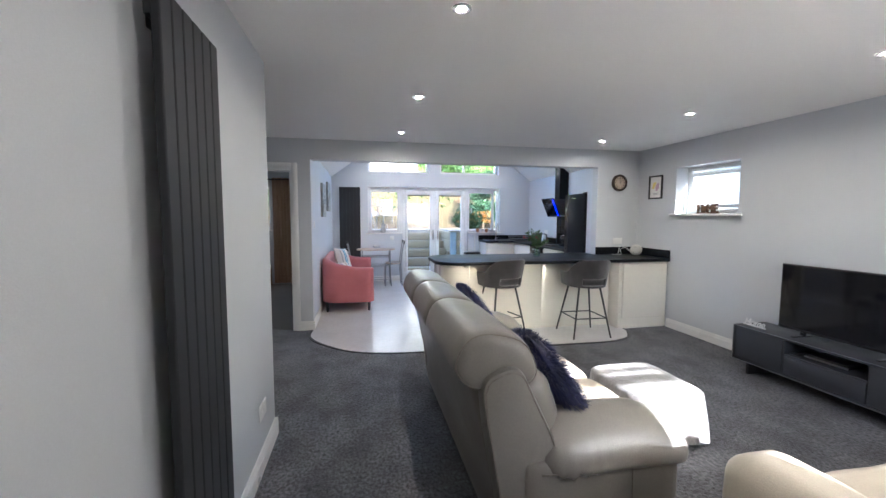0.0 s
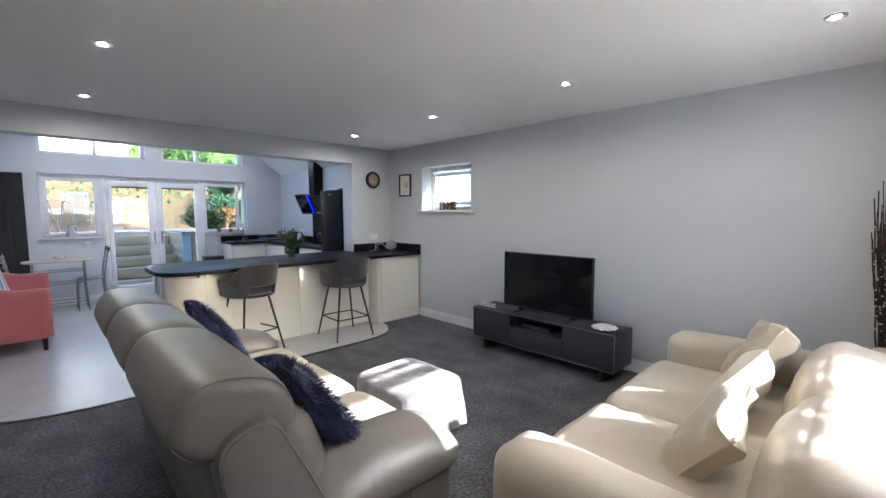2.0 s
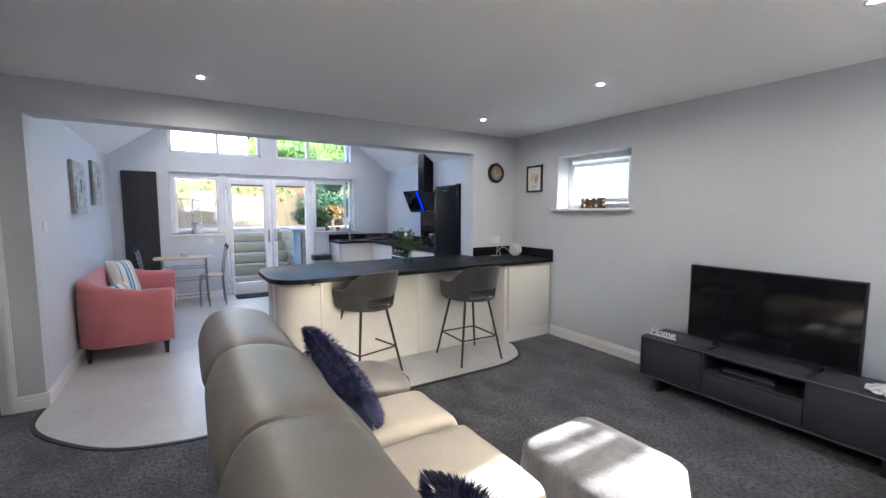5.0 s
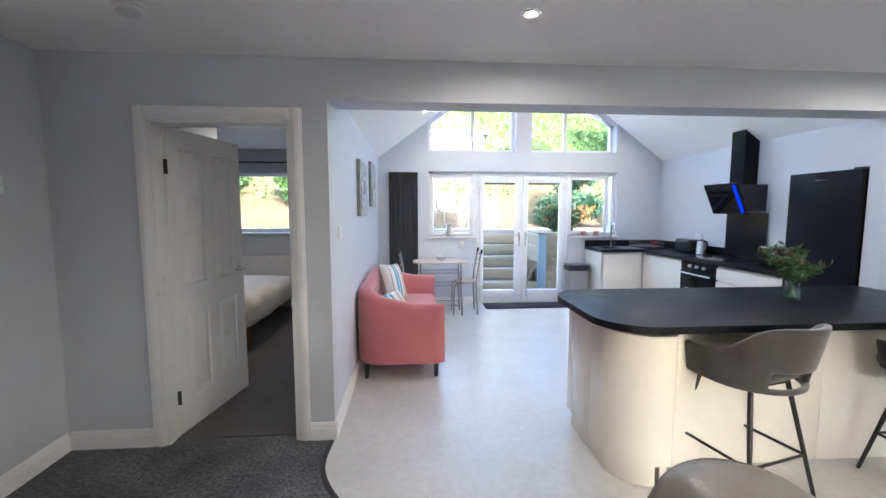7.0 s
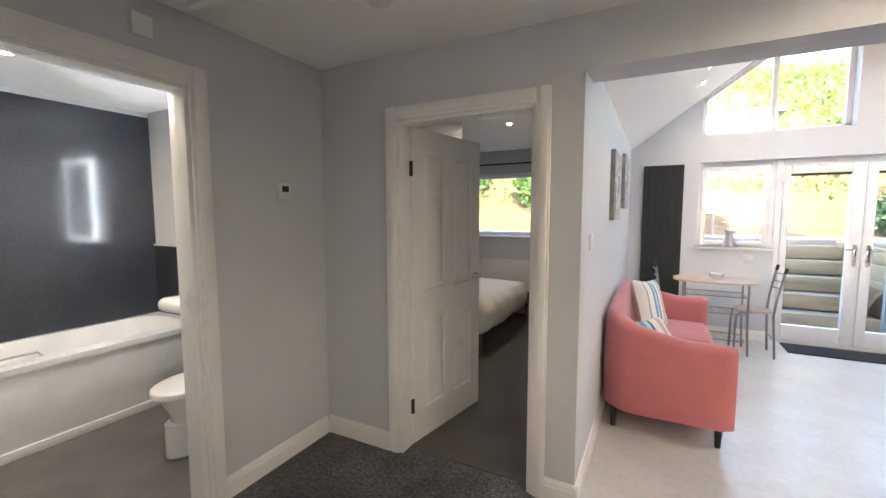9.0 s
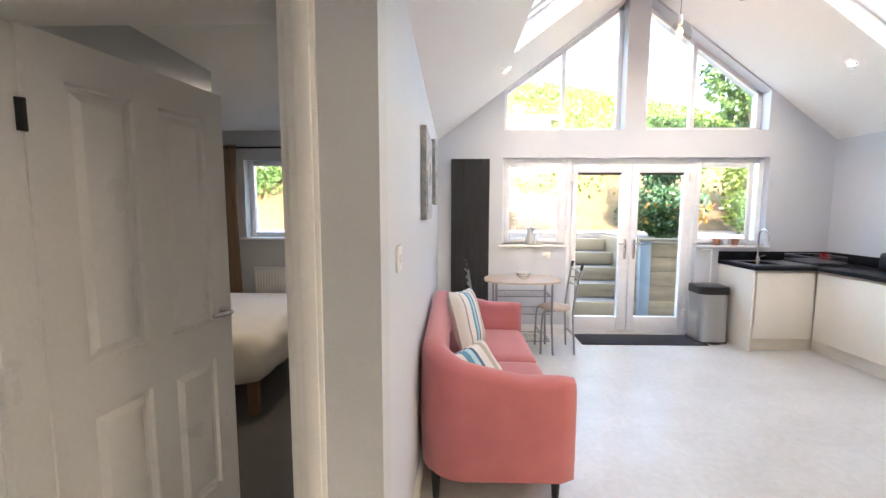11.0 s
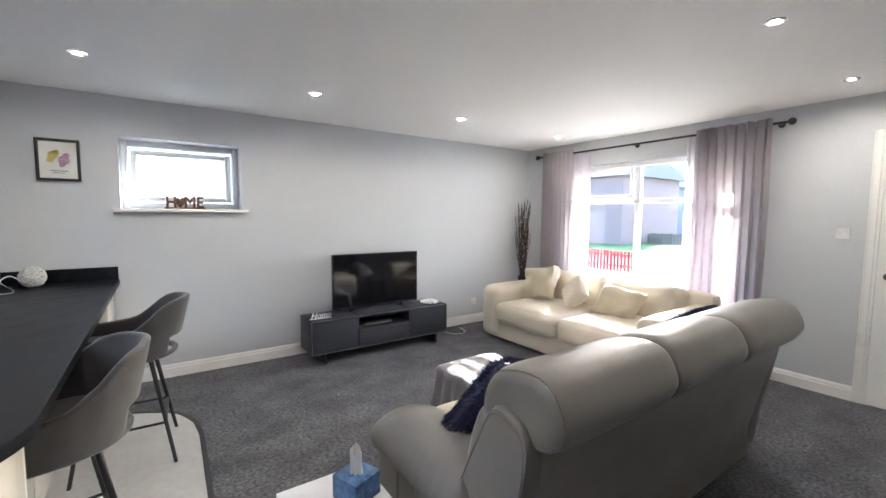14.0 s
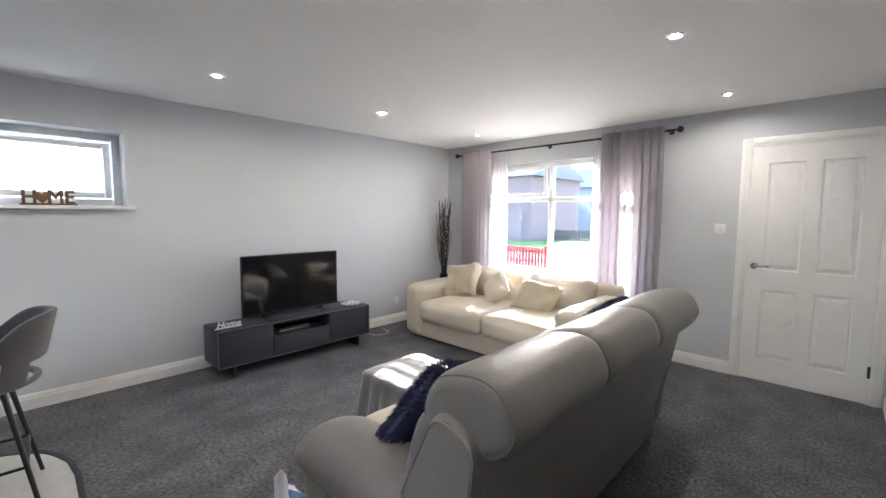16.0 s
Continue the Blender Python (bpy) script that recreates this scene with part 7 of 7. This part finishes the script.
tube(bm, [(-3.0, 5.5, 0.87), (-3.0, 5.5, 1.0), (-3.0, 5.38, 1.0)], 0.012)
part("tap", bm, CHROME, vu)
tl = empty("toilet", -2.74, 5.30, 0.001, 0, "white toilet with closed seat", "toilet")
bm = bmesh.new()
prism(bm, [(0.105 * math.cos(a), -0.3 + 0.22 * math.sin(a)) for a in [i * 2 * math.pi / 24 for i in range(24)]], 0, 0.2)
lathe(bm, [(0.105, 0.18), (0.13, 0.26), (0.175, 0.36), (0.18, 0.385), (0.001, 0.385)], (0, -0.36, 0))
box(bm, (-0.15, -0.3, 0.2), (0.15, 0.0, 0.385), 0.03)
part("pan", bm, WHITEC, tl)
bm = bmesh.new()
prism(bm, [(0.185 * math.cos(a), -0.33 + (0.27 if math.sin(a) > 0 else 0.25) * math.sin(a)) for a in [i * 2 * math.pi / 32 for i in range(32)]], 0.388, 0.425, None, 0.012)
part("seat_lid", bm, WHITEC, tl)
mi = empty("mirror", label="bathroom mirror with white glowing edge", category="mirror")
MIRR = material("mirror_glass", (0.8, 0.8, 0.8), 0.03, metal=1.0, fine_mix=0.0, rough_var=0.01)
EDGEL = material("mirror_edge_light", (0.9, 0.95, 1.0), 0.4, emit=(0.8, 0.9, 1.0), emit_strength=1.5)
boxes("glass", [((-3.25, 5.555, 1.22), (-2.75, 5.562, 2.0))], MIRR, mi, smooth=False)
boxes("light_edge", [((-3.27, 5.548, 1.20), (-3.25, 5.585, 2.02)), ((-2.75, 5.548, 1.20), (-2.73, 5.585, 2.02)), ((-3.25, 5.548, 1.20), (-2.75, 5.585, 1.22)), ((-3.25, 5.548, 2.0), (-2.75, 5.585, 2.02))], EDGEL, mi, "glowing white edge", smooth=False)


# ---- garden behind ----
setting("garden_patio", [((-5, YK + 0.3, -0.35), (9, 10.45, -0.06))], PAVE)
rnd = random.Random(3)
stp = empty("garden_steps", label="weathered timber sleeper steps with gravel treads", category="garden steps")
for i in range(5):
    y = 10.35 + i * 0.34
    z = -0.06 + i * 0.205
    boxes("riser", [((0.0, y, z), (2.36, y + 0.10, z + 0.20))], SLEEPER, stp, bev=0.008)
    boxes("tread", [((0.0, y + 0.10, z - 0.1), (2.36, y + 0.40, z + 0.185))], PAVE, stp, smooth=False)
for xa, xb, yy in ((2.51, 5.6, 10.35), (-5.0, -0.02, 10.35)):
    rw = empty("retaining_wall", label="stacked timber sleeper retaining wall", category="retaining wall")
    for r in range(5):
        x = xa - (0.0 if r % 2 else 0.6)
        while x < xb:
            e = min(x + 1.2, xb)
            if e - max(x, xa) > 0.05:
                boxes("sleeper", [((max(x, xa) + 0.003, yy + rnd.uniform(0, 0.012), -0.06 + r * 0.215), (e - 0.003, yy + 0.14, -0.06 + r * 0.215 + 0.211))], SLEEPER, rw, bev=0.01)
            x += 1.2
for side in (2.38,):
    rw = empty("retaining_wall", label="stacked timber sleeper side wall beside the steps", category="retaining wall")
    for r in range(5):
        boxes("sleeper", [((side, 10.36, -0.06 + r * 0.215), (side + 0.12, 12.2, -0.06 + r * 0.215 + 0.211))], SLEEPER, rw, bev=0.01)
po = empty("fence_post", label="grey-blue painted timber post at the steps", category="post")
boxes("board", [((2.32, 10.24, -0.06), (2.47, 10.30, 1.04))], BLUEP, po, bev=0.004)
boxes("cap", [((2.28, 10.18, 1.04), (3.4, 10.34, 1.07))], SLEEPER, po, bev=0.004)

# terrace and bank: one sheet
bm = bmesh.new()
cols_, rows_ = 60, 44
grid = []
for j in range(rows_ + 1):
    y = 10.45 + (j / rows_) ** 1.6 * 34
    row = []
    for i in range(cols_ + 1):
        x = -16 + 40 * i / cols_
        if y < 13.6:
            z = 1.02
        else:
            z = 1.25 + min(5.6, (y - 13.6) * 0.62) * (1 - 0.012 * max(0, x - 2) ** 1.4 if x > 2 else 1)
        z += 0.10 * noise.noise(Vector((x * 0.6, y * 0.6, 0))) * (1 if y > 13.6 else 0.15) + (0.25 * noise.noise(Vector((x * 0.25, y * 0.25, 4))) if y > 15 else 0)
        if y < 12.2 and -0.05 < x < 2.48:
            z = -0.2
        row.append(bm.verts.new((x, y, z)))
    grid.append(row)
for a, b in zip(grid, grid[1:]):
    for i in range(cols_):
        bm.faces.new((a[i], a[i + 1], b[i + 1], b[i]))
gb = part("garden_bank", bm, BANK, None, "", True, "structure")
gb.data.materials.append(GRASS)
for p_ in gb.data.polygons:
    p_.material_index = 1 if p_.center.y > 15.9 + 0.5 * noise.noise(p_.center * 0.9) else 0
setting("terrace", [((-6, 12.13, 0.8), (9, 13.9, 1.035)), ((-6, 10.49, 0.8), (-0.02, 12.13, 1.035)), ((2.50, 10.49, 0.8), (9, 12.13, 1.035))], PAVE)


def stone(x, y, z, s, seed):
    bm = bmesh.new()
    bmesh.ops.create_icosphere(bm, subdivisions=2, radius=1)
    for v in bm.verts:
        v.co *= 1 + 0.35 * noise.noise(v.co * 1.4 + Vector((seed, 0, 0)))
        v.co = Vector((v.co.x * s * 1.3, v.co.y * s * 0.9, v.co.z * s * 0.62))
    o = part("stone", bm, STONE, None, sharp=30)
    o.matrix_basis = pose(x, y, z, 0, 0, rnd.uniform(-40, 40))
    return tagged(o, "pinkish rubble stone edging the garden bank", "stone", "rockery stones")


for r in range(2):
    for i in range(20):
        stone(-1.5 + i * 0.38 + rnd.uniform(-0.08, 0.08) + r * 0.2, 13.9 + r * 0.28 + rnd.uniform(-0.08, 0.08), 1.14 + r * 0.26 + rnd.uniform(-0.03, 0.05), rnd.uniform(0.15, 0.26), i + r * 50)
gw = empty("rendered_outbuilding", label="pale rendered outbuilding on the terrace", category="outbuilding")
boxes("wall", [((-1.6, 15.2, 1.0), (2.15, 18, 3.7))], RENDER, gw, smooth=False)
boxes("roof", [((-1.75, 15.05, 3.7), (2.3, 18.1, 3.82))], ROOFT, gw, smooth=False)


def leaves(name, parent, mat, n, fn, size, seed, label=""):
    """Many small two-sided leaves; fn(rnd) gives a place and the way outwards."""
    r = random.Random(seed)
    V, F = [], []
    for _ in range(n):
        p, o = fn(r)
        d = (o + Vector((r.uniform(-1, 1), r.uniform(-1, 1), r.uniform(-1, 1)))).normalized()
        s = d.cross(Vector((r.uniform(-1, 1), r.uniform(-1, 1), r.uniform(-1, 1)))).normalized()
        L_ = size * r.uniform(0.6, 1.4)
        w = L_ * 0.34
        b = len(V)
        V += [p, p + d * L_ * 0.5 + s * w, p + d * L_, p + d * L_ * 0.5 - s * w]
        F.append((b, b + 1, b + 2, b + 3))
    me_ = bpy.data.meshes.new(name)
    me_.from_pydata([tuple(v) for v in V], [], F)
    me_.materials.append(mat)
    o = new(name, me_)
    o.parent = parent
    return tagged(o, label=label, kind="stuff")


def bush(name, x, y, z, r, h, mat, n, size, seed, label, cat, trunk=0.0):
    b = empty(name, x, y, z, 0, label, cat)
    rr = random.Random(seed)
    clumps = [(Vector((rr.uniform(-0.75, 0.75) * r, rr.uniform(-0.75, 0.75) * r, trunk + rr.uniform(0.15, 0.95) * h)), rr.uniform(0.25, 0.5) * r) for _ in range(12)]
    bm = bmesh.new()
    cyl(bm, (0, 0, -0.3), (0, 0, trunk + h * 0.5), 0.05 + 0.03 * r, 0.02, 10)
    part("trunk", bm, BARK, b)
    for c, cr_ in clumps[:6]:
        bm = bmesh.new()
        tube(bm, [(0, 0, trunk * 0.8), (c.x * 0.4, c.y * 0.4, (trunk + c.z) * 0.5), tuple(c)], 0.02, 5)
        part("branch", bm, BARK, b)
    def place(q):
        c, cr_ = clumps[q.randrange(len(clumps))]
        o = Vector((q.gauss(0, 1), q.gauss(0, 1), q.gauss(0, 1))).normalized()
        return c + o * cr_ * (0.55 + 0.5 * q.random()), o
    leaves("crown", b, mat, n, place, size, seed + 1)
    return b


bush("conifer", 3.95, 12.9, 1.03, 0.72, 2.0, LEAFD, 9000, 0.075, 41, "dense dark green conifer shrub on the terrace", "shrub")
bush("garden_shrub", 6.0, 13.1, 1.03, 0.9, 1.5, LEAFY, 7000, 0.08, 42, "bright yellow-green garden shrub", "shrub")
bush("garden_shrub", 5.2, 11.6, 1.03, 0.5, 0.7, LEAFG, 4000, 0.06, 43, "low green garden shrub above the sleeper wall", "shrub")
bush("flowering_plant", 3.05, 11.0, 1.03, 0.46, 0.42, LEAFG, 4500, 0.06, 44, "low plant with orange flowers above the sleeper wall", "plant")
def fl(q):
    return Vector((q.uniform(2.65, 3.55), q.uniform(10.65, 11.3), 1.24 + q.uniform(0, 0.28))), Vector((0, 0, 1))
fo = leaves("orange_flowers", None, LEAFO, 420, fl, 0.075, 45, "small orange flowers above the sleeper wall")
tagged(fo, category="flowers")
bush("garden_tree", 8.5, 17.0, 3.0, 1.7, 2.9, LEAFG, 14000, 0.11, 46, "broad green garden tree on the bank", "tree", 0.6)
bush("garden_tree", 12.5, 19.0, 3.0, 2.2, 3.2, LEAFD, 14000, 0.13, 47, "dark green garden tree on the bank", "tree", 0.8)
bush("garden_shrub", -2.6, 14.6, 1.8, 1.0, 1.2, LEAFG, 8000, 0.09, 48, "green shrub on the bank behind the bedroom", "shrub")
bush("garden_shrub", -5.6, 14.8, 1.8, 1.2, 1.2, LEAFG, 8000, 0.09, 49, "green shrub on the bank behind the bedroom", "shrub")
bush("garden_shrub", 3.4, 15.6, 2.6, 0.8, 0.9, LEAFG, 6000, 0.08, 50, "green shrub growing on the dry bank", "shrub")


def bank_z(x, y):
    return 1.25 + min(5.6, (y - 13.6) * 0.62) * (1 - 0.012 * max(0, x - 2) ** 1.4 if x > 2 else 1)


def cover(q):
    x, y = q.uniform(-12, 15), 15.8 + 9 * q.random() ** 0.8
    return Vector((x, y, bank_z(x, y) + q.uniform(-0.03, 0.14))), Vector((0, -0.3, 1))
tagged(leaves("bank_undergrowth", None, LEAFY, 42000, cover, 0.10, 51, "sunlit yellow-green undergrowth covering the bank"), category="undergrowth")
def cover2(q):
    x, y = q.uniform(-12, 15), 14.2 + 8 * q.random()
    return Vector((x, y, bank_z(x, y) + q.uniform(0, 0.25))), Vector((0, -0.3, 1))
tagged(leaves("bank_plants", None, LEAFG, 9000, cover2, 0.12, 52, "patchy green plants on the dry bank"), category="undergrowth")

gc = empty("garden_chair", 0.95, 13.1, 1.035, 200, "grey metal garden armchair on the terrace", "chair")
for s_ in (-1, 1):
    bm = bmesh.new()
    tube(bm, spline([(s_ * 0.27, 0.25, 0), (s_ * 0.27, 0.24, 0.6), (s_ * 0.27, 0.1, 0.66), (s_ * 0.27, -0.2, 0.64), (s_ * 0.27, -0.3, 0)], 4, False), 0.014)
    part("side_frame", bm, GREYM, gc)
bm = bmesh.new()
for i in range(12):
    x = -0.24 + i * 0.0436
    tube(bm, [(x, 0.24, 0.42), (x, -0.18, 0.40), (x, -0.30, 0.9)], 0.006, 5)
part("slats", bm, GREYM, gc, kind="stuff")
bm = bmesh.new()
tube(bm, [(-0.25, 0.24, 0.42), (0.25, 0.24, 0.42), (0.25, -0.18, 0.40), (0.25, -0.30, 0.9), (-0.25, -0.30, 0.9), (-0.25, -0.18, 0.40)], 0.011, 6, True)
part("seat_frame", bm, GREYM, gc)
gt = empty("garden_table", 0.3, 12.9, 1.035, 0, "small round metal garden table on the terrace", "table")
bm = bmesh.new()
cyl(bm, (0, 0, 0.69), (0, 0, 0.71), 0.32, n=28)
part("tabletop", bm, GREYM, gt)
for a in (0.5, 2.6, 4.7):
    bm = bmesh.new()
    cyl(bm, (0.28 * math.cos(a), 0.28 * math.sin(a), 0), (0.1 * math.cos(a), 0.1 * math.sin(a), 0.69), 0.011)
    part("leg", bm, GREYM, gt)

# ---- street side ----
setting("lawn", [((3, -26, -0.5), (40, -12.0, -0.33)), ((-30, -30, -0.5), (3, -24, -0.33))], LAWN)
fe = empty("red_fence", -0.1, 2.6, -0.11, 0, "low red painted picket fence", "fence")
for i in range(40):
    x = 7.0 + i * 0.125
    boxes("picket", [((x, -10.5, -0.28), (x + 0.09, -10.48, 0.42))], REDP, fe)
for z in (-0.1, 0.25):
    boxes("rail", [((6.95, -10.48, z), (12.0, -10.44, z + 0.08))], REDP, fe)
for x in (6.95, 9.5, 12.0):
    boxes("post", [((x, -10.5, -0.38), (x + 0.1, -10.4, 0.5))], REDP, fe)
gf = empty("garden_fence", 0, 0, -0.5, label="grey-brown timber fence beyond the lawn", category="fence")
for i in range(60):
    x = 8.0 + i * 0.2
    boxes("slat", [((x, -22.5, -0.4), (x + 0.17, -22.47, 0.85 + 0.04 * math.sin(i * 2.3)))], FENCEW, gf)
boxes("rail", [((8.0, -22.55, 0.5), (20.0, -22.5, 0.6))], FENCEW, gf)


def house(x, y, w, d, h, ridge, mat, label, wins):
    hs = empty("house", x, y, -0.4, 0, label, "house")
    boxes("wall", [((0, -d, 0), (w, 0, h))], mat, hs, smooth=False)
    bm = bmesh.new()
    prism(bm, [(0.3, h), (-d - 0.3, h), (-d / 2, h + ridge)], -0.3, w + 0.3, YZ)
    part("roof", bm, ROOFT, hs, smooth=False)
    for wx, wz, ww, wh in wins:
        wn_ = new("window")
        wn_.parent = hs
        boxes("frame", [((wx, 0.0, wz), (wx + ww, 0.04, wz + wh))], UPVC, wn_, bev=0.01)
        boxes("pane", [((wx + 0.08, 0.041, wz + 0.08), (wx + ww / 2 - 0.03, 0.05, wz + wh - 0.08)), ((wx + ww / 2 + 0.03, 0.041, wz + 0.08), (wx + ww - 0.08, 0.05, wz + wh - 0.08))], BLACKG, wn_, smooth=False)
    return hs


house(14.6, -19.3, 9.5, 7, 4.4, 1.8, BRICKP, "pinkish gabled house side beyond the lawn", [])
house(14.5, -36, 9, 8, 4.6, 2.4, STREETW, "pale rendered house with white windows", [(1, 0.9, 1.6, 1.2), (5.5, 0.9, 1.6, 1.2), (1, 3.0, 1.4, 1.1), (5.5, 3.0, 1.4, 1.1)])
house(26.0, -36, 10, 8, 4.6, 2.4, BRICKP, "pinkish brick house with white windows", [(1, 0.9, 1.6, 1.2), (6.0, 0.9, 1.6, 1.2), (1, 3.0, 1.4, 1.1), (6.0, 3.0, 1.4, 1.1)])
house(-6.0, -38, 10, 8, 4.6, 2.4, BRICKP, "pinkish brick house with white windows", [(1, 0.9, 1.6, 1.2), (6.0, 0.9, 1.6, 1.2), (1, 3.0, 1.4, 1.1), (6.0, 3.0, 1.4, 1.1)])
bush("street_tree", 18.5, -28, -0.4, 1.8, 3.2, LEAFG, 5000, 0.2, 61, "green street tree by the houses", "tree", 1.2)
